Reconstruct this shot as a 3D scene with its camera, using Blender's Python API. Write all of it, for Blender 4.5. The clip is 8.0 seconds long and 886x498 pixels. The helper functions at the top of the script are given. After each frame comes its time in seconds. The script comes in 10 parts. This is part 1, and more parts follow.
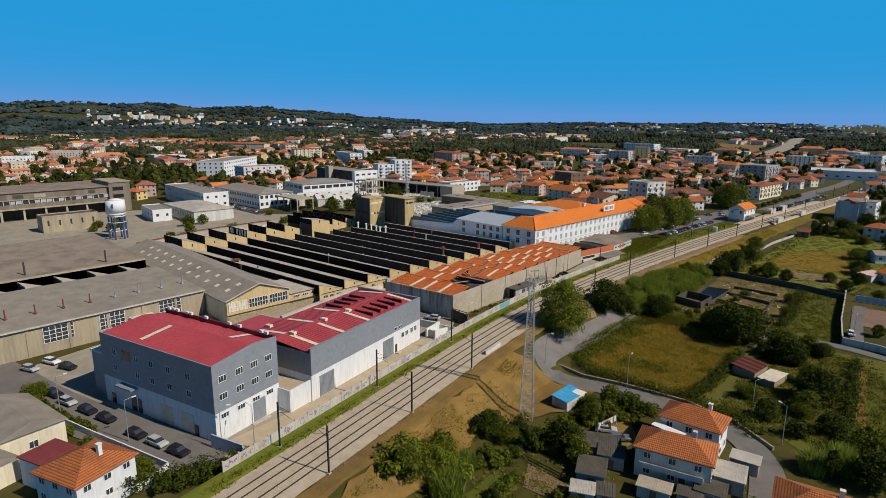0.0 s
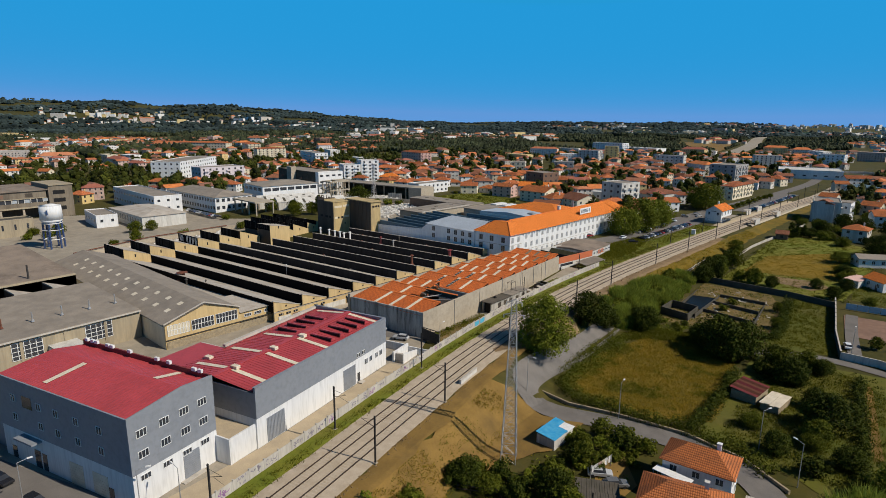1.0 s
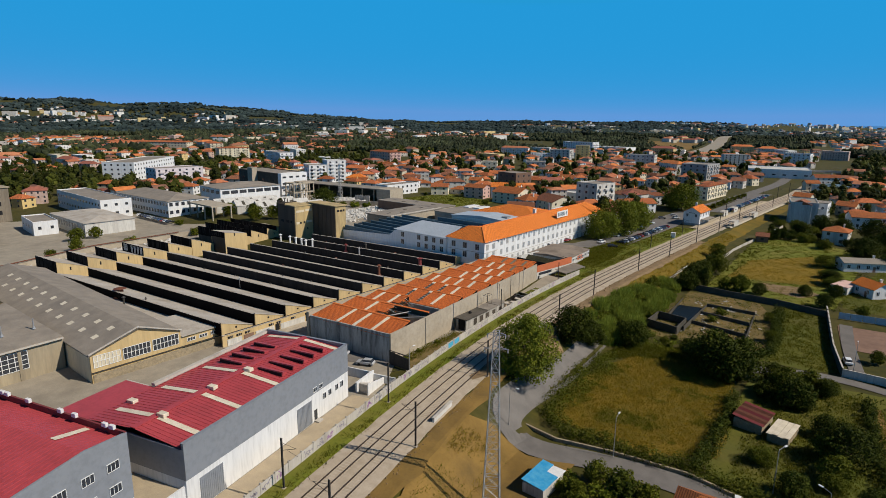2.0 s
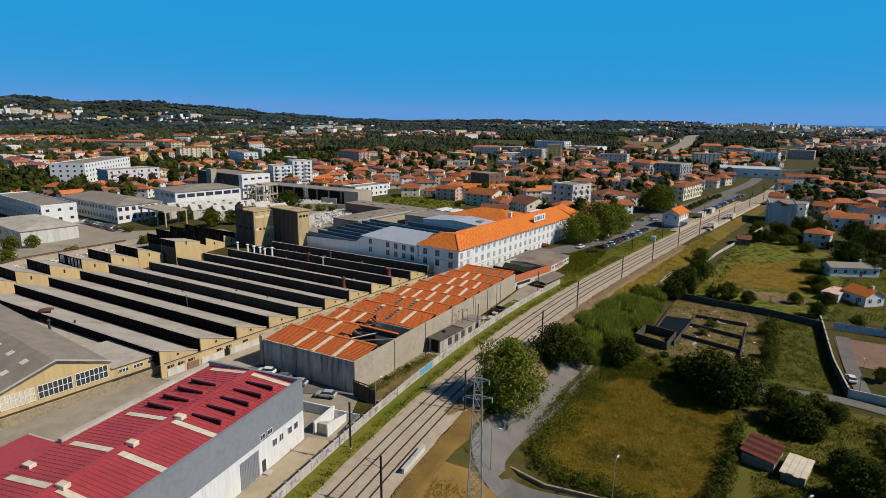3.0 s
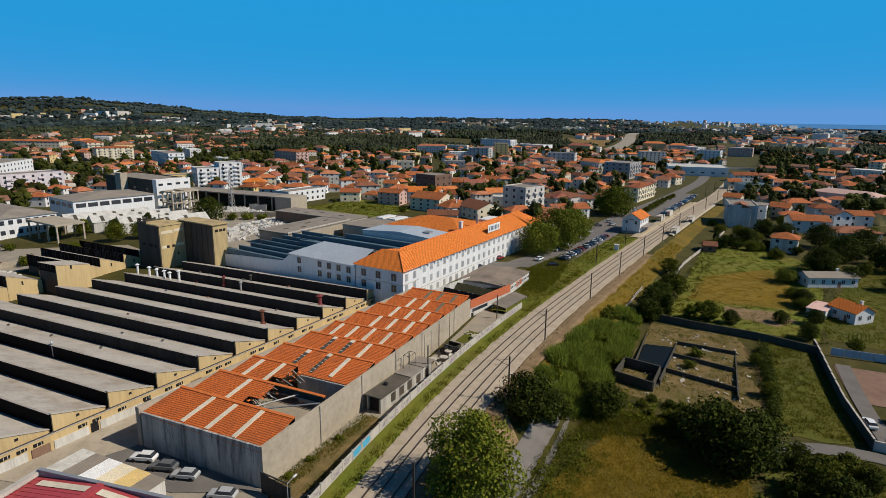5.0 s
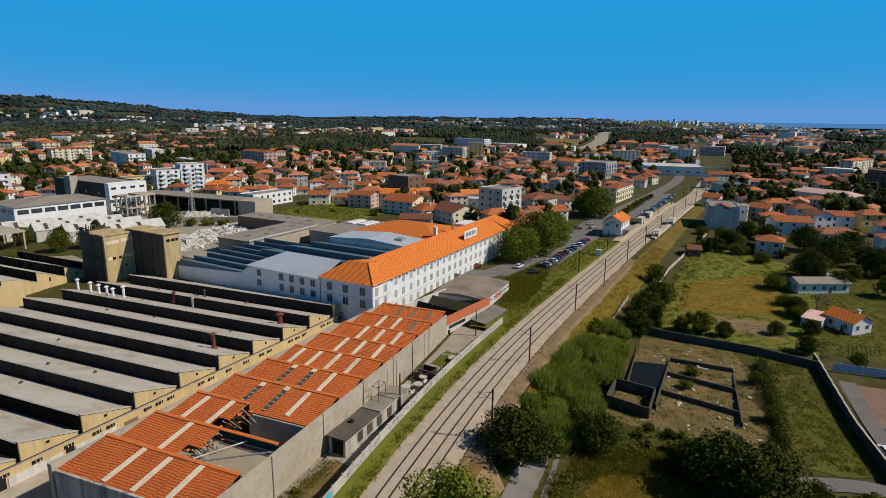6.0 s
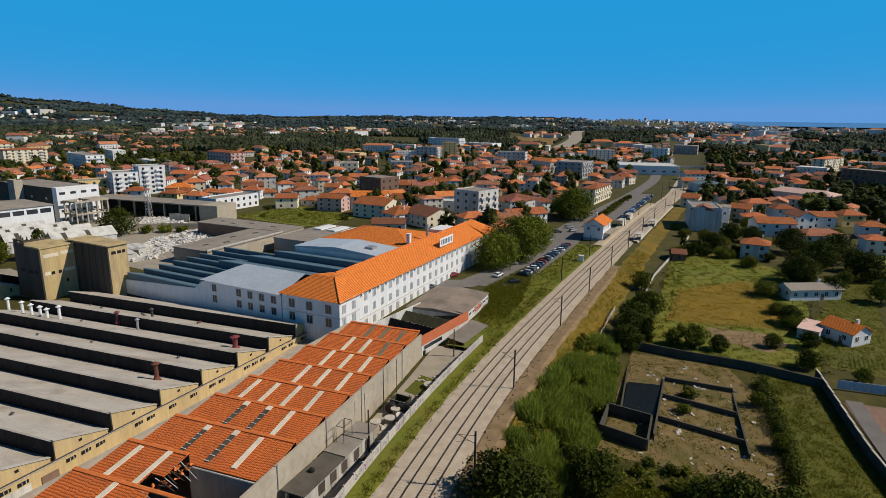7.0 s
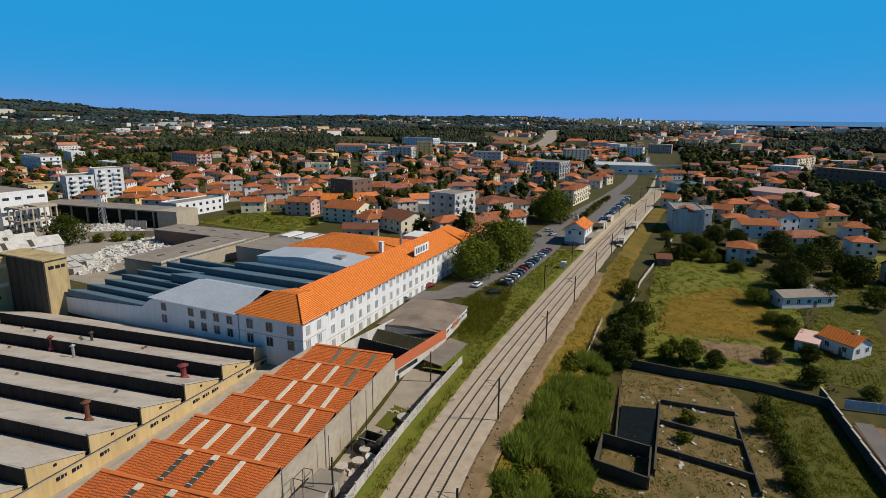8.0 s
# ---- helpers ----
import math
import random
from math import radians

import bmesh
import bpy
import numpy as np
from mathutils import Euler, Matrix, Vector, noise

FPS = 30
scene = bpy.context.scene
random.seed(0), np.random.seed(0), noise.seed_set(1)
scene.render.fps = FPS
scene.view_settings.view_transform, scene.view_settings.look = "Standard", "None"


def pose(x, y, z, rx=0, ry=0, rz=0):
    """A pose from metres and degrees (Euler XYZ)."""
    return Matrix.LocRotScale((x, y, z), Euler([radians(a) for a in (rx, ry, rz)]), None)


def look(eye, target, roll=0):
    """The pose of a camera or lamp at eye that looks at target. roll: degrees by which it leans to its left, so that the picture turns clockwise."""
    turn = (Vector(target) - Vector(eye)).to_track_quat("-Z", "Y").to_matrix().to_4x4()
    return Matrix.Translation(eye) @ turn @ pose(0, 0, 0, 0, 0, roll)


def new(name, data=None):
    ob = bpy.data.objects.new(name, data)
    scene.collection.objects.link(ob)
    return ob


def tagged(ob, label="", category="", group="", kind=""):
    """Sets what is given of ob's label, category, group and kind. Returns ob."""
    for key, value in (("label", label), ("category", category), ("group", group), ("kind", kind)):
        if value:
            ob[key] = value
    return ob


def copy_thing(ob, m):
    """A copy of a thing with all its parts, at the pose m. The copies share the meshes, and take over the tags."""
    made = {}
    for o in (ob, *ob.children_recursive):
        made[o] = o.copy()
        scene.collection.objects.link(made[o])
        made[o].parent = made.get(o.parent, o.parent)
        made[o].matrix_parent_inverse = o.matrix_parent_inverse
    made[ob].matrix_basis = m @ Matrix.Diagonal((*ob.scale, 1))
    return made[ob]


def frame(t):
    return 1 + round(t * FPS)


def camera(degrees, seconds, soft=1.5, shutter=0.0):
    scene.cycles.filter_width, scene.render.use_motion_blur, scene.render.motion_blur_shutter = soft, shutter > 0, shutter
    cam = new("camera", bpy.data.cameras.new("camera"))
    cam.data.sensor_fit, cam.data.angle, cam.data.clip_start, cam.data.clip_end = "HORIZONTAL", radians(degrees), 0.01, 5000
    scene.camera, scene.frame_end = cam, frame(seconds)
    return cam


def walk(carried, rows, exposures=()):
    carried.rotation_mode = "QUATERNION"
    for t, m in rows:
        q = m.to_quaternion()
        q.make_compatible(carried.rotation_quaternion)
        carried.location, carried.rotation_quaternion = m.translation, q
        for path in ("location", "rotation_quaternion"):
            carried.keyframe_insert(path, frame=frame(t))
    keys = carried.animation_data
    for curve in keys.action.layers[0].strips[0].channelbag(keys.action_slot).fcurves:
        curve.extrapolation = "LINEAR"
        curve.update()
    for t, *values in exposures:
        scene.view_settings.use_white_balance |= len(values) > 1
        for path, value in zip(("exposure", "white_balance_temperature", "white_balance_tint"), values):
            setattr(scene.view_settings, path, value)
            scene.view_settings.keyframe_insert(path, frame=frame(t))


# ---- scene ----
cam = camera(74.8, 8.0, soft=0.85)
# seconds, eye (x, y, z), heading to the left of +y, pitch, lean
PATH = [
    (0, 2.94, -4.42, 53.14, 40.79, -12.42, 0.37),
    (0.5, -2.49, 1.98, 53.04, 39.24, -12.46, 0.43),
    (1, -7.67, 8.44, 52.94, 37.72, -12.5, 0.49),
    (1.5, -12.6, 14.94, 52.85, 36.23, -12.54, 0.54),
    (2, -17.28, 21.48, 52.77, 34.77, -12.58, 0.58),
    (2.5, -21.72, 28.04, 52.7, 33.33, -12.62, 0.62),
    (3, -25.93, 34.61, 52.63, 31.93, -12.65, 0.65),
    (3.5, -29.92, 41.19, 52.57, 30.54, -12.69, 0.67),
    (4, -33.67, 47.76, 52.52, 29.18, -12.72, 0.68),
    (4.5, -37.21, 54.3, 52.48, 27.84, -12.75, 0.69),
    (5, -40.54, 60.82, 52.44, 26.52, -12.78, 0.69),
    (5.5, -43.66, 67.29, 52.41, 25.22, -12.81, 0.69),
    (6, -46.58, 73.7, 52.39, 23.94, -12.84, 0.67),
    (6.5, -49.31, 80.06, 52.38, 22.67, -12.86, 0.65),
    (7, -51.84, 86.33, 52.37, 21.42, -12.89, 0.62),
    (7.5, -54.19, 92.52, 52.37, 20.19, -12.91, 0.59),
    (8, -56.36, 98.61, 52.38, 18.96, -12.93, 0.55),
]
walk(cam, [(t, pose(x, y, z, 90 + pitch, 0, yaw) @ pose(0, 0, 0, 0, 0, lean)) for t, x, y, z, yaw, pitch, lean in PATH])

# ---- world, sun ----
SUN_TO = Vector((0.97, 0.26, 0.93)).normalized()
world = bpy.data.worlds.new("sky")
scene.world = world
world.use_nodes = True
wn = world.node_tree.nodes
sky = wn.new("ShaderNodeTexSky")
sky.sky_type = "NISHITA"
sky.sun_disc = False
sky.sun_elevation = math.asin(SUN_TO.z)
sky.sun_rotation = math.atan2(SUN_TO.x, SUN_TO.y)
sky.altitude = 5000
sky.air_density = 1.0
sky.dust_density = 0.0
sky.ozone_density = 6.0
wn["Background"].inputs["Strength"].default_value = 0.100


def blend(kind, a, b):
    """Two colours blended; a and b are sockets or colours."""
    x = wn.new("ShaderNodeMix")
    x.data_type = "RGBA"
    x.blend_type = kind
    x.inputs["Factor"].default_value = 1.0
    for k, c in zip([k for k in x.inputs if k.type == "RGBA"], (a, b)):
        if isinstance(c, tuple):
            k.default_value = (*c, 1)
        else:
            world.node_tree.links.new(c, k)
    return [k for k in x.outputs if k.type == "RGBA"][0]


# a clear sky, deep blue overhead and evenly bright in its lower part
deep = wn.new("ShaderNodeHueSaturation")
deep.inputs["Saturation"].default_value = 1.1
world.node_tree.links.new(sky.outputs["Color"], deep.inputs["Color"])
steep = blend("MULTIPLY", deep.outputs["Color"], deep.outputs["Color"])
tinted = blend("MULTIPLY", steep, (0.062, 1.0, 0.36))
even = blend("DARKEN", tinted, (1.0, 3.15, 6.9))
veiled = blend("ADD", even, (0.15, 0.0, 0.0))
world.node_tree.links.new(veiled, wn["Background"].inputs["Color"])
sun_data = bpy.data.lights.new("sun", "SUN")
sun_data.energy = 4.6
sun_data.angle = radians(0.53)
sun_data.color = (1.0, 0.91, 0.78)
sun = new("sun", sun_data)
sun.matrix_world = look((0, 0, 300), Vector((0, 0, 300)) - SUN_TO * 10)
# ---- materials ----
def mat(name, a, b=None, scale=1.0, rough=0.8, bump=0.15, metal=0.0, fine=8.0, spread=0.0, spec=0.3, streak=False, dirt=0.25, dirt_scale=0.12, dirt_col=None):
    """Two colours mixed by coarse noise, fine grain, slow stains; spread varies objects by their random number."""
    m = bpy.data.materials.new(name)
    m.use_nodes = True
    nt = m.node_tree
    n, l = nt.nodes, nt.links
    bs = n["Principled BSDF"]
    b = b or tuple(c * 0.75 for c in a)
    geo = n.new("ShaderNodeNewGeometry")
    src = geo.outputs["Position"]
    if streak:
        mp = n.new("ShaderNodeMapping")
        mp.inputs["Scale"].default_value = (1, 1, 0.12)
        l.new(src, mp.inputs["Vector"])
        src = mp.outputs["Vector"]
    def noise_tex(s, detail, rgh=0.6):
        t = n.new("ShaderNodeTexNoise")
        t.inputs["Scale"].default_value = s
        t.inputs["Detail"].default_value = detail
        t.inputs["Roughness"].default_value = rgh
        l.new(src, t.inputs["Vector"])
        return t.outputs["Fac"]
    def ramp(v, lo, hi):
        r = n.new("ShaderNodeMapRange")
        r.inputs["From Min"].default_value = lo
        r.inputs["From Max"].default_value = hi
        l.new(v, r.inputs["Value"])
        return r.outputs["Result"]
    def mix(fac, c1, c2):
        x = n.new("ShaderNodeMix")
        x.data_type = "RGBA"
        if isinstance(fac, float):
            x.inputs["Factor"].default_value = fac
        else:
            l.new(fac, x.inputs["Factor"])
        for sock, c in (("A", c1), ("B", c2)):
            k = [i for i in x.inputs if i.name == sock and i.type == "RGBA"][0]
            if isinstance(c, tuple):
                k.default_value = (*c, 1)
            else:
                l.new(c, k)
        return [o for o in x.outputs if o.type == "RGBA"][0]
    coarse = noise_tex(scale, 5)
    grain = noise_tex(scale * fine, 3)
    col = mix(ramp(coarse, 0.35, 0.65), a, b)
    dark = tuple(c * 0.6 for c in a)
    g = n.new("ShaderNodeMath")
    g.operation = "MULTIPLY"
    g.inputs[1].default_value = 0.45
    l.new(ramp(grain, 0.45, 0.75), g.inputs[0])
    col = mix(g.outputs[0], col, dark)
    if dirt:
        d = n.new("ShaderNodeMath")
        d.operation = "MULTIPLY"
        d.inputs[1].default_value = dirt
        l.new(ramp(noise_tex(dirt_scale, 6, 0.7), 0.5, 0.7), d.inputs[0])
        col = mix(d.outputs[0], col, dirt_col or tuple(c * 0.45 for c in a))
    if spread:
        oi = n.new("ShaderNodeObjectInfo")
        hsv = n.new("ShaderNodeHueSaturation")
        rr = n.new("ShaderNodeMapRange")
        rr.inputs["To Min"].default_value = 1 - spread
        rr.inputs["To Max"].default_value = 1 + spread
        l.new(oi.outputs["Random"], rr.inputs["Value"])
        l.new(rr.outputs["Result"], hsv.inputs["Value"])
        l.new(col, hsv.inputs["Color"])
        col = hsv.outputs["Color"]
    l.new(col, bs.inputs["Base Color"])
    bs.inputs["Roughness"].default_value = rough
    bs.inputs["Metallic"].default_value = metal
    bs.inputs["Specular IOR Level"].default_value = spec
    if bump:
        bp = n.new("ShaderNodeBump")
        bp.inputs["Strength"].default_value = bump
        bp.inputs["Distance"].default_value = 0.05
        l.new(grain, bp.inputs["Height"])
        l.new(bp.outputs["Normal"], bs.inputs["Normal"])
    return m


def leafy(name, a, b, spread=0.18, patch=0.0, through_light=0.12):
    """Foliage: two greens by island, some light passing through."""
    m = bpy.data.materials.new(name)
    m.use_nodes = True
    n, l = m.node_tree.nodes, m.node_tree.links
    bs = n["Principled BSDF"]
    geo = n.new("ShaderNodeNewGeometry")
    oi = n.new("ShaderNodeObjectInfo")
    x = n.new("ShaderNodeMix")
    x.data_type = "RGBA"
    l.new(geo.outputs["Random Per Island"], x.inputs["Factor"])
    ins = [i for i in x.inputs if i.type == "RGBA"]
    ins[0].default_value, ins[1].default_value = (*a, 1), (*b, 1)
    hsv = n.new("ShaderNodeHueSaturation")
    rr = n.new("ShaderNodeMapRange")
    rr.inputs["To Min"].default_value = 1 - spread
    rr.inputs["To Max"].default_value = 1 + spread
    l.new(oi.outputs["Random"], rr.inputs["Value"])
    l.new(rr.outputs["Result"], hsv.inputs["Value"])
    l.new([o for o in x.outputs if o.type == "RGBA"][0], hsv.inputs["Color"])
    if patch:
        # stands of lighter and darker trees
        tx = n.new("ShaderNodeTexNoise")
        tx.inputs["Scale"].default_value = patch
        tx.inputs["Detail"].default_value = 4
        l.new(geo.outputs["Position"], tx.inputs["Vector"])
        pr = n.new("ShaderNodeMapRange")
        pr.inputs["From Min"].default_value, pr.inputs["From Max"].default_value = 0.3, 0.7
        pr.inputs["To Min"].default_value, pr.inputs["To Max"].default_value = 0.35, 1.65
        l.new(tx.outputs["Fac"], pr.inputs["Value"])
        l.new(pr.outputs["Result"], hsv.inputs["Value"])
    l.new(hsv.outputs["Color"], bs.inputs["Base Color"])
    bs.inputs["Roughness"].default_value = 0.7
    bs.inputs["Specular IOR Level"].default_value = 0.08
    tr = n.new("ShaderNodeBsdfTranslucent")
    l.new(hsv.outputs["Color"], tr.inputs["Color"])
    ms = n.new("ShaderNodeMixShader")
    ms.inputs[0].default_value = through_light
    l.new(bs.outputs[0], ms.inputs[1])
    l.new(tr.outputs[0], ms.inputs[2])
    l.new(ms.outputs[0], n["Material Output"].inputs["Surface"])
    return m


def tiles(name, a, b, width=0.22, course=0.38, spread=0.12, stain=0.35, stain_col=None):
    """Clay roof tiles: rounded columns by a wave bump along the eaves, courses across, patchy firing colours. Uses the mesh's UV in metres."""
    m = bpy.data.materials.new(name)
    m.use_nodes = True
    n, l = m.node_tree.nodes, m.node_tree.links
    bs = n["Principled BSDF"]
    uv = n.new("ShaderNodeUVMap")
    uv.uv_map = "metres"
    sep = n.new("ShaderNodeSeparateXYZ")
    l.new(uv.outputs["UV"], sep.inputs[0])
    def mth(op, x, y=None):
        k = n.new("ShaderNodeMath")
        k.operation = op
        for i, v in enumerate((x, y)):
            if v is None:
                continue
            if isinstance(v, (int, float)):
                k.inputs[i].default_value = v
            else:
                l.new(v, k.inputs[i])
        return k.outputs[0]
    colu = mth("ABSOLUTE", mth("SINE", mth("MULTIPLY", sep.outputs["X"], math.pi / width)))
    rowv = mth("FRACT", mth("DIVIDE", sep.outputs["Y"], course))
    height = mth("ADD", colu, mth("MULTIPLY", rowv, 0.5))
    geo = n.new("ShaderNodeNewGeometry")
    t1 = n.new("ShaderNodeTexNoise")
    t1.inputs["Scale"].default_value = 3.0
    t1.inputs["Detail"].default_value = 4
    t2 = n.new("ShaderNodeTexNoise")
    t2.inputs["Scale"].default_value = 0.35
    t2.inputs["Detail"].default_value = 5
    l.new(geo.outputs["Position"], t1.inputs["Vector"])
    l.new(geo.outputs["Position"], t2.inputs["Vector"])
    def mixc(f, c1, c2):
        x = n.new("ShaderNodeMix")
        x.data_type = "RGBA"
        l.new(f, x.inputs["Factor"])
        ins = [i for i in x.inputs if i.type == "RGBA"]
        for k, c in zip(ins, (c1, c2)):
            if isinstance(c, tuple):
                k.default_value = (*c, 1)
            else:
                l.new(c, k)
        return [o for o in x.outputs if o.type == "RGBA"][0]
    def rng(v, lo, hi, to=1.0):
        r = n.new("ShaderNodeMapRange")
        r.inputs["From Min"].default_value, r.inputs["From Max"].default_value, r.inputs["To Max"].default_value = lo, hi, to
        l.new(v, r.inputs["Value"])
        return r.outputs["Result"]
    c = mixc(rng(t1.outputs["Fac"], 0.35, 0.65), a, b)
    c = mixc(rng(t2.outputs["Fac"], 0.5, 0.72, stain), c, stain_col or tuple(v * 0.4 for v in a))
    # shade in the troughs and under the laps, mixed into the colour
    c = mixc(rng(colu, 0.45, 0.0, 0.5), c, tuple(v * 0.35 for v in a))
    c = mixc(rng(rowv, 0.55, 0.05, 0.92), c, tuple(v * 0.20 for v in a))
    oi = n.new("ShaderNodeObjectInfo")
    hsv = n.new("ShaderNodeHueSaturation")
    l.new(rng(oi.outputs["Random"], 0, 1, 1), hsv.inputs["Value"])
    rr = n.new("ShaderNodeMapRange")
    rr.inputs["To Min"].default_value, rr.inputs["To Max"].default_value = 1 - spread, 1 + spread
    l.new(oi.outputs["Random"], rr.inputs["Value"])
    l.new(rr.outputs["Result"], hsv.inputs["Value"])
    l.new(c, hsv.inputs["Color"])
    l.new(hsv.outputs["Color"], bs.inputs["Base Color"])
    bs.inputs["Roughness"].default_value = 0.85
    bs.inputs["Specular IOR Level"].default_value = 0.2
    bp = n.new("ShaderNodeBump")
    bp.inputs["Strength"].default_value = 0.6
    bp.inputs["Distance"].default_value = 0.06
    l.new(height, bp.inputs["Height"])
    l.new(bp.outputs["Normal"], bs.inputs["Normal"])
    return m


def islands(name, colours, rough=0.85):
    """Each separate piece of the mesh takes one of the colours, with slow stains."""
    m = bpy.data.materials.new(name)
    m.use_nodes = True
    n, l = m.node_tree.nodes, m.node_tree.links
    bs = n["Principled BSDF"]
    geo = n.new("ShaderNodeNewGeometry")
    r = n.new("ShaderNodeValToRGB")
    r.color_ramp.interpolation = "CONSTANT"
    e = r.color_ramp.elements
    while len(e) < len(colours):
        e.new(0.5)
    for i, c in enumerate(colours):
        e[i].position = i / len(colours)
        e[i].color = (*c, 1)
    l.new(geo.outputs["Random Per Island"], r.inputs["Fac"])
    t = n.new("ShaderNodeTexNoise")
    t.inputs["Scale"].default_value = 0.4
    t.inputs["Detail"].default_value = 5
    l.new(geo.outputs["Position"], t.inputs["Vector"])
    k = n.new("ShaderNodeMapRange")
    k.inputs["From Min"].default_value, k.inputs["From Max"].default_value = 0.3, 0.7
    k.inputs["To Min"].default_value, k.inputs["To Max"].default_value = 0.72, 1.1
    l.new(t.outputs["Fac"], k.inputs["Value"])
    h = n.new("ShaderNodeHueSaturation")
    l.new(k.outputs["Result"], h.inputs["Value"])
    l.new(r.outputs["Color"], h.inputs["Color"])
    l.new(h.outputs["Color"], bs.inputs["Base Color"])
    bs.inputs["Roughness"].default_value = rough
    bs.inputs["Specular IOR Level"].default_value = 0.2
    return m


M = {}
M["grass"] = mat("grass", (0.0672, 0.0571, 0.00588), (0.0386, 0.0386, 0.0042), 0.35, 0.95, 0.6, fine=12, dirt=0.35, dirt_scale=0.06, dirt_col=(0.134, 0.101, 0.042))
M["meadow"] = mat("dry_meadow", (0.189, 0.118, 0.0101), (0.109, 0.0823, 0.00756), 0.12, 0.95, 0.7, fine=20, dirt=0.45, dirt_scale=0.05, dirt_col=(0.0966, 0.0966, 0.0185))
M["drysoil"] = mat("dry_soil", (0.244, 0.147, 0.0378), (0.16, 0.0966, 0.0235), 0.15, 0.95, 0.7, fine=15, dirt=0.6, dirt_scale=0.07, dirt_col=(0.084, 0.0588, 0.0252))
M["verdant"] = mat("fresh_green_grass", (0.115, 0.140, 0.010), (0.165, 0.155, 0.016), 0.1, 0.95, 0.6, fine=20, dirt=0.35, dirt_scale=0.05, dirt_col=(0.143, 0.109, 0.042))
M["golden"] = mat("golden_meadow", (0.235, 0.147, 0.0118), (0.168, 0.118, 0.0101), 0.1, 0.95, 0.7, fine=20, dirt=0.35, dirt_scale=0.06, dirt_col=(0.109, 0.101, 0.0168))
M["field"] = mat("field_green", (0.075, 0.088, 0.006), (0.108, 0.098, 0.009), 0.08, 0.95, 0.6, fine=20, dirt=0.4, dirt_scale=0.03, dirt_col=(0.126, 0.0924, 0.042))
M["earth"] = mat("bare_earth", (0.26, 0.176, 0.0924), (0.176, 0.118, 0.0588), 0.4, 0.95, 0.8, fine=10, dirt=0.4)
M["ballast"] = mat("ballast", (0.47, 0.39, 0.295), (0.38, 0.31, 0.225), 0.5, 0.95, 0.8, fine=14, dirt=0.5, dirt_scale=0.22, dirt_col=(0.27, 0.21, 0.14))
M["rail"] = mat("rail_steel", (0.0756, 0.0546, 0.042), (0.109, 0.084, 0.0672), 2, 0.5, 0.1, metal=0.6)
M["sleeper"] = mat("sleeper_concrete", (0.49, 0.41, 0.315), (0.42, 0.35, 0.265), 2, 0.9, 0.3)
M["roof_moss"] = mat("mossy_sheet_roof", (0.109, 0.0924, 0.0756), (0.0756, 0.0672, 0.0504), 0.5, 0.9, 0.3, fine=10, dirt=0.5, dirt_col=(0.0504, 0.0588, 0.0252))
M["asphalt"] = mat("asphalt", (0.140, 0.128, 0.116), (0.175, 0.160, 0.145), 0.3, 0.9, 0.3, fine=30, dirt=0.3, dirt_col=(0.0756, 0.0714, 0.0672))
M["yard"] = mat("yard_concrete", (0.336, 0.294, 0.227), (0.269, 0.235, 0.185), 0.3, 0.9, 0.3, fine=12, dirt=0.5, dirt_col=(0.168, 0.143, 0.109))
M["pave"] = mat("pavement_slabs", (0.437, 0.353, 0.235), (0.37, 0.302, 0.21), 0.5, 0.9, 0.2, fine=12, dirt=0.3)
M["white"] = mat("white_render", (0.72, 0.72, 0.71), (0.66, 0.66, 0.65), 0.3, 0.75, 0.1, dirt=0.08, streak=True, spread=0.05)
M["white_old"] = mat("stained_white_render", (0.58, 0.565, 0.52), (0.47, 0.45, 0.41), 0.5, 0.85, 0.2, dirt=0.6, dirt_scale=0.25, streak=True)
M["grey_clad"] = mat("grey_cladding", (0.227, 0.244, 0.269), (0.214, 0.231, 0.256), 0.15, 0.45, 0.05, dirt=0.08, spec=0.5)
M["red_roof"] = mat("red_roof_sheet", (0.42, 0.063, 0.0714), (0.37, 0.0546, 0.063), 0.2, 0.5, 0.05, dirt=0.25, dirt_scale=0.2, dirt_col=(0.235, 0.0504, 0.0504))
M["ochre"] = mat("ochre_render", (0.58, 0.43, 0.215), (0.50, 0.365, 0.18), 0.25, 0.85, 0.15, dirt=0.35, streak=True, dirt_col=(0.227, 0.168, 0.0924))
M["ochre_old"] = mat("weathered_ochre_render", (0.50, 0.375, 0.18), (0.39, 0.295, 0.15), 0.4, 0.9, 0.25, dirt=0.6, dirt_scale=0.2, streak=True, dirt_col=(0.134, 0.109, 0.084))
M["saw_roof"] = mat("fibre_cement_roof", (0.47, 0.425, 0.365), (0.38, 0.34, 0.29), 0.2, 0.9, 0.15, fine=12, dirt=0.75, dirt_scale=0.17, dirt_col=(0.25, 0.205, 0.15))
M["grey_roof"] = mat("grey_fibre_roof", (0.286, 0.248, 0.202), (0.218, 0.189, 0.155), 0.3, 0.9, 0.15, fine=12, dirt=0.4, dirt_scale=0.1, dirt_col=(0.134, 0.118, 0.101))
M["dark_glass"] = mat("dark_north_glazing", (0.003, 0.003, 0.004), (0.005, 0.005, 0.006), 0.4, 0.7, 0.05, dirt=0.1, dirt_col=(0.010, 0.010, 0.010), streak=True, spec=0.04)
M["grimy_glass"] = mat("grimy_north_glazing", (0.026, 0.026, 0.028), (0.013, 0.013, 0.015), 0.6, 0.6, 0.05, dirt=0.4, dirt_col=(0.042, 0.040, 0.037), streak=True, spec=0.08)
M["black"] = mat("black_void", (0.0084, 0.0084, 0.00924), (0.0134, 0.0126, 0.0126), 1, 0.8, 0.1)
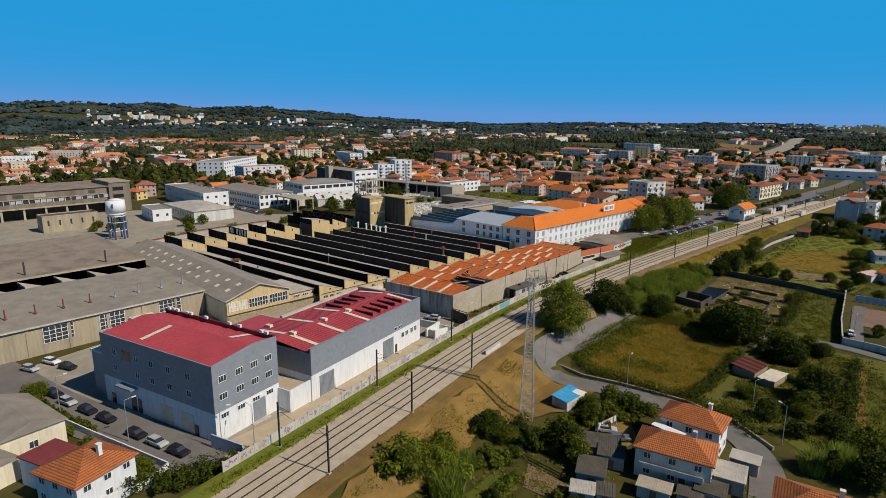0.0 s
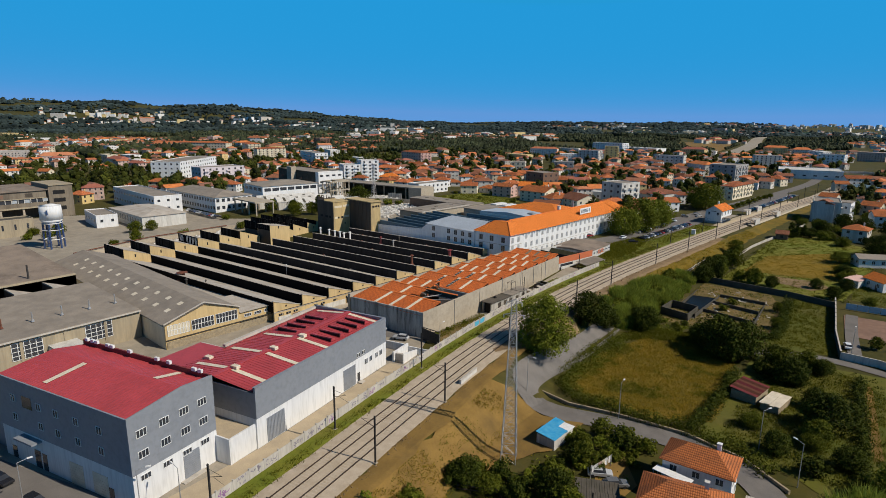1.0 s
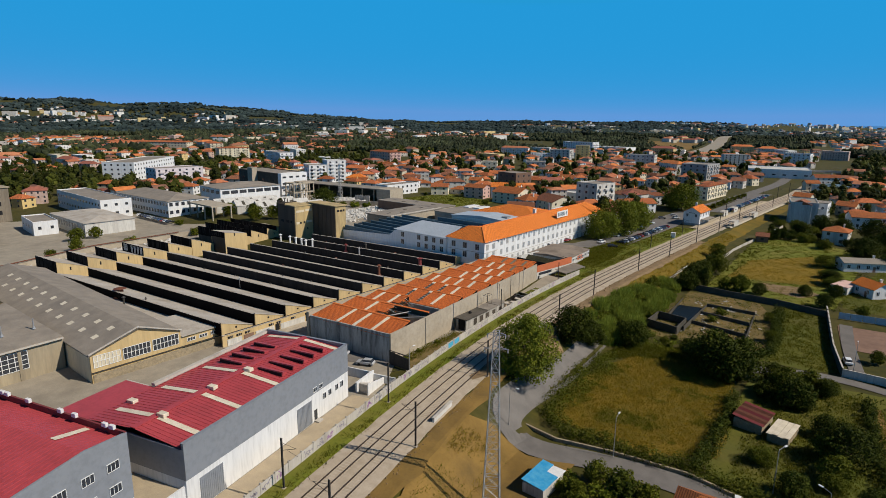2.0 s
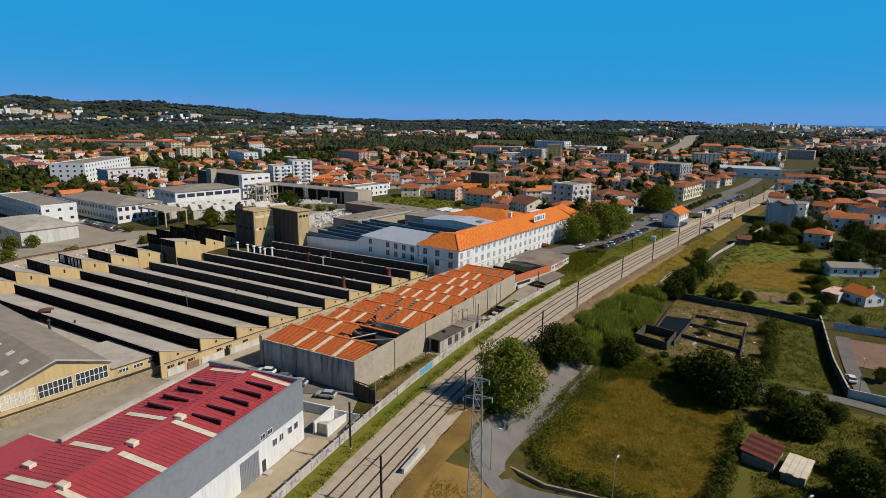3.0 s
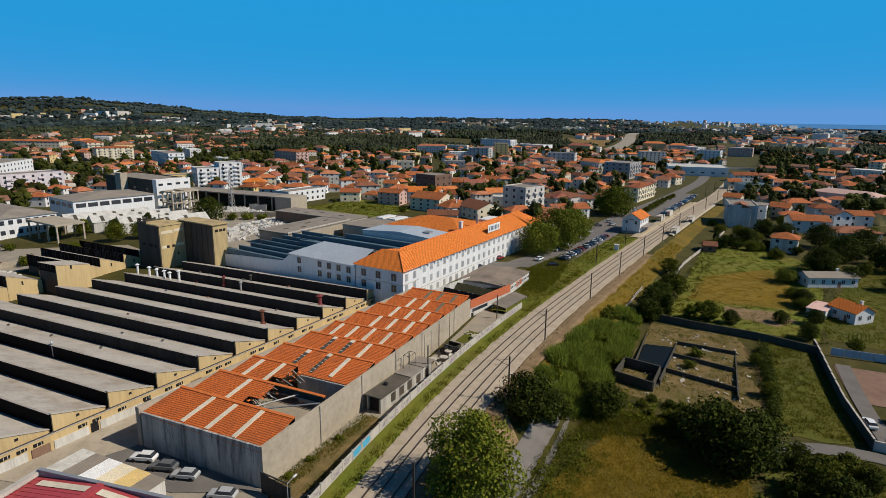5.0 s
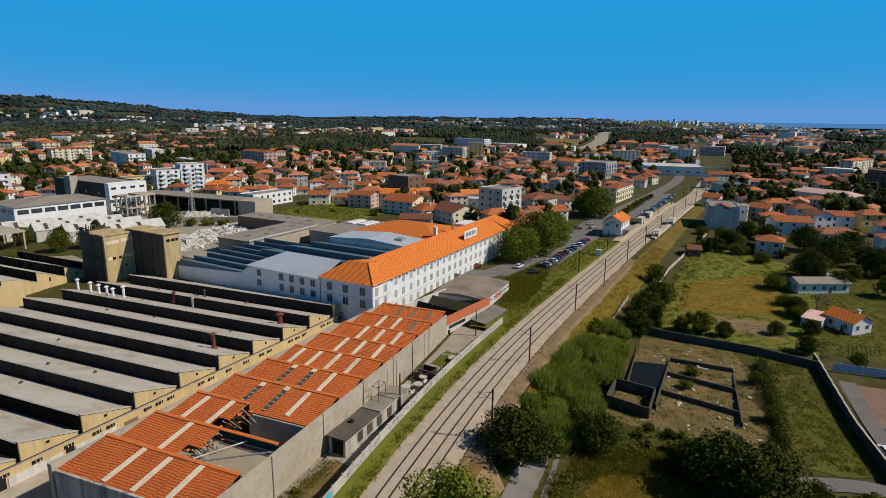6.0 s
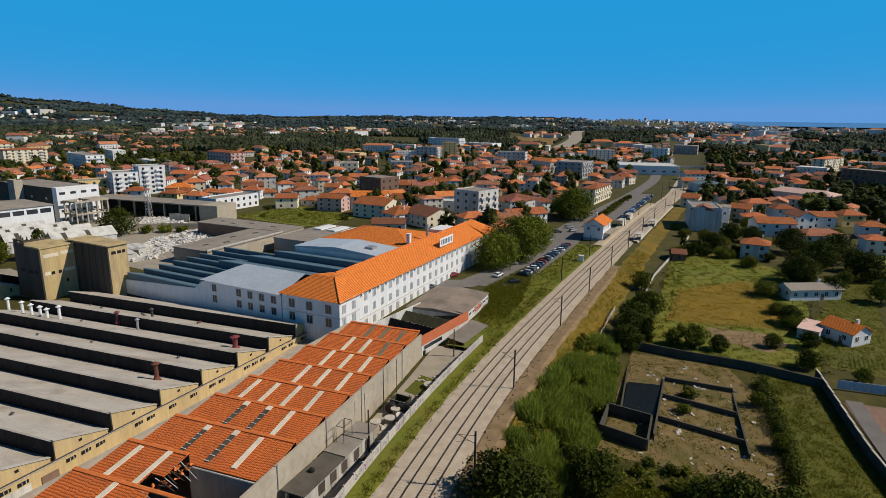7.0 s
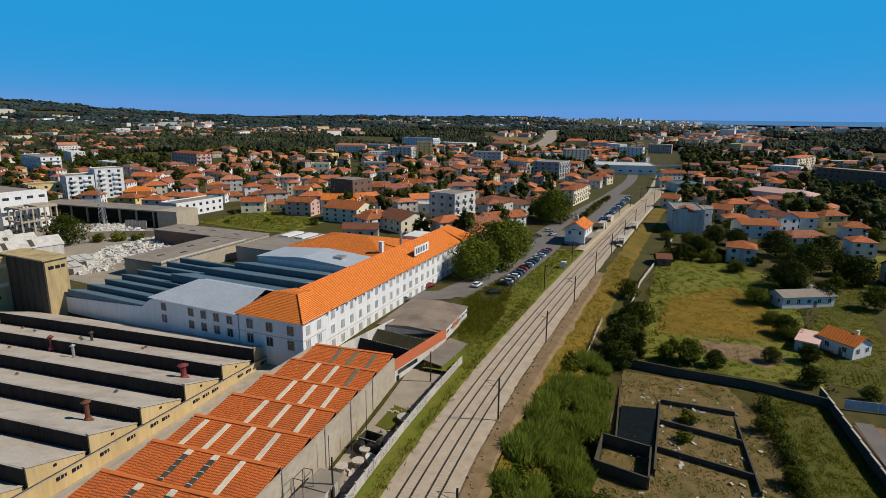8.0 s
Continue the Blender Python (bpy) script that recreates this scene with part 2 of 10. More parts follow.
M["concrete"] = mat("old_concrete", (0.42, 0.361, 0.277), (0.361, 0.307, 0.231), 0.12, 0.9, 0.12, dirt=0.45, dirt_scale=0.3, dirt_col=(0.218, 0.185, 0.134))
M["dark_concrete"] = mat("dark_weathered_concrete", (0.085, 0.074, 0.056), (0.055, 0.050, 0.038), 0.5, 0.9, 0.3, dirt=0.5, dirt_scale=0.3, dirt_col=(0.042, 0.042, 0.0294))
M["stained_cream"] = mat("stained_cream_render", (0.386, 0.323, 0.218), (0.302, 0.252, 0.176), 0.3, 0.9, 0.2, dirt=0.6, dirt_scale=0.22, streak=True, dirt_col=(0.143, 0.122, 0.0924))
M["ruin"] = mat("weedy_earth", (0.20, 0.135, 0.055), (0.125, 0.098, 0.034), 0.35, 0.95, 0.6, fine=12, dirt=0.75, dirt_scale=0.14, dirt_col=(0.063, 0.0689, 0.0101))
M["concrete_light"] = mat("light_concrete", (0.50, 0.46, 0.40), (0.42, 0.38, 0.33), 0.4, 0.9, 0.2, dirt=0.45, dirt_scale=0.3, streak=True, dirt_col=(0.22, 0.19, 0.15))
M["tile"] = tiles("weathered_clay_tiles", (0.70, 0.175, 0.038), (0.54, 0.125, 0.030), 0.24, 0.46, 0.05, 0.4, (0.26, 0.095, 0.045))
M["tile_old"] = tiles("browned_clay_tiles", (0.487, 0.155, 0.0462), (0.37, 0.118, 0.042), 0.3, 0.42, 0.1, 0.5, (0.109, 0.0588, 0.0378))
M["moss_sheet"] = mat("mossy_green_sheet", (0.063, 0.0571, 0.0269), (0.0378, 0.0378, 0.0185), 0.4, 0.9, 0.2, dirt=0.4, dirt_scale=0.3, dirt_col=(0.0168, 0.0185, 0.0118))
# streaked render, darkened to carry the shade of sunless walls
M["stained_shaded"] = mat("stained_shaded_render", (0.0882, 0.0714, 0.0546), (0.0546, 0.0462, 0.0378), 0.3, 0.9, 0.25, dirt=0.6, dirt_scale=0.18, streak=True, dirt_col=(0.0588, 0.0504, 0.042))
M["drip_wall"] = mat("dripping_stained_render", (0.50, 0.475, 0.425), (0.30, 0.285, 0.255), 0.7, 0.9, 0.2, dirt=0.95, dirt_scale=0.9, streak=True, dirt_col=(0.04, 0.037, 0.033))
M["ridge"] = mat("ridge_clay", (0.70, 0.19, 0.042), (0.56, 0.145, 0.036), 1.5, 0.85, 0.2, fine=6, dirt=0.3)
M["brown_roof"] = mat("brown_weathered_roof", (0.27, 0.215, 0.165), (0.205, 0.165, 0.13), 0.2, 0.9, 0.15, fine=12, dirt=0.5, dirt_scale=0.1, dirt_col=(0.0924, 0.0714, 0.0546))
M["ruin_render"] = mat("ruined_brown_render", (0.227, 0.189, 0.139), (0.16, 0.13, 0.0966), 0.25, 0.9, 0.25, dirt=0.7, dirt_scale=0.2, streak=True, dirt_col=(0.0756, 0.063, 0.0504))
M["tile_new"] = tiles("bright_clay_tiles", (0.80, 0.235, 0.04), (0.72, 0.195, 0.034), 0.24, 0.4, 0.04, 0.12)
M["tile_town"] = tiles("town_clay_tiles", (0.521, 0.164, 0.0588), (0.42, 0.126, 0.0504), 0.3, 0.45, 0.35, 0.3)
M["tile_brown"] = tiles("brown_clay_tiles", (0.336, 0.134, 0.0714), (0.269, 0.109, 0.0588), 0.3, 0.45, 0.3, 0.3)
M["skylight"] = mat("skylight_sheet", (0.74, 0.66, 0.52), (0.62, 0.54, 0.40), 0.6, 0.5, 0.05, dirt=0.4)
M["dirty_light"] = mat("grimed_roof_light", (0.202, 0.168, 0.109), (0.151, 0.126, 0.084), 0.6, 0.6, 0.1, dirt=0.4)
M["bluegrey"] = mat("blue_grey_roof", (0.105, 0.165, 0.205), (0.080, 0.135, 0.17), 0.3, 0.6, 0.1, dirt=0.3)
M["paleblue"] = mat("pale_blue_roof", (0.42, 0.47, 0.52), (0.38, 0.43, 0.48), 0.2, 0.5, 0.05, dirt=0.2)
M["orange_wall"] = mat("orange_band_render", (0.521, 0.143, 0.0588), (0.462, 0.126, 0.0504), 0.5, 0.8, 0.1, dirt=0.2)
M["glass"] = mat("window_glass", (0.030, 0.034, 0.042), (0.045, 0.050, 0.060), 0.5, 0.12, 0.0, dirt=0.0, spec=0.6)
M["pane_pale"] = mat("shuttered_pane", (0.40, 0.43, 0.45), (0.32, 0.35, 0.37), 1.5, 0.5, 0.0, dirt=0.2)
M["frame"] = mat("window_frame", (0.72, 0.72, 0.70), (0.66, 0.66, 0.64), 2, 0.6, 0.05)
M["steel"] = mat("galvanised_steel", (0.42, 0.42, 0.42), (0.34, 0.34, 0.34), 2, 0.5, 0.1, metal=0.5)
M["dark_steel"] = mat("dark_mast_steel", (0.0504, 0.0462, 0.042), (0.0756, 0.0672, 0.0588), 2, 0.6, 0.1, metal=0.3)
M["rust"] = mat("rusty_steel", (0.168, 0.0588, 0.0336), (0.109, 0.042, 0.0252), 2, 0.8, 0.3)
M["bark"] = mat("bark", (0.109, 0.0756, 0.0504), (0.0672, 0.0504, 0.0336), 2, 0.95, 0.5)
M["leaf"] = leafy("leaf_mid", (0.050, 0.064, 0.005), (0.115, 0.124, 0.010))
M["leaf_dark"] = leafy("leaf_dark", (0.017, 0.025, 0.003), (0.064, 0.079, 0.007))
M["leaf_town"] = leafy("town_leaf", (0.024, 0.0304, 0.0064), (0.068, 0.0736, 0.0112), patch=0.03)
M["leaf_bright"] = leafy("leaf_bright", (0.075, 0.098, 0.008), (0.165, 0.180, 0.016))
M["reed"] = leafy("reed_leaf", (0.12, 0.17, 0.020), (0.27, 0.30, 0.050), through_light=0.45)
M["wood"] = leafy("near_wood_leaf", (0.024, 0.031, 0.016), (0.056, 0.064, 0.030), patch=0.016)
# the bluish tint puts distance haze into the leaf colour
M["wood_far"] = leafy("hazed_far_leaf", (0.026, 0.039, 0.036), (0.046, 0.064, 0.060), patch=0.006)
M["tuft"] = leafy("grass_blade", (0.060, 0.078, 0.005), (0.165, 0.150, 0.012), through_light=0.45)
M["tuft_dry"] = leafy("dry_grass_blade", (0.36, 0.235, 0.022), (0.115, 0.115, 0.012), through_light=0.45)
M["cream"] = mat("cream_render", (0.70, 0.62, 0.46), (0.62, 0.55, 0.41), 0.4, 0.85, 0.1, dirt=0.25, streak=True, spread=0.1)
M["yellow"] = mat("yellow_render", (0.70, 0.52, 0.22), (0.62, 0.46, 0.20), 0.4, 0.85, 0.1, dirt=0.25, streak=True, spread=0.1)
M["lilac"] = mat("pinkish_white_render", (0.66, 0.60, 0.62), (0.60, 0.54, 0.55), 0.4, 0.85, 0.1, dirt=0.25, streak=True, spread=0.08)
M["pink"] = mat("pink_render", (0.60, 0.40, 0.34), (0.53, 0.35, 0.30), 0.4, 0.85, 0.1, dirt=0.25, streak=True, spread=0.12)
M["grey_render"] = mat("grey_render", (0.353, 0.344, 0.336), (0.294, 0.286, 0.277), 0.4, 0.85, 0.1, dirt=0.35, streak=True, spread=0.15)
M["brownbrick"] = mat("brown_brick", (0.218, 0.134, 0.0924), (0.168, 0.101, 0.0714), 0.6, 0.9, 0.2, fine=20, spread=0.15)
M["stone"] = mat("rubble_stone_wall", (0.353, 0.286, 0.185), (0.227, 0.185, 0.126), 1.6, 0.9, 0.6, fine=4, dirt=0.3)
M["tyre"] = mat("tyre_rubber", (0.0168, 0.0168, 0.0168), (0.0252, 0.0252, 0.0252), 3, 0.9, 0.1)
for key, c in (("car_white", (0.75, 0.75, 0.74)), ("car_silver", (0.42, 0.43, 0.44)), ("car_black", (0.018, 0.018, 0.02)), ("car_blue", (0.04, 0.07, 0.16)), ("car_red", (0.30, 0.03, 0.03)), ("car_grey", (0.13, 0.135, 0.14))):
    M[key] = mat(key + "_paint", c, tuple(v * 0.95 for v in c), 0.5, 0.25, 0.0, dirt=0.05, spec=0.6)
M["blue_sheet"] = mat("blue_tarpaulin", (0.0252, 0.269, 0.521), (0.084, 0.353, 0.554), 1.2, 0.5, 0.3, dirt=0.2)
M["graf_blue"] = mat("blue_spray_paint", (0.042, 0.319, 0.521), (0.101, 0.42, 0.588), 2, 0.7, 0.1)
M["graf_dark"] = mat("grey_violet_spray_paint", (0.20, 0.18, 0.22), (0.30, 0.26, 0.30), 2, 0.7, 0.1)
M["graf_pink"] = mat("violet_spray_paint", (0.319, 0.151, 0.302), (0.252, 0.118, 0.286), 2, 0.7, 0.1)
M["water"] = mat("pool_water", (0.0084, 0.0101, 0.0084), (0.0134, 0.0151, 0.0118), 1, 0.25, 0.05, dirt=0.0, spec=0.12)
M["sea"] = mat("sea_water", (0.07, 0.22, 0.46), (0.06, 0.20, 0.43), 0.01, 0.9, 0.0, dirt=0.0, spec=0.05)
M["mint"] = mat("pale_green_render", (0.50, 0.60, 0.47), (0.44, 0.54, 0.42), 0.6, 0.85, 0.06)
M["maroon"] = mat("maroon_paint", (0.21, 0.042, 0.042), (0.168, 0.0336, 0.0336), 1, 0.7, 0.1)
M["rubble"] = mat("white_stone_rubble", (0.60, 0.58, 0.54), (0.50, 0.475, 0.43), 1, 0.9, 0.3, spread=0.1)
# ---- building helpers ----
def link(name, me, parent=None):
    ob = new(name, me)
    if parent is not None:
        ob.parent = parent
    return ob


def part(name, bm, material, parent, label=""):
    """One mesh object under a thing or under a part."""
    me = bpy.data.meshes.new(name)
    bm.normal_update()
    bm.to_mesh(me)
    bm.free()
    me.materials.append(M[material] if isinstance(material, str) else material)
    ob = link(name, me, parent)
    return tagged(ob, label)


def again(name, ob, parent, m, label=""):
    """A further part on the mesh of ob."""
    o = link(name, ob.data, parent)
    o.matrix_basis = m
    return tagged(o, label)


def thing(name, x=0, y=0, z=0, rz=0, label="", category="", group="", kind=""):
    ob = new(name)
    ob.empty_display_size = 0.5
    ob.matrix_basis = pose(x, y, z, 0, 0, rz)
    return tagged(ob, label, category, group, kind)


def solo(name, bm, material, label="", category="", kind="", group=""):
    ob = part(name, bm, material, None)
    return tagged(ob, label, category, group, kind)


def poly(bm, pts):
    return bm.faces.new([bm.verts.new(p) for p in pts])


def box(bm, x0, x1, y0, y1, z0, z1):
    v = [bm.verts.new((x, y, z)) for z in (z0, z1) for x, y in ((x0, y0), (x1, y0), (x1, y1), (x0, y1))]
    for f in ((3, 2, 1, 0), (4, 5, 6, 7), (0, 1, 5, 4), (1, 2, 6, 5), (2, 3, 7, 6), (3, 0, 4, 7)):
        bm.faces.new([v[i] for i in f])


def boxes(*dims):
    bm = bmesh.new()
    for d in dims:
        box(bm, *d)
    return bm


def prism(bm, pts, axis, lo, hi):
    """A polygon extruded along an axis. pts: in the two other axes, in order."""
    def p(u, v, w):
        return (w, u, v) if axis == "x" else (u, w, v) if axis == "y" else (u, v, w)
    a = [bm.verts.new(p(u, v, lo)) for u, v in pts]
    b = [bm.verts.new(p(u, v, hi)) for u, v in pts]
    n = len(pts)
    bm.faces.new(a)
    bm.faces.new(b[::-1])
    for i in range(n):
        bm.faces.new([a[i], b[i], b[(i + 1) % n], a[(i + 1) % n]])
    bmesh.ops.recalc_face_normals(bm, faces=bm.faces)


def tube(bm, a, b, r0, r1=None, n=8):
    """A tapered round bar from a to b."""
    a, b = Vector(a), Vector(b)
    r1 = r0 if r1 is None else r1
    q = (b - a).to_track_quat("Z", "Y")
    rings = []
    for c, r in ((a, r0), (b, r1)):
        rings.append([bm.verts.new(c + q @ Vector((r * math.cos(2 * math.pi * i / n), r * math.sin(2 * math.pi * i / n), 0))) for i in range(n)])
    for i in range(n):
        bm.faces.new([rings[0][i], rings[0][(i + 1) % n], rings[1][(i + 1) % n], rings[1][i]])
    bm.faces.new(rings[0][::-1])
    bm.faces.new(rings[1])


def uv_metres(bm):
    """UV in metres: u along the contour lines, v up the slope."""
    lay = bm.loops.layers.uv.new("metres")
    bm.normal_update()
    for f in bm.faces:
        n = f.normal
        u = Vector((-n.y, n.x, 0))
        u = u.normalized() if u.length > 1e-4 else Vector((1, 0, 0))
        v = n.cross(u)
        for lp in f.loops:
            lp[lay].uv = (lp.vert.co.dot(u), lp.vert.co.dot(v))


def roof_mesh(w, d, z, rise, hip, eave=0.5, thick=0.18):
    b = bmesh.new()
    W, D = w / 2 + eave, d / 2 + eave
    k = min(W, D) * 0.95 if hip else 0.0
    e = [(-W, -D, z), (W, -D, z), (W, D, z), (-W, D, z)]
    r = [(-W + k, 0, z + rise), (W - k, 0, z + rise)]
    faces = [[e[0], e[1], r[1], r[0]], [e[2], e[3], r[0], r[1]]]
    if hip:
        faces += [[e[1], e[2], r[1]], [e[3], e[0], r[0]]]
    for f in faces:
        poly(b, f)
        poly(b, [(p[0], p[1], p[2] - thick) for p in f][::-1])
    for i in range(4):
        p, q = e[i], e[(i + 1) % 4]
        if hip or i in (0, 2):
            poly(b, [(p[0], p[1], p[2] - thick), (q[0], q[1], q[2] - thick), q, p])
        else:
            s = r[1] if i == 1 else r[0]
            for u, v in ((p, s), (s, q)):
                poly(b, [(u[0], u[1], u[2] - thick), (v[0], v[1], v[2] - thick), v, u])
    uv_metres(b)
    return b


def sm(a, b, x):
    u = min(1.0, max(0.0, (x - a) / (b - a)))
    return u * u * (3 - 2 * u)


# the railway's western rail: a long right-hand bend
RAIL_Y = (-400, -60, 0, 33, 55, 94, 124, 150, 176, 200, 225, 273, 335, 450, 528, 680, 900, 2500)
RAIL_X = (60, -50, -63, -68.7, -72.1, -79.1, -83.2, -85.2, -85.9, -85.4, -83.6, -79.6, -73.6, -61, -50.5, -42, -33, 20)
_yy = np.arange(-420, 2520, 4.0)
_xx = np.interp(_yy, RAIL_Y, RAIL_X)
_k = np.exp(-0.5 * (np.arange(-24, 25) * 4.0 / 18.0) ** 2)
_xs = np.convolve(np.pad(_xx, 24, mode="reflect", reflect_type="odd"), _k / _k.sum(), mode="valid")


def railx(y):
    return float(np.interp(y, _yy, _xs)) + 2.8


def rail_dir(y):
    d = Vector((railx(y + 1) - railx(y - 1), 2.0, 0))
    return d.normalized()


def hills(x, y):
    """The far land: gentle rise, woods on low ridges, a long hill to the west-northwest of the view."""
    r = math.hypot(x, y)
    if r < 500:
        return 0.0
    a = math.degrees(math.atan2(-x, y))
    n = noise.noise(Vector((x * 0.0013, y * 0.0013, 3.1)))
    n2 = noise.noise(Vector((x * 0.0045, y * 0.0045, 7.7)))
    z = sm(600, 2600, r) * (9 + 15 * n + 5 * n2) + sm(2000, 4700, r) * (26 + 9 * n2)
    z += sm(2200, 3600, r) * sm(38, 62, a) * (1 - sm(100, 150, a)) * (85 + 22 * n2)
    z -= sm(2000, 4300, r) * sm(4, -8, a) * 34 * (1 if a > -90 else 0)
    return z


def gz(x, y):
    """Height of the ground. The railway lies at 0, the works a little lower, the gardens lower still."""
    c = railx(y)
    d = x - c
    if d < 0:
        low = -2.6 * (1 - sm(150, 240, y)) * sm(6.5, 9.5, -d)
    else:
        low = -6.5 * (1 - 0.35 * sm(190, 250, y) - 0.35 * sm(250, 330, y) - 0.3 * sm(330, 420, y)) * sm(6, 18, d)
    return low + hills(x, y)


def drape(name, pts, material, off=0.1, res=4.0, wobble=0.0, kind="structure", label="", category="", height=gz, parent=None):
    """A flat outline laid on the ground."""
    bm = bmesh.new()
    P = []
    n = len(pts)
    for i in range(n):
        a, b = Vector((*pts[i], 0)), Vector((*pts[(i + 1) % n], 0))
        k = max(1, int((b - a).length / 3)) if wobble else 1
        for j in range(k):
            p = a.lerp(b, j / k)
            if wobble:
                p += Vector((noise.noise(p * 0.3), noise.noise(p * 0.3 + Vector((9, 4, 0))), 0)) * wobble
            P.append(p)
    poly(bm, P)
    xs, ys = [p[0] for p in P], [p[1] for p in P]
    for lo, hi, nrm in ((min(xs), max(xs), (1, 0, 0)), (min(ys), max(ys), (0, 1, 0))):
        c = math.ceil(lo / res) * res
        while c < hi:
            bmesh.ops.bisect_plane(bm, geom=bm.verts[:] + bm.edges[:] + bm.faces[:], plane_co=Vector(nrm) * c, plane_no=nrm)
            c += res
    bmesh.ops.triangulate(bm, faces=bm.faces[:])
    for v in bm.verts:
        v.co.z = height(v.co.x, v.co.y) + off
    bm.normal_update()
    for f in bm.faces:
        if f.normal.z < 0:
            f.normal_flip()
    ob = part(name, bm, material, parent)
    return tagged(ob, label, category, "", kind)


def ribbon(name, path, half, material, off=0.1, kind="structure", label="", category="", height=gz, edge=0.0, step=3.0):
    """A road or path along a line of points."""
    pts = [Vector((*p, 0)) for p in path]
    dense = []
    for i in range(len(pts) - 1):
        p0, p1, p2, p3 = pts[max(0, i - 1)], pts[i], pts[i + 1], pts[min(len(pts) - 1, i + 2)]
        k = max(1, int((p2 - p1).length / step))
        for j in range(k):
            t = j / k
            dense.append(0.5 * ((2 * p1) + (p2 - p0) * t + (2 * p0 - 5 * p1 + 4 * p2 - p3) * t * t + (3 * p1 - p0 - 3 * p2 + p3) * t ** 3))
    dense.append(pts[-1])
    bm = bmesh.new()
    rows = []
    for i, p in enumerate(dense):
        d = (dense[min(len(dense) - 1, i + 1)] - dense[max(0, i - 1)]).normalized()
        s = Vector((d.y, -d.x, 0))
        row = []
        for u in (-1, -0.5, 0, 0.5, 1):
            q = p + s * half * u * (1 + edge * noise.noise(p * 0.4 + Vector((u * 7, 0, 0))))
            row.append(bm.verts.new((q.x, q.y, height(q.x, q.y) + off)))
        rows.append(row)
    for a, b in zip(rows, rows[1:]):
        for i in range(4):
            bm.faces.new([a[i], a[i + 1], b[i + 1], b[i]])
    ob = part(name, bm, material, None)
    return tagged(ob, label, category, "", kind)
# ---- ground, railway ----
def ground_sheet():
    """One sheet, fine near the works and coarse towards the horizon."""
    def axis(lo, hi, c0, c1, fine):
        out, p = [], c0
        while p <= c1:
            out.append(p)
            p += fine
        step, p = fine, c1
        while p < hi:
            step = min(step * 1.12, 90)
            p += step
            out.append(p)
        step, p = fine, c0
        while p > lo:
            step = min(step * 1.12, 90)
            p -= step
            out.insert(0, p)
        return out
    X = axis(-4950, 4950, -112, 30, 3.0)
    Y = axis(-1500, 4950, 0, 330, 4.0)
    vs = [(x, y, gz(x, y)) for y in Y for x in X]
    w = len(X)
    fs = [(j * w + i, j * w + i + 1, (j + 1) * w + i + 1, (j + 1) * w + i) for j in range(len(Y) - 1) for i in range(w - 1)]
    me = bpy.data.meshes.new("ground")
    me.from_pydata(vs, [], fs)
    me.materials.append(M["grass"])
    for p in me.polygons:
        p.use_smooth = True
    return tagged(new("ground", me), "rough grass and scrub ground reaching the hills", "ground", "", "structure")


ground_sheet()


def along(y0, y1, step):
    y = y0
    while y < y1:
        yield y
        y += step * rail_dir(y).y
    yield y1


def track_strip(name, lo, hi, zlo, zhi, material, y0, y1, label, category="railway", step=4.0, jag=0.0):
    bm = bmesh.new()
    prev = None
    for y in along(y0, y1, step):
        d = rail_dir(y)
        s = Vector((d.y, -d.x, 0))
        c = Vector((railx(y), y, 0))
        j = noise.noise(Vector((y * 0.15, lo, 0))) * jag
        j2 = noise.noise(Vector((y * 0.15, hi, 5))) * jag
        row = [bm.verts.new(c + s * (lo + j) + Vector((0, 0, zlo))), bm.verts.new(c + s * (lo * 0.8 + hi * 0.2) + Vector((0, 0, zhi))),
               bm.verts.new(c + s * (lo * 0.2 + hi * 0.8) + Vector((0, 0, zhi))), bm.verts.new(c + s * (hi + j2) + Vector((0, 0, zlo)))]
        if prev:
            for i in range(3):
                bm.faces.new([prev[i], prev[i + 1], row[i + 1], row[i]])
        prev = row
    return solo(name, bm, material, label, category, "structure")


track_strip("ballast_bed", -5.6, 5.2, 0.03, 0.12, "ballast", -40, 1000, "pale crushed-stone ballast under two railway tracks", jag=0.5)
track_strip("dry_verge", 4.8, 9.0, -0.05, 0.07, "drysoil", 20, 150, "dry ochre verge beside the ballast", "dirt", jag=1.6)
track_strip("dirt_verge", 4.6, 8.8, -0.25, 0.16, "earth", 150, 300, "bare brown dirt verge beside the ballast", "dirt", jag=1.8)

railway = thing("railway_track", kind="structure", label="double railway track of dark steel rails", category="railway")
for off in (-2.8, -1.06, 1.06, 2.8):
    bm = bmesh.new()
    prev = None
    for y in along(-40, 1000, 5.0):
        d = rail_dir(y)
        s = Vector((d.y, -d.x, 0))
        c = Vector((railx(y), y, 0)) + s * off
        row = [bm.verts.new(c + s * a + Vector((0, 0, z))) for a, z in ((-0.06, 0.12), (-0.06, 0.31), (0.06, 0.31), (0.06, 0.12))]
        if prev:
            for i in range(3):
                bm.faces.new([prev[i], prev[i + 1], row[i + 1], row[i]])
        prev = row
    part("rail", bm, "rail", railway)
bm = bmesh.new()
for y in along(-20, 420, 0.65):
    d = rail_dir(y)
    s = Vector((d.y, -d.x, 0))
    for c0 in (-1.93, 1.93):
        c = Vector((railx(y), y, 0)) + s * c0
        q = [c + s * a + d * b for a, b in ((-1.3, -0.13), (1.3, -0.13), (1.3, 0.13), (-1.3, 0.13))]
        poly(bm, [Vector((p.x, p.y, 0.137)) for p in q])
sleepers = part("sleepers", bm, "sleeper", railway)
tagged(sleepers, "rows of concrete sleepers", "", "", "stuff")

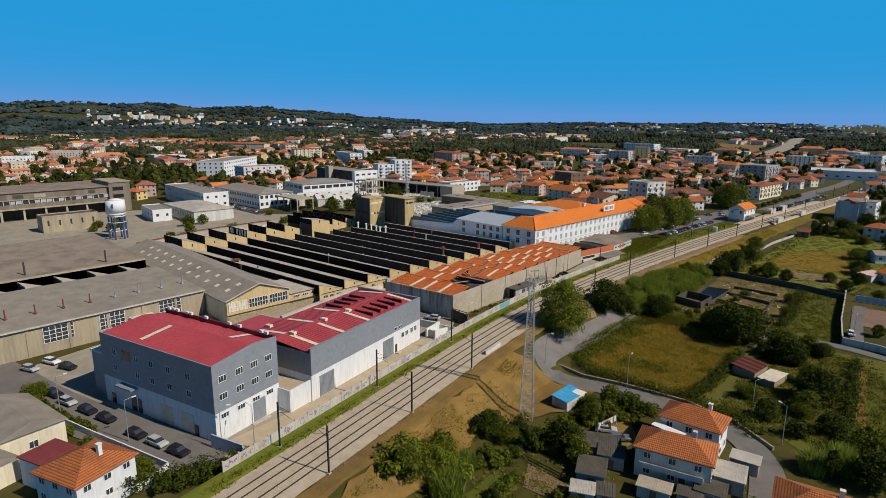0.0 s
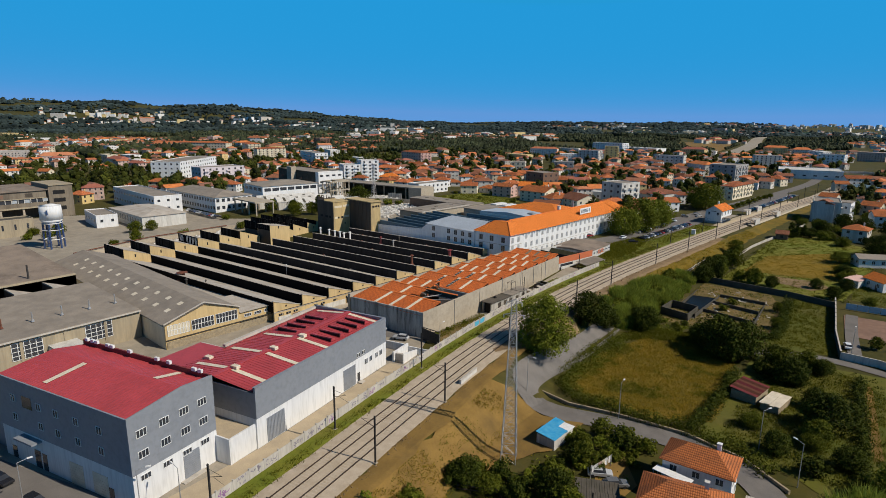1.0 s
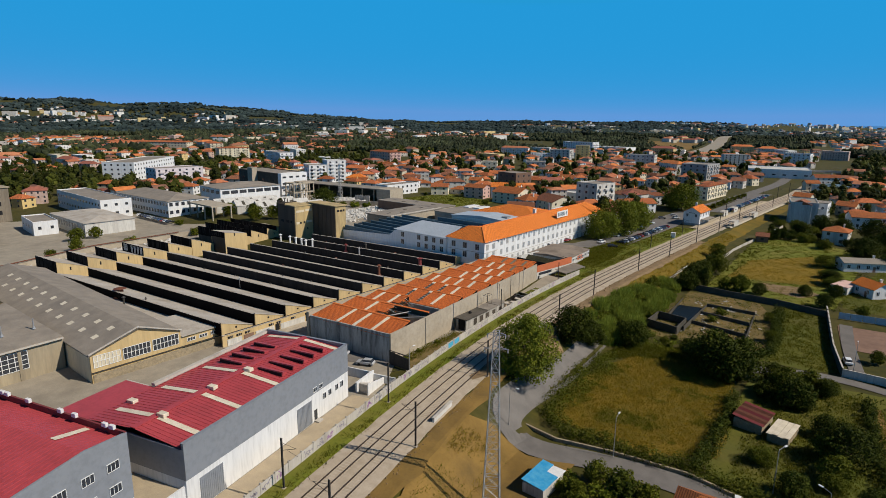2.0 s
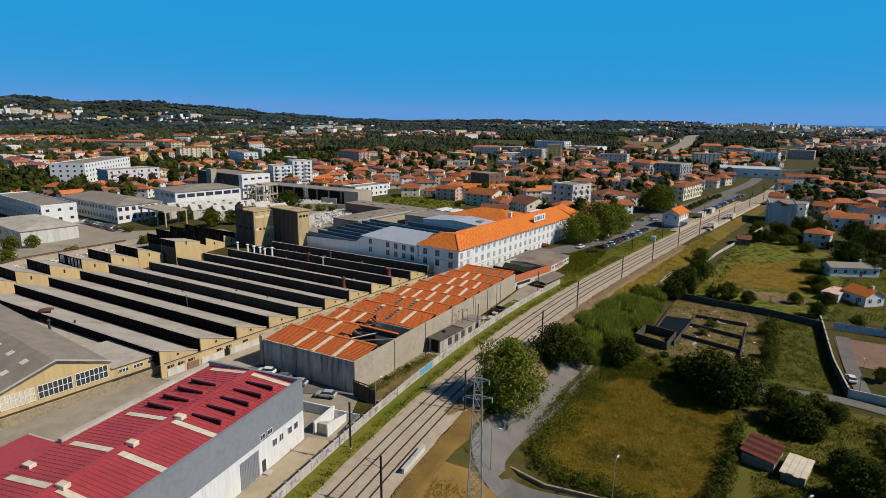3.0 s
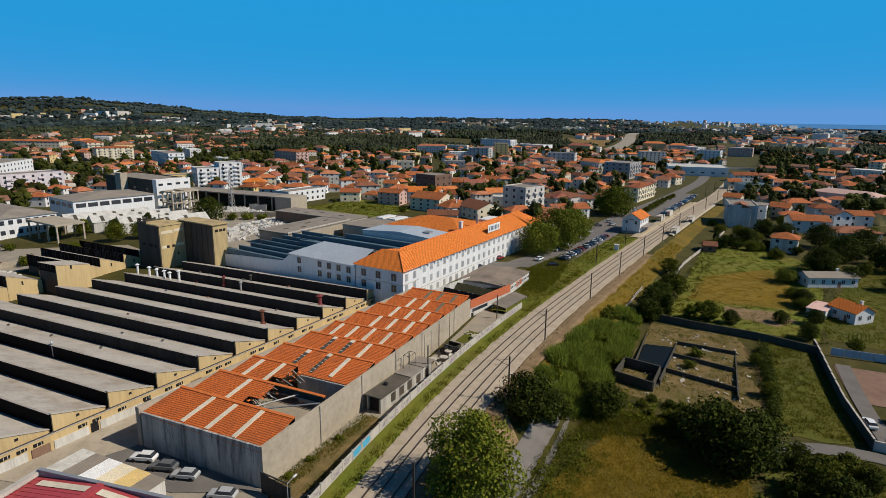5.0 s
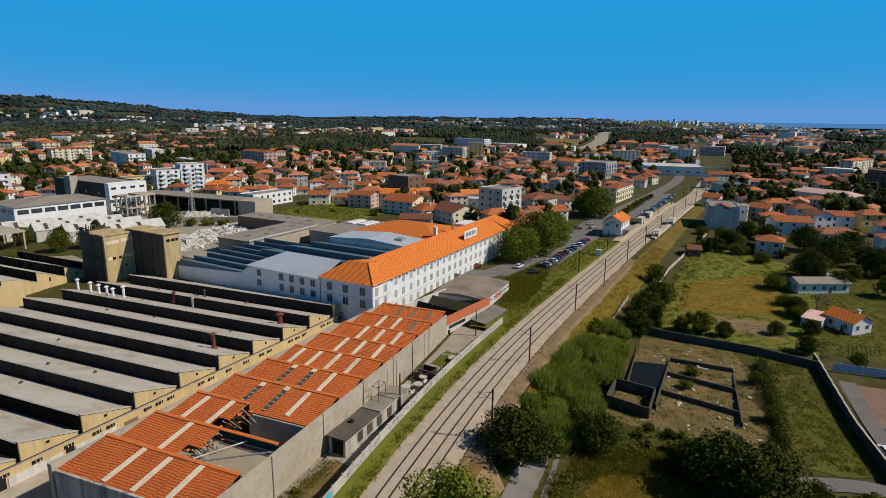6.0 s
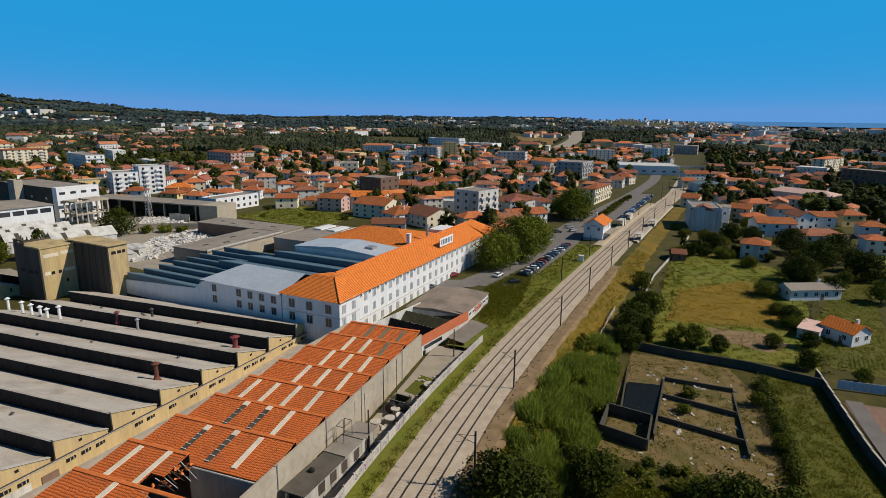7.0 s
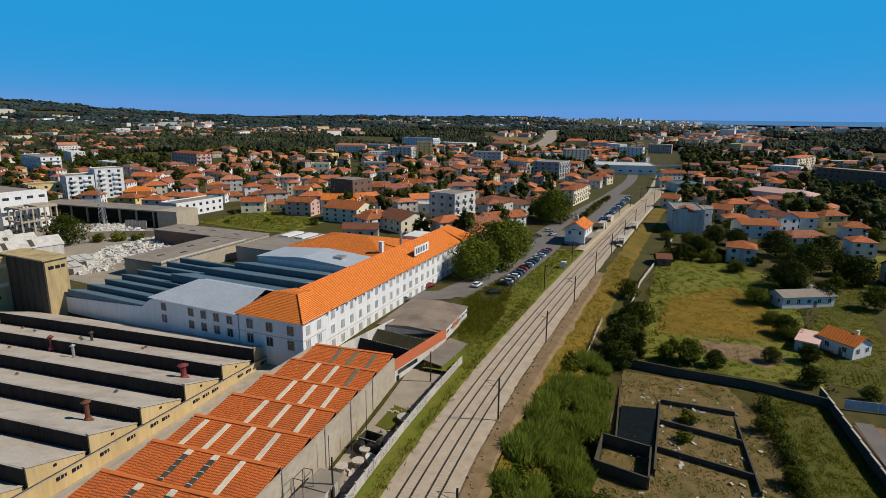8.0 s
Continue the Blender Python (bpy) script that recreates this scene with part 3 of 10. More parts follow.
# grass strip between the track and the works' wall
track_strip("grass_strip", -8.9, -5.0, 0.02, 0.16, "verdant", 20, 330, "green grass strip along the railway", "grass", jag=0.5)


def mast(y, side, h=8.2):
    """A catenary mast with its bracket."""
    d = rail_dir(y)
    s = Vector((d.y, -d.x, 0))
    p = Vector((railx(y), y, 0)) + s * side
    ang = math.degrees(math.atan2(s.y, s.x))
    m = thing("catenary_mast", p.x, p.y, gz(p.x, p.y) + 0.02, ang + (180 if side > 0 else 0), "dark steel catenary mast with a bracket arm", "mast", "masts along the railway")
    b = bmesh.new()
    box(b, -0.10, 0.10, -0.03, 0.03, 0, h)
    box(b, -0.13, -0.10, -0.10, 0.10, 0, h)
    box(b, 0.10, 0.13, -0.10, 0.10, 0, h)
    part("post", b, "dark_steel", m)
    b = bmesh.new()
    tube(b, (0.1, 0, h - 1.9), (2.6, 0, h - 1.0), 0.04, n=6)
    tube(b, (0.1, 0, h - 0.7), (2.6, 0, h - 1.0), 0.03, n=6)
    tube(b, (0.9, 0, h - 1.62), (2.9, 0, h - 2.2), 0.025, n=6)
    part("bracket", b, "dark_steel", m)
    b = boxes((-0.3, 0.3, -0.3, 0.3, -0.6, 0.2))
    part("footing", b, "concrete", m)
    return m


for y in (13, 43.7, 66, 89, 119.5, 190, 229, 262, 296, 330, 365, 400, 440, 480, 520, 560, 600):
    mast(y, 5.4)
mast(156.6, 8.0, 9.6)
for y in (45, 71, 100, 270.6, 310, 380, 420, 460, 500, 540):
    mast(y, -5.6 if y > 200 else -6.6)


# loose clods and stones on the bare verge
rc = random.Random(21)
b = bmesh.new()
for _ in range(900):
    y = rc.uniform(40, 290)
    d = rail_dir(y)
    p = Vector((railx(y), y, 0)) + Vector((d.y, -d.x, 0)) * rc.uniform(5.2, 8.6 if y > 140 else 7.6)
    s0 = rc.uniform(0.06, 0.38) if y > 140 else rc.uniform(0.05, 0.2)
    bmesh.ops.create_cube(b, size=s0, matrix=pose(p.x, p.y, gz(p.x, p.y) + 0.08 + s0 * 0.2, rc.uniform(0, 90), rc.uniform(0, 90), rc.uniform(0, 90)))
solo("verge_clods", b, "earth", "loose brown clods on the railway verge", "earth", "stuff")
# ---- the two red-roofed halls ----
def ribs(bm, x0, x1, y0, y1, zf, pitch=0.6, axis="y", w=0.05, hgt=0.05):
    """Raised seams of sheet roofing."""
    if axis == "y":
        x = x0 + pitch / 2
        while x < x1:
            z0, z1 = zf(x, y0), zf(x, y1)
            vs = [(x - w, y0, z0), (x + w, y0, z0), (x + w, y1, z1), (x - w, y1, z1)]
            lo = [bm.verts.new(v) for v in vs]
            hi = [bm.verts.new((v[0] * 1, v[1], v[2] + hgt)) for v in vs]
            bm.faces.new(hi)
            for i in range(4):
                bm.faces.new([lo[i], lo[(i + 1) % 4], hi[(i + 1) % 4], hi[i]])
            x += pitch
    else:
        y = y0 + pitch / 2
        while y < y1:
            z0, z1 = zf(x0, y), zf(x1, y)
            vs = [(x0, y - w, z0), (x1, y - w, z1), (x1, y + w, z1), (x0, y + w, z0)]
            lo = [bm.verts.new(v) for v in vs]
            hi = [bm.verts.new((v[0], v[1], v[2] + hgt)) for v in vs]
            bm.faces.new(hi)
            for i in range(4):
                bm.faces.new([lo[i], lo[(i + 1) % 4], hi[(i + 1) % 4], hi[i]])
            y += pitch


def window(parent, x, y, z, w, h, face, panes=2, name="window", frame_mat="frame", deep=0.09, pane_mat="glass"):
    """A framed window on a wall. face: the wall's outward side, one of -y +y -x +x, in the parent's axes. x, y, z: the middle of its foot."""
    win = link(name, None, parent)
    win.empty_display_size = 0.1
    win.matrix_basis = pose(x, y, z, 0, 0, {"-y": 0, "+x": 90, "+y": 180, "-x": -90}[face])
    key = ("frame", round(w, 2), round(h, 2), panes, frame_mat, pane_mat)
    if key not in WIN:
        t = 0.07
        b = boxes((-w / 2, w / 2, -deep, 0, 0, t), (-w / 2, w / 2, -deep, 0, h - t, h), (-w / 2, -w / 2 + t, -deep, 0, t, h - t), (w / 2 - t, w / 2, -deep, 0, t, h - t))
        for i in range(1, panes):
            c = -w / 2 + w * i / panes
            box(b, c - t / 2, c + t / 2, -deep, 0, t, h - t)
        f = part("window_frame", b, frame_mat, win)
        g = part("pane", boxes((-w / 2 + t, w / 2 - t, -0.03, -0.01, t, h - t)), pane_mat, win)
        WIN[key] = (f.data, g.data)
    else:
        link("window_frame", WIN[key][0], win)
        link("pane", WIN[key][1], win)
    return win


WIN = {}


def red_hall_a():
    a = thing("red_roofed_block", -87.2, 39.6, -2.6, 11, "three-storey block, grey cladding over white, red metal roof", "building")
    L, D, S, H = 33.0, 15.0, 5.6, 14.3
    part("white_base", boxes((-L, 0, 0, D, -1, S)), "white", a, "white rendered ground floor")
    part("wall", boxes((-L + 0.02, 0.03, -0.03, D, S, H)), "grey_clad", a, "smooth grey cladding")
    def zf(x, y):
        return H + 0.05 + 1.1 * min(y / (D * 0.62), (D - y) / (D * 0.38))
    b = bmesh.new()
    yr = D * 0.62
    rb = bmesh.new()
    for y0, y1 in ((0.25, yr), (yr, D - 0.3)):
        poly(b, [(-L + 0.2, y0, zf(0, y0)), (-0.25, y0, zf(0, y0)), (-0.25, y1, zf(0, y1)), (-L + 0.2, y1, zf(0, y1))])
        ribs(rb, -L + 0.2, -0.25, y0, y1, zf, 0.75)
    prism(b, [(0.25, H), (yr, H + 1.1), (D - 0.3, H)], "x", -L + 0.2, -L + 0.26)
    roof = part("roof", b, "red_roof", a, "red ribbed metal roof")
    tagged(part("roof_ribs", rb, "red_roof", a), "raised ribs of the red roof", "", "", "stuff")
    part("parapet", boxes((-L, 0.05, -0.05, 0.2, H, H + 0.25)), "grey_clad", a)
    prb = bmesh.new()
    prism(prb, [(-0.05, H), (-0.05, H + 0.3), (yr, H + 1.35), (D, H + 0.9), (D, H)], "x", -0.2, 0.06)
    part("parapet", prb, "grey_clad", a)
    part("gutter_wall", boxes((-L, 0, D - 0.3, D, H, H + 1.0)), "maroon", a, "dark maroon upstand behind the roof")
    for x0, y0, y1 in ((-22.5, 1.6, 8.2), (-7.0, 9.6, 14.2)):
        b = bmesh.new()
        poly(b, [(x0, y0, zf(0, y0) + 0.09), (x0 + 1.1, y0, zf(0, y0) + 0.09), (x0 + 1.1, y1, zf(0, y1) + 0.09), (x0, y1, zf(0, y1) + 0.09)])
        part("roof_light", b, "skylight", a, "translucent roof sheet")
    for x in (-32, -30.4, -29.2, -26.0, -24.8, -20, -13, -10, -4.0, -2.6):
        b = boxes((x, x + 0.9, D - 0.6, D - 0.15, H + 1.0, H + 1.6))
        bmesh.ops.bevel(b, geom=b.edges[:], offset=0.04, segments=1, affect="EDGES")
        part("air_conditioner", b, "white", a, "small white air-conditioning unit")
    for x, z in [(x, z) for z in (11.0, 7.7) for x in (2.0, 5.7, 9.2, 12.6)]:
        window(a, 0.03, x, z, 1.7, 1.25, "+x", 3)
    for x in (2.0, 5.7, 9.2, 12.6):
        window(a, 0.0, x, 4.2, 1.7, 0.95, "+x", 3)
    for x in (-28.5, -21.5, -17, -12, -6.5):
        for z in (10.6, 7.3):
            window(a, x, -0.03, z, 1.25, 1.3, "-y", 2)
    part("stair_window", boxes((-26.0, -23.4, -0.06, 0.02, 10.2, 12.2)), "glass", a, "dark glazed stair window")
    part("awning", boxes((-27, -22, -1.6, 0, 5.0, 5.3)), "grey_clad", a)
    for x, w, h in ((-31, 1.3, 2.2), (-24.5, 1.6, 3.2), (-22.4, 1.2, 3.0), (-15.2, 3.4, 3.8), (-9.5, 3.6, 3.8), (-5.8, 1.1, 2.2)):
        leaf = part("door", boxes((x, x + w, -0.05, 0.0, 0.0, h)), "skylight" if w > 3 else "glass", a)
        for k in range(1, int(h / 0.45)):
            part("slat", boxes((x, x + w, -0.07, -0.05, k * 0.45, k * 0.45 + 0.06)), "skylight" if w > 3 else "glass", leaf)
    sh = part("shutter", boxes((-0.03, 0.06, 8.4, 11.4, 0.3, 4.4)), "grey_clad", a, "grey roller shutter")
    slat = part("slat", boxes((0.06, 0.10, 8.4, 11.4, 0.45, 0.55)), "grey_clad", sh)
    for k in range(1, 12):
        again("slat", slat, sh, pose(0, 0, 0.33 * k))
    b = boxes((0, 0.9, 7.6, 11.8, -0.2, 0.25), (0.9, 1.3, 7.6, 11.8, -0.2, 0.05))
    part("loading_step", b, "concrete_light", a)
    # lower wing beyond the far gable
    part("side_wing", boxes((-L - 5.5, -L, 1.0, D - 2, -1, 9.2)), "grey_clad", a)
    part("wing_roof", boxes((-L - 5.7, -L, 0.8, D - 1.8, 9.2, 9.5)), "skylight", a)
    return a


def red_hall_b():
    a = thing("red_roofed_hall", -87.6, 60.3, -2.6, 10.6, "long low hall, white base, grey cladding, red ribbed roof", "building")
    L, W, S, H = 40.5, 27.0, 5.6, 11.3
    part("white_base", boxes((-20, 0, -0.01, L, -1, S)), "white", a, "white rendered lower wall")
    part("wall", boxes((-0.35, 0.05, 0, L + 0.05, S, H)), "grey_clad", a, "tall grey cladding parapet")
    part("end_wall", boxes((-W, -0.35, 0.0, 0.3, S - 3, H - 1.0)), "grey_clad", a)
    part("far_wall", boxes((-20, -0.35, L - 0.3, L, S, H)), "grey_clad", a)
    part("rear_wall", boxes((-W, -W + 0.3, 0.3, 12, -1, H - 1.2), (-W, -20, 12, 12.3, -1, H - 1.0), (-20.3, -20, 12.3, L - 0.3, -1, H - 0.6)), "concrete_light", a)
    xr = -10.0
    def zf(x, y):
        return H - 0.9 + (0.9 * (1 - abs(x - xr) / 10.0) if x > xr else 0.9 * (1 - abs(x - xr) / 10.0))
    b = bmesh.new()
    rb = bmesh.new()
    for x0, x1, y0, y1 in ((xr, -0.35, 0.1, L - 0.3), (-20, xr, 0.1, L - 0.3)):
        poly(b, [(x0, y0, zf(x0, 0)), (x1, y0, zf(x1, 0)), (x1, y1, zf(x1, 0)), (x0, y1, zf(x0, 0))])
        ribs(rb, x0, x1, y0, y1, zf, 0.75, "x")
    poly(b, [(-W, 0.1, zf(-W, 0) + 0.5), (-20, 0.1, zf(-20, 0)), (-20, 12, zf(-20, 0)), (-W, 12, zf(-W, 0) + 0.5)])
    part("roof", b, "red_roof", a, "red ribbed metal roof")
    tagged(part("roof_ribs", rb, "red_roof", a), "raised ribs of the red roof", "", "", "stuff")
    part("ridge_cap", boxes((xr - 0.5, xr + 0.5, 0.1, L - 0.3, zf(xr, 0) + 0.03, zf(xr, 0) + 0.14)), "red_roof", a)
    part("coping", boxes((-0.45, 0.12, -0.05, L + 0.1, H, H + 0.12), (-20, -0.45, L - 0.4, L + 0.1, H, H + 0.12)), "grey_clad", a)
    part("coping", boxes((-20.6, -19.8, 12, L, H - 0.7, H - 0.2)), "concrete_light", a, "pale concrete upstand")
    for y in (3.5, 12.0, 21.0, 38.5):
        for x0, x1 in ((xr + 0.8, -0.8), (-18.5, xr - 0.8)):
            b = bmesh.new()
            poly(b, [(x0, y, zf(x0, 0) + 0.09), (x1, y, zf(x1, 0) + 0.09), (x1, y + 1.0, zf(x1, 0) + 0.09), (x0, y + 1.0, zf(x0, 0) + 0.09)])
            part("roof_light", b, "skylight", a, "translucent roof sheet")
    for i, y in enumerate((24.0, 27.0, 30.0, 33.0, 36.0)):
        for x0, x1 in ((xr + 1.8, -2.6), (-17.2, xr - 1.8)):
            if i == 4 and x0 < xr:
                continue
            v = link("roof_vent", None, a)
            b = bmesh.new()
            prism(b, [(0, 0), (1.3, 0), (1.3, 0.35), (0.15, 0.75)], "x", 0, x1 - x0)
            v.matrix_basis = pose(x0, y, zf((x0 + x1) / 2, 0) - 0.1)
            part("hood", b, "red_roof", v)
            part("opening", boxes((0.15, x1 - x0 - 0.15, -0.06, 0.02, 0.05, 0.6)), "black", v, "dark vent opening")
    for x, y in ((xr + 0.2, 4), (xr, 14), (xr + 0.4, 22), (-19, 6)):
        b = boxes((x, x + 1.5, y, y + 1.0, zf(x, 0), zf(x, 0) + 0.6))
        bmesh.ops.bevel(b, geom=b.edges[:], offset=0.05, segments=1, affect="EDGES")
        part("roof_unit", b, "skylight", a)
    for y, w in ((2.3, 4.4), (24.3, 4.2)):
        leaf = part("gate", boxes((0.0, 0.08, y, y + w, 0.2, 4.7)), "grey_clad", a, "grey ribbed sliding gate")
        k = 0
        while y + k * 0.35 < y + w:
            part("rib", boxes((0.08, 0.12, y + k * 0.35, y + k * 0.35 + 0.12, 0.2, 4.7)), "grey_clad", leaf)
            k += 1
    for y in (32.5, 34.2, 36.5, 38.2):
        window(a, 0.0, y, 3.2, 1.1, 1.3, "+x", 2)
    for y in (29.6, 31.4):
        window(a, 0.05, y, 5.9, 1.2, 0.9, "+x", 2)
    part("door", boxes((0, 0.05, 29.2, 30.1, 0.2, 2.3)), "glass", a)
    # white linking wall and terrace towards the other block
    part("link_wall", boxes((-0.6, -0.3, -5.6, 0, -1, 4.7)), "white", a, "white linking wall")
    part("link_end", boxes((-4.2, -0.3, -5.8, -5.55, -1, 4.7)), "white", a)
    part("link_roof", boxes((-14, -0.6, -5.6, 0, 3.7, 4.0)), "pave", a, "terracotta-paved terrace")
    part("steps_rail", boxes((0.1, 1.2, 29, 30.4, -0.1, 0.35)), "concrete_light", a)
    return a


red_hall_a()
red_hall_b()
drape("works_yard", [(-150, 28), (-136, 12), (-84, 35), (-79.5, 42), (-90.5, 105), (-97.5, 118), (-101, 200), (-128, 206), (-142, 108), (-150, 95), (-160, 80)], "yard", 0.06, label="pale worn concrete yard of the works", category="yard")
drape("hall_pavement", [(-86.6, 40), (-79.5, 40), (-82.4, 58), (-86.0, 75), (-90.5, 102), (-94.8, 101), (-87.4, 60)], "pave", 0.10, label="sandy paved strip beside the white hall", category="pavement")
ribbon("street", [(-200, 10), (-160, 20), (-125, 25), (-100, 31.5), (-82, 36)], 5.2, "asphalt", 0.14, label="grey asphalt street below the grey block", category="road")


# ---- boundary wall towards the railway ----
def boundary_wall():
    w = thing("wall_boundary", kind="structure", label="pale concrete panel wall with graffiti along the railway", category="wall")
    ys = list(np.arange(34, 214, 3.0))
    k = 0
    for y0, y1 in zip(ys, ys[1:]):
        a, c = Vector((railx(y0) - 8.7, y0, 0)), Vector((railx(y1) - 8.7, y1, 0))
        d = (c - a)
        ang = math.degrees(math.atan2(d.y, d.x))
        L = d.length
        b = bmesh.new()
        box(b, 0.12, L - 0.12, -0.07, 0.07, -2.9, 1.75)
        p = part("panel", b, "concrete_light", w)
        p.matrix_basis = pose(a.x, a.y, 0, 0, 0, ang)
        b = boxes((-0.12, 0.12, -0.12, 0.12, -2.9, 2.0))
        q = part("post", b, "concrete_light", w)
        q.matrix_basis = pose(a.x, a.y, 0, 0, 0, ang)
        # graffiti strokes on the railway side
        if k % 5 != 3:
            rnd = random.Random(k)
            b = bmesh.new()
            for _ in range(9):
                x0, z0 = rnd.uniform(0.3, L - 0.6), rnd.uniform(0.5, 1.4)
                pts = [Vector((x0, -0.075, z0))]
                for _ in range(4):
                    pts.append(pts[-1] + Vector((rnd.uniform(-0.35, 0.4), 0, rnd.uniform(-0.4, 0.4))))
                for u, v in zip(pts, pts[1:]):
                    e = (v - u).normalized()
                    nn = Vector((-e.z, 0, e.x)) * 0.06
                    f = [u - nn, v - nn, v + nn, u + nn]
                    if all(0.15 < t.x < L - 0.15 and 0.2 < t.z < 1.7 for t in f):
                        poly(b, [(t.x, -0.074, t.z) for t in f])
            g = part("graffiti", b, "graf_dark" if k % 4 else "graf_pink", w)
            g.matrix_basis = p.matrix_basis
        if k in (31, 32):
            b = bmesh.new()
            prism(b, [(0.3, 0.4), (1.2, 0.3), (2.5, 0.5), (2.7, 1.3), (2.0, 1.6), (1.0, 1.45), (0.2, 1.5)], "y", -0.085, -0.078)
            g = part("graffiti", b, "graf_blue", w, "bright blue painted letters shape")
            g.matrix_basis = p.matrix_basis
        k += 1
    return w


boundary_wall()


# ---- tiled shed ----
def tiled_shed():
    a = thing("tiled_shed", -98.7, 118.0, -2.8, 1.6, "long derelict shed with saw-tooth clay tile roofs", "building")
    L, H, N = 81.0, 7.3, 10
    def west(y):
        return -26.0 + 8.5 * y / L
    P = L / N
    part("wall", boxes((-0.4, 0, 0, L, -1, H)), "concrete", a, "long stained concrete side wall")
    b = bmesh.new()
    prism(b, [(-26, -1), (-0.4, -1), (-0.4, H - 0.1), (-26, H - 0.6)], "y", 0, 0.35)
    part("end_wall", b, "drip_wall", a, "streaked whitewashed end wall")
    b = bmesh.new()
    prism(b, [(west(0), 0.35), (west(0) + 0.4, 0.35), (west(L) + 0.4, L), (west(L), L)], "z", -1, H - 1.0)
    part("rear_wall", b, "concrete", a)
    part("far_wall", boxes((west(L), -0.4, L - 0.3, L, -1, H - 0.5)), "concrete", a)
    part("floor", boxes((-25, -0.5, 0.4, L - 0.4, -0.4, 0.02)), "concrete", a)
    rnd = random.Random(4)
    for i in range(N):
        y0, y1 = i * P, (i + 1) * P
        z0, z1 = H - 0.9, H + 0.75
        xw = lambda y: west(y) - 0.3
        def zz(y):
            return z0 + (z1 - z0) * (y - y0) / P
        rnd.random()
        b = bmesh.new()
        hole = {1: (0.56, 1.0), 2: (0.47, 1.0)}.get(i)
        spans = [(0.0, 1.0)] if not hole else [(0.0, hole[0])]
        for u0, u1 in spans:
            b = bmesh.new()
            n = max(1, int((u1 - u0) * 12))
            for k in range(n):
                ua, ub = u0 + (u1 - u0) * k / n, u0 + (u1 - u0) * (k + 1) / n
                def pt(u, y):
                    return (xw(y) * (1 - u) - 0.42 * u, y, zz(y) + 0.05 * noise.noise(Vector((u * 5, y * 0.4, i))))
                ya = y0 + (0 if not (hole and (k in (n - 1,) and u0 == 0)) else P * 0.45)
                top, bot = [pt(ua, ya), pt(ub, ya)], [pt(ub, y1), pt(ua, y1)]
                poly(b, top + bot)
                q = [(p[0], p[1], p[2] - 0.14) for p in top + bot]
                poly(b, q[::-1])
                for s, t in ((0, 1), (1, 2), (2, 3), (3, 0)):
                    f = top + bot
                    poly(b, [q[s], q[t], f[t], f[s]])
            bmesh.ops.remove_doubles(b, verts=b.verts[:], dist=0.002)
            uv_metres(b)
            part("tile_slope", b, "tile", a)
        # ridge
        b = bmesh.new()
        for u0, u1 in (spans if hole and i == 2 else [(0.0, 1.0)]):
            xa, xb = xw(y1) * (1 - u0) - 0.42 * u0, xw(y1) * (1 - u1) - 0.42 * u1
            prism(b, [(y1 - 0.5, z1 - 0.12), (y1 + 0.12, z1 - 0.12), (y1 + 0.12, z1 + 0.1), (y1 - 0.1, z1 + 0.17), (y1 - 0.5, z1 + 0.04)], "x", min(xa, xb), max(xa, xb))
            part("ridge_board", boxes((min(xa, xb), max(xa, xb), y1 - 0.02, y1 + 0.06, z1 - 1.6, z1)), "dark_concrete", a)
        part("ridge_cap", b, "ridge", a)
        for u in ((0.14, 0.34, 0.55, 0.75, 0.93) if i < 6 else (0.36, 0.58, 0.80)):
            u += rnd.uniform(-0.012, 0.012)
            if hole and hole[0] - 0.06 < u:
                continue
            if u < 0.2 and rnd.random() < 0.5 or u > 0.9 and rnd.random() < 0.6:
                continue
            wd = 0.42
            xm = lambda y: xw(y) * (1 - u) - 0.42 * u
            def strip(ya, yb, dz, w):
                q = bmesh.new()
                top = [(xm(ya) - w, ya, zz(ya) + dz), (xm(ya) + w, ya, zz(ya) + dz), (xm(yb) + w, yb, zz(yb) + dz), (xm(yb) - w, yb, zz(yb) + dz)]
                poly(q, top)
                low = [(x, y, z - 0.12) for x, y, z in top]
                for s0, s1 in ((0, 1), (1, 2), (2, 3), (3, 0)):
                    poly(q, [low[s0], low[s1], top[s1], top[s0]])
                return q
            ya, yb = y0 + P * 0.12, y0 + P * rnd.choice((0.93, 0.95, 0.9))
            if i == 9 or (i == 8 and u > 0.7):
                part("roof_light", strip(ya, yb, 0.12, wd), "dirty_light", a, "grimed grey roof light")
            elif i in (3, 4) and u < 0.6:
                part("roof_light", strip(ya, yb - P * 0.12, 0.10, wd), "dark_concrete", a, "bare frame of a missing roof light")
                for k in range(6):
                    yk = ya + (yb - P * 0.14 - ya) * k / 5
                    part("glazing_bar", strip(yk, yk + 0.12, 0.2, wd), "white_old", a)
                part("cover_sheet", strip(yb - P * 0.12, yb, 0.14, wd * 1.15), "skylight", a)
            else:
                part("roof_light", strip(ya, yb, 0.14, wd), "skylight", a)
    b = bmesh.new()
    prism(b, [(west(0) - 1.3, 0.0), (west(0) - 0.45, 0.0), (west(L) - 0.45, L), (west(L) - 1.3, L)], "z", -1, H + 0.15)
    part("gutter_wall", b, "concrete", a, "pale concrete gutter wall beside the works")
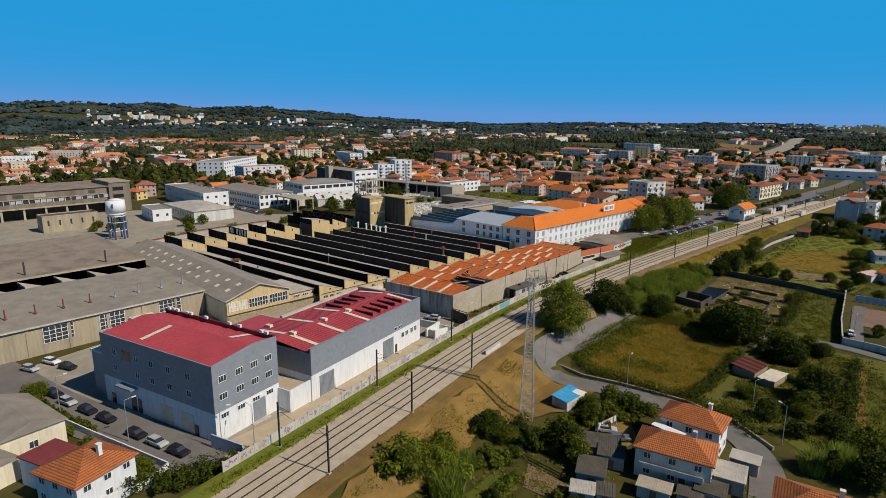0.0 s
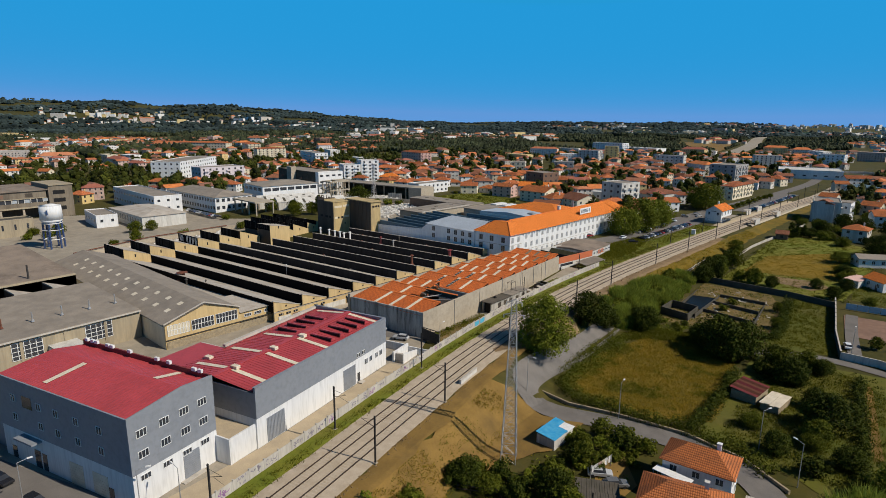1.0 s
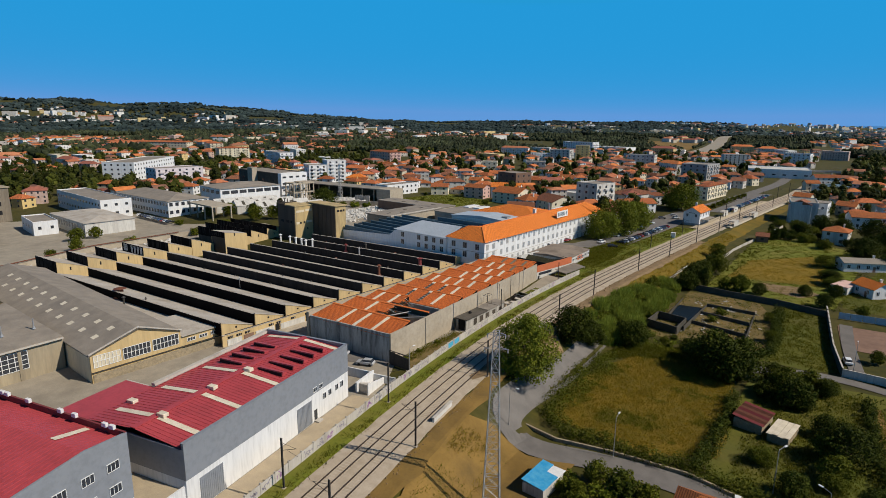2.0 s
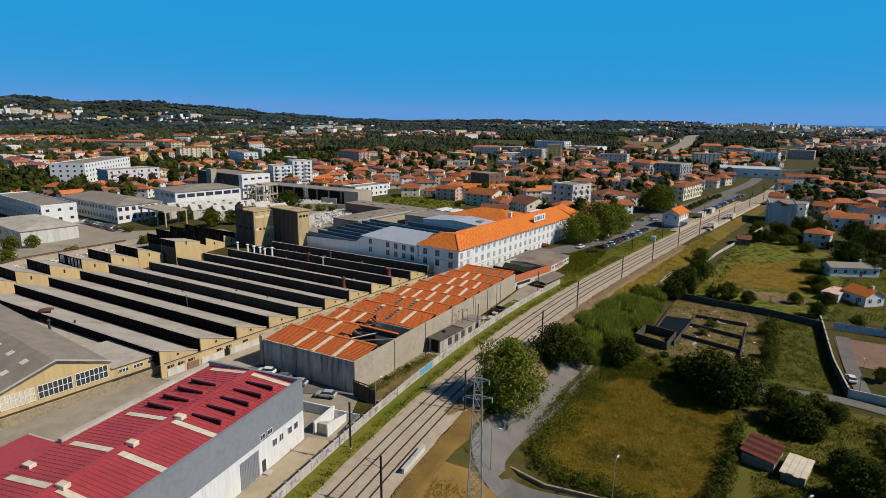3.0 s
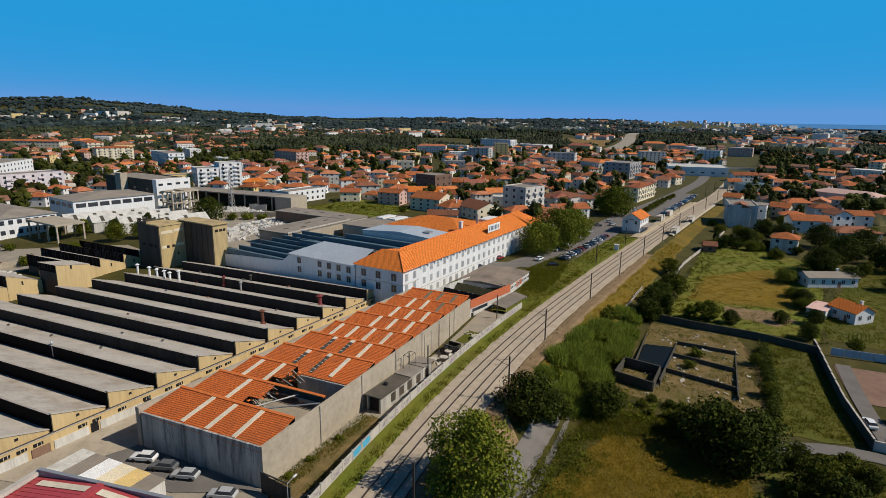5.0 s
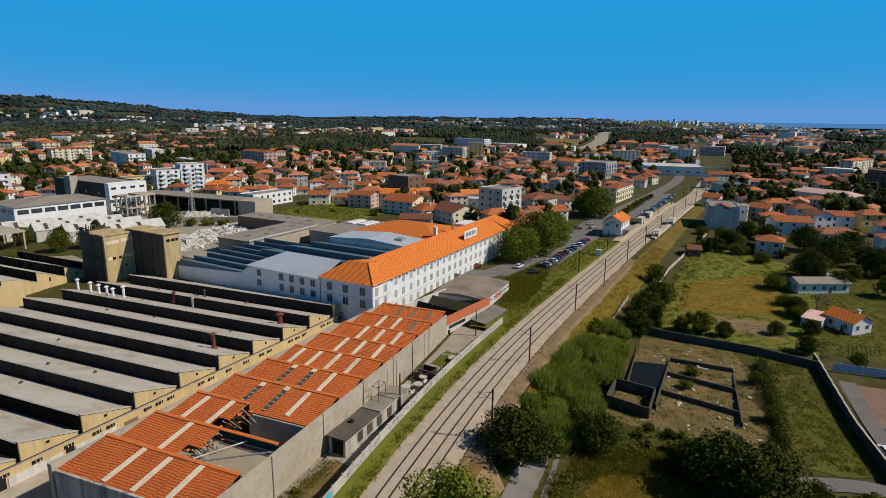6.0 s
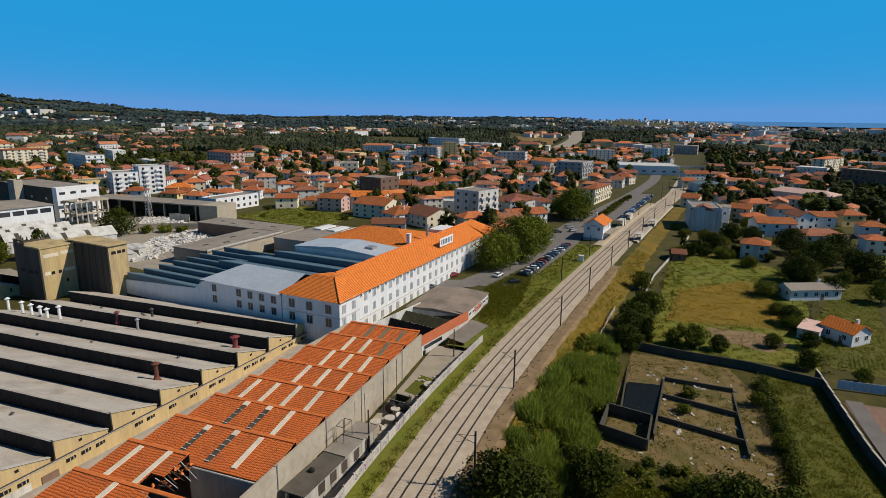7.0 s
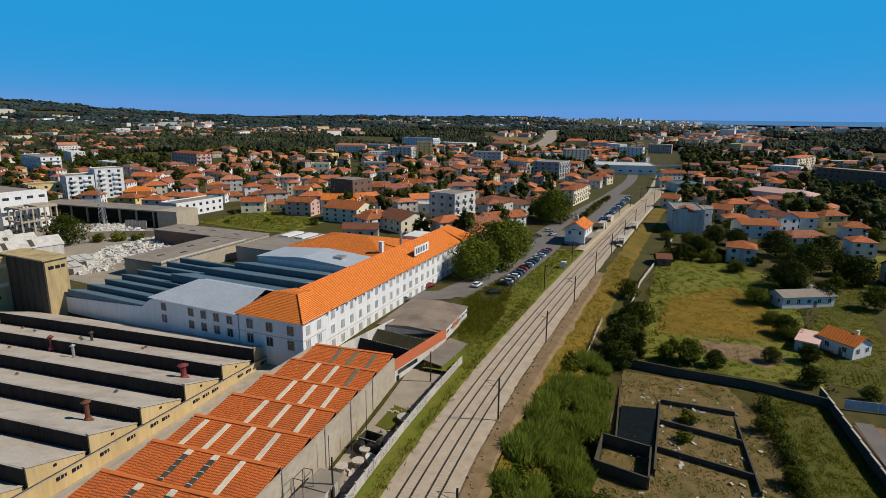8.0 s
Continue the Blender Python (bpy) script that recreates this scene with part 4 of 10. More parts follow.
    # bare trusses and fallen timbers in the open bays
    for k, (p, q) in enumerate((((-13, 8.3, 6.0), (-1, 15.5, 6.9)), ((-11, 10, 6.4), (-6, 16, 7.2)), ((-13.5, 9, 6.6), (-9.5, 14, 3.2)), ((-12, 24, 6.2), (-1, 24, 6.2)), ((-12, 16.2, 6.4), (-0.5, 16.2, 6.4)), ((-9, 12, 0), (-9, 12, 5.6)), ((-6.5, 12, 2.2), (-0.6, 12.3, 2.2)), ((-2.0, 8.6, 0), (-2.0, 8.6, 5.4)), ((-10, 8.4, 6.2), (-2, 8.4, 6.2)))):
        b = bmesh.new()
        tube(b, p, q, 0.13, n=6)
        part("truss_bar", b, "white_old" if k % 2 else "steel", a)
    b = bmesh.new()
    for _ in range(60):
        x, y = rnd.uniform(-13, -2), rnd.uniform(8.4, 15)
        s = rnd.uniform(0.3, 1.1)
        mt = pose(x, y, rnd.uniform(0.1, 1.6), rnd.uniform(-40, 40), rnd.uniform(-40, 40), rnd.uniform(0, 180))
        r = bmesh.ops.create_cube(b, size=1.0, matrix=mt @ Matrix.Diagonal((s * 1.8, s * 0.5, 0.08, 1)))
    part("fallen_boards", b, "white_old", a, "heap of fallen boards and sheets")
    # splintered rafters along the torn edge
    for k in range(26):
        yy = rnd.uniform(8.6, 23.5)
        zz = 6.4 + 1.6 * ((yy % 8.1) / 8.1)
        x0 = -13.4 + rnd.uniform(-0.6, 1.0) + (1.4 if yy < 16.2 else 0)
        b = bmesh.new()
        tube(b, (x0, yy, zz), (x0 + rnd.uniform(1.2, 3.4), yy + rnd.uniform(-0.8, 0.8), zz - rnd.uniform(0.1, 1.6)), 0.07, 0.05, 5)
        part("broken_rafter", b, ("white_old", "bark", "dark_concrete")[k % 3], a)
    b = bmesh.new()
    for _ in range(70):
        xx, yy = rnd.uniform(-13.5, -11.0), rnd.uniform(8.3, 23.8)
        zz = 6.45 + 1.6 * ((yy % 8.1) / 8.1)
        bmesh.ops.create_cube(b, size=1.0, matrix=pose(xx, yy, zz - rnd.uniform(0, 0.7), rnd.uniform(-50, 50), rnd.uniform(-50, 50), rnd.uniform(0, 180)) @ Matrix.Diagonal((0.45, 0.3, 0.05, 1)))
    part("loose_tiles", b, "ridge", a, "loose tiles hanging at the torn edge")
    part("inner_wall", boxes((-13, -0.5, 24.2, 24.5, 0, 6.0)), "white_old", a)
    for y in (14, 27, 40, 52, 61, 70):
        b = bmesh.new()
        tube(b, (0.1, y, 0), (0.1, y, H - 0.2 + rnd.uniform(0, 1.5)), 0.07, n=6)
        part("downpipe", b, "steel", a)
    return a


tiled_shed()


# ---- saw-tooth works ----
def sawtooth(name, x, y, z, rz, rows, length, pitch, tooth, wall, lean=0.0, label="", gable="ochre", roof="saw_roof", glaze="dark_glass", skip=0, holes=True, left_step=None, right_step=None):
    """Rows of north lights: a dark glazed face, a roof falling away behind it, gable end walls. lean: how far each row's end steps along x."""
    a = thing(name, x, y, z, rz, label, "building")
    rnd = random.Random(len(name) + rows)
    for i in range(rows):
        y0, y1 = i * pitch, (i + 1) * pitch
        e = lean * i + (right_step(i) if right_step else 0)
        lft = -length + (left_step(i) if left_step else 0)
        zt, zv = wall + tooth, wall
        b = bmesh.new()
        poly(b, [(lft, y0, zt + 0.02), (e + 0.1, y0, zt + 0.02), (e + 0.1, y1, zv + 0.25), (lft, y1, zv + 0.25)])
        poly(b, [(lft, y0 - 0.25, zt - 0.1), (e + 0.1, y0 - 0.25, zt - 0.1), (e + 0.1, y0, zt + 0.02), (lft, y0, zt + 0.02)])
        n = int(length / 12)
        for k in range(1, n):
            xk = lft + (e - lft) * k / n
            poly(b, [(xk - 0.06, y0, zt + 0.05), (xk + 0.06, y0, zt + 0.05), (xk + 0.06, y1, zv + 0.28), (xk - 0.06, y1, zv + 0.28)])
        part("roof_slope", b, roof, a)
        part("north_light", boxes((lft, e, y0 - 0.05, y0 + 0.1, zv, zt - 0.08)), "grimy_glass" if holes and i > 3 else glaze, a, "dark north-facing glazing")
        if holes and i > 3:
            b = bmesh.new()
            xx = lft + 4
            for _ in range(44):
                xx += rnd.choice((0.75, 0.8, 0.9, 2.5, 5.0)) if xx < e - 14 else rnd.uniform(0.7, 0.95)
                if xx > e - 1:
                    break
                hh = rnd.uniform(0.7, 2.1)
                zz = rnd.uniform(zv + 0.3, zt - 0.3 - hh)
                box(b, xx, xx + rnd.uniform(0.2, 0.5), y0 - 0.09, y0 - 0.052, zz, zz + hh)
            tagged(part("broken_panes", b, "black", a), "missing panes showing black", "", "", "stuff")
        b = bmesh.new()
        prism(b, [(y0, -1), (y0, zt), (y1, zv + 0.22), (y1, -1)], "x", e - 0.05, e + 0.3)
        part("gable", b, gable, a, "ochre rendered gable end")
        b = bmesh.new()
        prism(b, [(y0 - 0.1, zt), (y0 - 0.1, zt + 0.14), (y1, zv + 0.38), (y1, zv + 0.22)], "x", e - 0.15, e + 0.45)
        part("coping", b, "concrete_light", a)
        b = bmesh.new()
        prism(b, [(y0, -1), (y0, zt), (y1, zv + 0.22), (y1, -1)], "x", lft - 0.05, lft + 0.2)
        part("gable", b, gable, a)
        part("vent_hole", boxes((e + 0.3, e + 0.34, y0 + pitch * 0.42, y0 + pitch * 0.48, zv + 0.9, zv + 1.35)), "black", a)
    return a


saw = sawtooth("sawtooth_works", -138.4, 100.8, -2.6, 2.0, 11, 80, 9.4, 3.3, 3.0, lean=0.95, label="large ochre works under dark saw-tooth roofs", left_step=lambda i: -2 if i < 5 else 6 + 2 * (i - 5))
# lower strip of the gable front: windows, pipe, skirting
b = bmesh.new()
tube(b, (0.85, 0.5, 3.35), (0.85 + 0.101 * 100.5, 101, 3.35), 0.09, n=6)
part("pipe", b, "dark_steel", saw, "dark pipe along the gables")
b = bmesh.new()
prism(b, [(0.32, -0.2), (0.62, -0.2), (0.62 + 0.101 * 103.4, 103.4), (0.32 + 0.101 * 103.4, 103.4)], "z", -1, 3.0)
part("front_wall", b, "ochre", saw, "long ochre rendered front wall")
b = bmesh.new()
prism(b, [(0.25, -0.2), (0.72, -0.2), (0.72 + 0.101 * 103.4, 103.4), (0.25 + 0.101 * 103.4, 103.4)], "z", 3.0, 3.14)
part("coping", b, "concrete_light", saw)
for i in range(11):
    for k in range(3):
        y0 = i * 9.4 + 1.2 + 2.4 * k
        xw = 0.62 + 0.101 * (y0 + 0.8)
        if (i * 3 + k) % 4 == 3:
            continue
        part("low_window", boxes((xw - 0.2, xw + 0.09, y0, y0 + 1.7, 1.95, 2.5)), "black", saw)
        for q in (0.5, 1.1):
            part("window_bar", boxes((xw + 0.09, xw + 0.12, y0 + q, y0 + q + 0.1, 1.95, 2.5)), "concrete_light", saw)


for y0, y1, m_ in ((1.0, 5.0, "white_old"), (5.6, 8.4, "brownbrick"), (9.0, 14.6, "white_old"), (16.6, 24.5, "white_old"), (26.5, 33.5, "white_old"), (35.0, 37.5, "brownbrick")):
    b = bmesh.new()
    prism(b, [(0.64 + 0.101 * y0, y0), (0.80 + 0.101 * y0, y0), (0.80 + 0.101 * y1, y1), (0.64 + 0.101 * y1, y1)], "z", -1, 1.7)
    part("wall_panel", b, m_, saw, "whitewashed panel" if m_ == "white_old" else "bare brick panel")
for y0 in (15.0, 25.0):
    b = bmesh.new()
    prism(b, [(0.64 + 0.101 * y0, y0), (0.72 + 0.101 * y0, y0), (0.72 + 0.101 * (y0 + 1.3), y0 + 1.3), (0.64 + 0.101 * (y0 + 1.3), y0 + 1.3)], "z", -1, 1.9)
    part("doorway", b, "black", saw, "dark doorway")


def small_works():
    """Short teeth west of the great hall: dark north faces, broad ochre side walls cut obliquely."""
    a = thing("small_sawtooth", 0, 0, -2.6, 0, "ochre wing with short saw-tooth roofs", "building")
    rnd = random.Random(8)
    teeth = [(-247 + 0.4 * k, -230.6 + 0.15 * k, 102 + 9.75 * k, 7.6, 9.7) for k in range(6)] + [(-232, -222.5, 161.0, 9.6, 10.5), (-258, -231, 171.5, 7.0, 9.0), (-266, -231.5, 180.5, 6.6, 9.0), (-270, -232, 189.5, 6.2, 9.0), (-272, -236, 198.5, 5.4, 8.0)]
    for xl, xc, y, h, deep in teeth:
        yb, low = y + deep, h - (3.4 if deep < 10 else 1.8)
        b = bmesh.new()
        poly(b, [(xl, y - 0.15, h + 0.06), (xc + 0.1, y - 0.15, h + 0.06), (xc + 0.1, yb, low + 0.05), (xl, yb, low + 0.05)])
        part("roof_slope", b, "saw_roof", a)
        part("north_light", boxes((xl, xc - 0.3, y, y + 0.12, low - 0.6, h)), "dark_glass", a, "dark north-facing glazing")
        b = bmesh.new()
        xx = xl + 0.6
        while xx < xc - 0.9:
            if rnd.random() < 0.55:
                box(b, xx, xx + 0.4, y - 0.04, y - 0.002, low + rnd.uniform(-0.3, 0.6), h - 0.3)
            xx += 0.75
        tagged(part("glazing_panel", b, "frame" if h == 7.6 and rnd.random() < 0.35 else "black", a), "patched and missing panes", "", "", "stuff")
        b = bmesh.new()
        prism(b, [(y, -1), (y, h), (yb, low), (yb, -1)], "x", xc - 0.3, xc)
        part("gable", b, "ochre", a, "broad ochre rendered gable end")
        part("vent_hole", boxes((xc, xc + 0.03, y + deep * 0.4, y + deep * 0.45, low - 0.2, low + 1.0)), "black", a)
        part("west_wall", boxes((xl, xl + 0.3, y + 0.12, yb, -1, low)), "ochre_old", a)
        part("front_wall", boxes((xl + 0.3, xc - 0.3, y + 0.12, y + 0.4, -1, low - 0.6)), "stained_shaded", a)
    return a


small_works()
b = bmesh.new()
prism(b, [(-143, 92.6), (-143, 100.5), (-222, 97.75), (-222, 97.5)], "z", -2.6, 1.4)
lowr = thing("low_link_roof", 0, 0, 0, 0, "low pale flat roof between the halls", "building")
part("slab", b, "saw_roof", lowr)

# stacks on the roofs
def stack(x, y, z, h, r, material, hat=True):
    s = thing("roof_stack", x, y, z, 0, "metal ventilation stack on the works roof", "vent", "roof stacks")
    b = bmesh.new()
    tube(b, (0, 0, -0.6), (0, 0, h), r, r, 10)
    part("pipe", b, material, s)
    if hat:
        b = bmesh.new()
        tube(b, (0, 0, h + 0.1), (0, 0, h + 0.5), r * 2.0, r * 0.4, 10)
        tube(b, (0, 0, h - 0.1), (0, 0, h + 0.12), r * 1.25, r * 1.25, 10)
        part("cowl", b, material, s)
    if material in ("rust", "maroon") and r > 0.3:
        b = bmesh.new()
        tube(b, (0, 0, -0.1), (0, 0, 1.0), r * 2.5, r * 1.05, 10)
        part("skirt", b, material, s)
    return s


for x, y, h in ((-209.9, 178.9, 3.4), (-203, 178, 3.6), (-198.8, 177.5, 3.6), (-195.2, 177.3, 3.6), (-192.6, 177.2, 3.4), (-190.6, 178.9, 3.8)):
    stack(x, y, 1.4, h, 0.36, "frame")
for x, y, h, r, mm in ((-186, 100.5, 2.6, 0.9, "rust"), (-176, 96.5, 2.8, 0.28, "dark_steel"), (-168, 128, 2.6, 0.16, "steel"), (-171, 100, 2.6, 0.16, "dark_steel"), (-141.6, 163.2, 3.6, 0.42, "rust"), (-138.3, 181.5, 3.0, 0.55, "maroon"), (-177, 184, 2.6, 0.34, "maroon"), (-168, 182, 2.6, 0.3, "steel"), (-171, 189, 2.6, 0.3, "dark_steel"), (-205, 130, 1.2, 0.2, "steel")):
    stack(x, y, 1.4, h, r, mm)


# low ventilator caps on the slopes
rk = random.Random(77)
for i in range(16):
    row = rk.randrange(3, 10)
    u, fy = rk.uniform(8, 66), rk.uniform(0.3, 0.7)
    m = pose(-138.4, 100.8, -2.6, 0, 0, 2.0) @ Vector((0.95 * row - u, 9.4 * (row + fy), 6.3 - 3.05 * fy))
    cap = thing("roof_ventilator", m.x, m.y, m.z, rk.uniform(0, 90), "small grey ventilator cap on the works roof", "vent", "roof ventilators")
    b = bmesh.new()
    tube(b, (0, 0, -0.2), (0, 0, 0.35), 0.22, 0.2, 8)
    part("pipe", b, "steel", cap)
    b = bmesh.new()
    tube(b, (0, 0, 0.35), (0, 0, 0.6), 0.4, 0.12, 8)
    part("cap", b, "dark_steel" if i % 3 else "rust", cap)


# ---- grey-roofed halls to the west ----
def hall_windows(b, glass, x, ya, yb, za, zb, nx, nz):
    box(glass, x, x + 0.05, ya, yb, za, zb)
    for i in range(nx + 1):
        y = ya + (yb - ya) * i / nx
        box(b, x + 0.05, x + 0.13, y - 0.06, y + 0.06, za, zb)
    for j in range(nz + 1):
        z = za + (zb - za) * j / nz
        box(b, x + 0.05, x + 0.12, ya, yb, z - 0.05, z + 0.05)


def grey_hall():
    a = thing("grey_roofed_hall", -156, 0, -2.6, 0, "broad hall with a weathered grey fibre-cement roof", "building")
    y0, y1, H = -20.0, 73.0, 7.6
    part("wall", boxes((-34, 0, y0, y1, -1, H)), "stained_cream", a, "stained cream rendered side wall")
    b = bmesh.new()
    for x0, z0, x1, z1 in ((0.5, H + 0.05, -31, H + 1.7),):
        poly(b, [(x1, y0, z1), (x0, y0, z0), (x0, y1, z0), (x1, y1, z1)])
    c = bmesh.new()
    poly(c, [(-84, y0, H + 5.6), (-39, y0, H + 2.9), (-39, y1, H + 2.9), (-84, y1, H + 5.6)])
    part("rear_roof", c, "brown_roof", a, "brown weathered sheet roof")
    poly(b, [(0.5, y0, H - 0.2), (0.5, y0, H + 0.05), (0.5, y1, H + 0.05), (0.5, y1, H - 0.2)])
    part("roof", b, "grey_roof", a, "grey corrugated fibre-cement roof")
    # black slab stands in for the shade down in the valley
    part("roof_gap", boxes((-39.2, -31, y0, y1, H - 2.0, H - 0.4)), "black", a, "sunken valley between the roofs, its shade painted black")
    part("valley_wall", boxes((-39.5, -39.0, y0, y1, H - 1, H + 2.95)), "stained_cream", a)
    part("rear_wall", boxes((-84, -39, y0, y1, -1, H + 2.4)), "cream", a)
    part("gutter", boxes((0.3, 0.75, y0, y1, H - 0.45, H - 0.1)), "concrete_light", a)
    for y in np.arange(y0 + 3, y1 - 6, 9.0):
        b = bmesh.new()
        prism(b, [(0, -1.4), (8.4, -1.4), (8.4, -0.6), (0.2, 2.5)], "x", -38.8, -31.2)
        r = part("roof_ridge", b, "saw_roof", a)
        r.matrix_basis = pose(0, y, H - 0.4)
        b = boxes((-38.5, -31.5, y - 0.08, y - 0.005, H - 1.6, H + 1.9))
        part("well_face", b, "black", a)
    for y in np.arange(-10, 72, 6.2):
        b = bmesh.new()
        tube(b, (-8, y, H + 0.6), (-8, y, H + 3.0), 0.16, n=8)
        tube(b, (-8, y, H + 0.6), (-8, y, H + 1.2), 0.4, 0.2, 8)
        part("vent_pipe", b, "rust" if int(y) % 2 else "steel", a)
    for y in (30, 40, 62):
        b = bmesh.new()
        tube(b, (-42, y, H + 2.6), (-42, y, H + 7.0), 0.25, n=8)
        part("chimney_pipe", b, "dark_steel", a)
    for ya, yb in ((-12, -6), (2, 8), (15, 21), (32.5, 39), (45, 51), (60, 66)):
        b, g = bmesh.new(), bmesh.new()
        hall_windows(b, g, 0.0, ya, yb, 2.6, 6.6, 5, 4)
        part("steel_window", g, "glass", a)
        part("glazing_bar", b, "frame", a)
    for y in np.arange(-15, 72, 8.8):
        part("pilaster", boxes((0, 0.18, y, y + 0.6, -1, H - 0.5)), "stained_cream", a)
    part("lean_to", boxes((0.02, 6.0, 52, 58, -1, 4.3)), "white_old", a)
    return a


grey_hall()


def gable_hall():
    a = thing("gable_hall", -142.5, 72.5, -2.6, -4, "ochre gabled hall with a long grey roof", "building")
    W, H, R, L = 19.5, 6.4, 9.6, 90
    b = bmesh.new()
    prism(b, [(0, -1), (W, -1), (W, H), (W * 0.52, R), (0, H)], "x", -0.4, 0)
    part("gable", b, "ochre", a, "ochre gable wall")
    part("wall", boxes((-L, -0.4, 0, 0.3, -1, H), (-L, -0.4, W - 0.3, W, -1, H)), "cream", a)
    b = bmesh.new()
    for ya, za, yb, zb in ((-0.4, H - 0.05, W * 0.52, R + 0.08), (W * 0.52, R + 0.08, W + 0.4, H - 0.05)):
        poly(b, [(-L, ya, za), (0.3, ya, za), (0.3, yb, zb), (-L, yb, zb)])
        poly(b, [(-L, ya, za - 0.2), (0.3, ya, za - 0.2), (0.3, yb, zb - 0.2), (-L, yb, zb - 0.2)])
    part("roof", b, "grey_roof", a, "grey corrugated fibre-cement roof")
    for k in range(11):
        for yy in (3.2, 6.6):
            z = H + (R - H) * yy / (W * 0.52) + 0.08
            b = bmesh.new()
            poly(b, [(-8 - 7 * k, yy, z), (-6.2 - 7 * k, yy, z), (-6.2 - 7 * k, yy + 1.3, z + 0.42), (-8 - 7 * k, yy + 1.3, z + 0.42)])
            part("roof_light", b, "skylight", a)
    b = bmesh.new()
    prism(b, [(-0.3, H + 0.02), (W * 0.52, R + 0.3), (W + 0.3, H + 0.02), (W + 0.3, H + 0.3), (W * 0.52, R + 0.55), (-0.3, H + 0.3)], "x", -0.1, 0.25)
    part("verge", b, "concrete_light", a)
    for ya, yb in ((0.6, 6.0), (6.6, 12.4), (13.0, 18.9)):
        b, g = bmesh.new(), bmesh.new()
        hall_windows(b, g, 0.0, ya, yb, 3.4, 6.0, 7, 2)
        part("steel_window", g, "glass" if ya > 1 else "cream", a)
        part("glazing_bar", b, "frame", a)
    part("pipe", boxes((0.1, 0.3, 0, 40, 2.3, 2.5)), "dark_steel", a)
    part("stone_skirt", boxes((0.0, 0.12, 0.2, 28, -1, 1.9)), "stone", a, "rough rubble-stone base")
    # low bay beyond the gable
    part("low_bay", boxes((-16, -0.2, W + 0.1, W + 10.5, -1, 4.8)), "ochre", a)
    part("low_roof", boxes((-16, 0.3, W + 0.1, W + 10.7, 4.8, 5.0)), "saw_roof", a)
    for y in (W + 1.6, W + 4.6, W + 7.6):
        b, g = bmesh.new(), bmesh.new()
        hall_windows(b, g, -0.2, y, y + 2.0, 3.2, 4.0, 3, 1)
        part("steel_window", g, "glass", a)
        part("glazing_bar", b, "frame", a)
    return a


gable_hall()


# ---- concrete towers ----
def tower(name, x, y, z, rz, w, d, h, label, slots=(), front="stained_shaded", ruined=False):
    a = thing(name, x, y, z, rz, label, "tower")
    part("shaft", boxes((-w + 0.25, 0, 0.25, d, -3, h)), "ochre_old", a)
    # front and far side darker than the shaft: their shade is in the colour
    part("front_wall", boxes((-w, -0.25, 0, 0.25, -3, h)), front, a, "streaked front wall, painted dark as the shaded side")
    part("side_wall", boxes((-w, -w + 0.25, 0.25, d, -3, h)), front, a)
    if ruined:
        part("top_slab", boxes((-w * 0.55, 0.3, -0.1, d + 0.2, h, h + 0.4)), "ochre_old", a)
        b = boxes((-w, -w * 0.55, 0, 0.3, h, h + 0.35), (-w, -w + 0.3, 0.3, d, h, h + 0.5))
        rn = random.Random(3)
        for k in range(11):
            xx = -w + 0.2 + k * w * 0.04
            box(b, xx, xx + 0.22, 0.0, 0.22, h + 0.35, h + 0.35 + rn.uniform(0.6, 2.4))
        for k in range(6):
            yy = 0.6 + k * (d - 1) / 6
            box(b, -w, -w + 0.25, yy, yy + 0.3, h + 0.5, h + 0.5 + rn.uniform(0.4, 2.2))
        box(b, -w, -w * 0.6, 0.0, 0.2, h + 1.5, h + 1.75)
        part("ruined_top", b, "stained_shaded", a, "broken open top storey")
    else:
        b = bmesh.new()
        prism(b, [(-w - 0.6, h), (0.6, h), (0.6, h + 0.35), (-w - 0.6, h + 0.35)], "y", -0.6, d + 0.6)
        part("top_slab", b, "ochre_old", a, "thin overhanging roof slab")
        part("rib", boxes((-w + 0.2, -w + 0.7, -0.22, -0.005, -3, h - 0.5)), front, a)
        k = 1
        while -w + k * 3.0 < -1.2:
            part("rib", boxes((-w + k * 3.0, -w + 0.45 + k * 3.0, -0.22, -0.005, -3, h - 0.5)), front, a)
            k += 1
    for u, zz, ln, face in slots:
        if face == "x":
            part("slot", boxes((-0.02, 0.04, u, u + ln, zz, zz + 0.9)), "black", a)
        elif face == "b":
            part("blind_band", boxes((-0.02, 0.05, u, u + ln, zz, zz + 1.0)), "cream", a)
        else:
            part("slot", boxes((u, u + ln, -0.04, 0.02, zz, zz + 1.1)), "black", a)
    return a


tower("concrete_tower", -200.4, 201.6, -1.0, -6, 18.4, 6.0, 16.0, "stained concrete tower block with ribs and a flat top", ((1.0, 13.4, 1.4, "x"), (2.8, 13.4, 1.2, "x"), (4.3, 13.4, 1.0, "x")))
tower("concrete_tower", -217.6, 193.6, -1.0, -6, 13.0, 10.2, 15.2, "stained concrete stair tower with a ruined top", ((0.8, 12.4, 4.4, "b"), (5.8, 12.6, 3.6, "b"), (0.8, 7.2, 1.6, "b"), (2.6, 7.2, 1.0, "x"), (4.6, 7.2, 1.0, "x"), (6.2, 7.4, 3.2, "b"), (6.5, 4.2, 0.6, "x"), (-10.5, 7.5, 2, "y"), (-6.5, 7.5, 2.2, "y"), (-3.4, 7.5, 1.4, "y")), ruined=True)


# ---- white factory with the bright tiled roof ----
def arch_window(parent, x, y, z, w, h, face):
    return window(parent, x, y, z, w, h, face, 2, "window", "concrete_light", 0.09, "pane_pale" if face == "+x" else "glass")


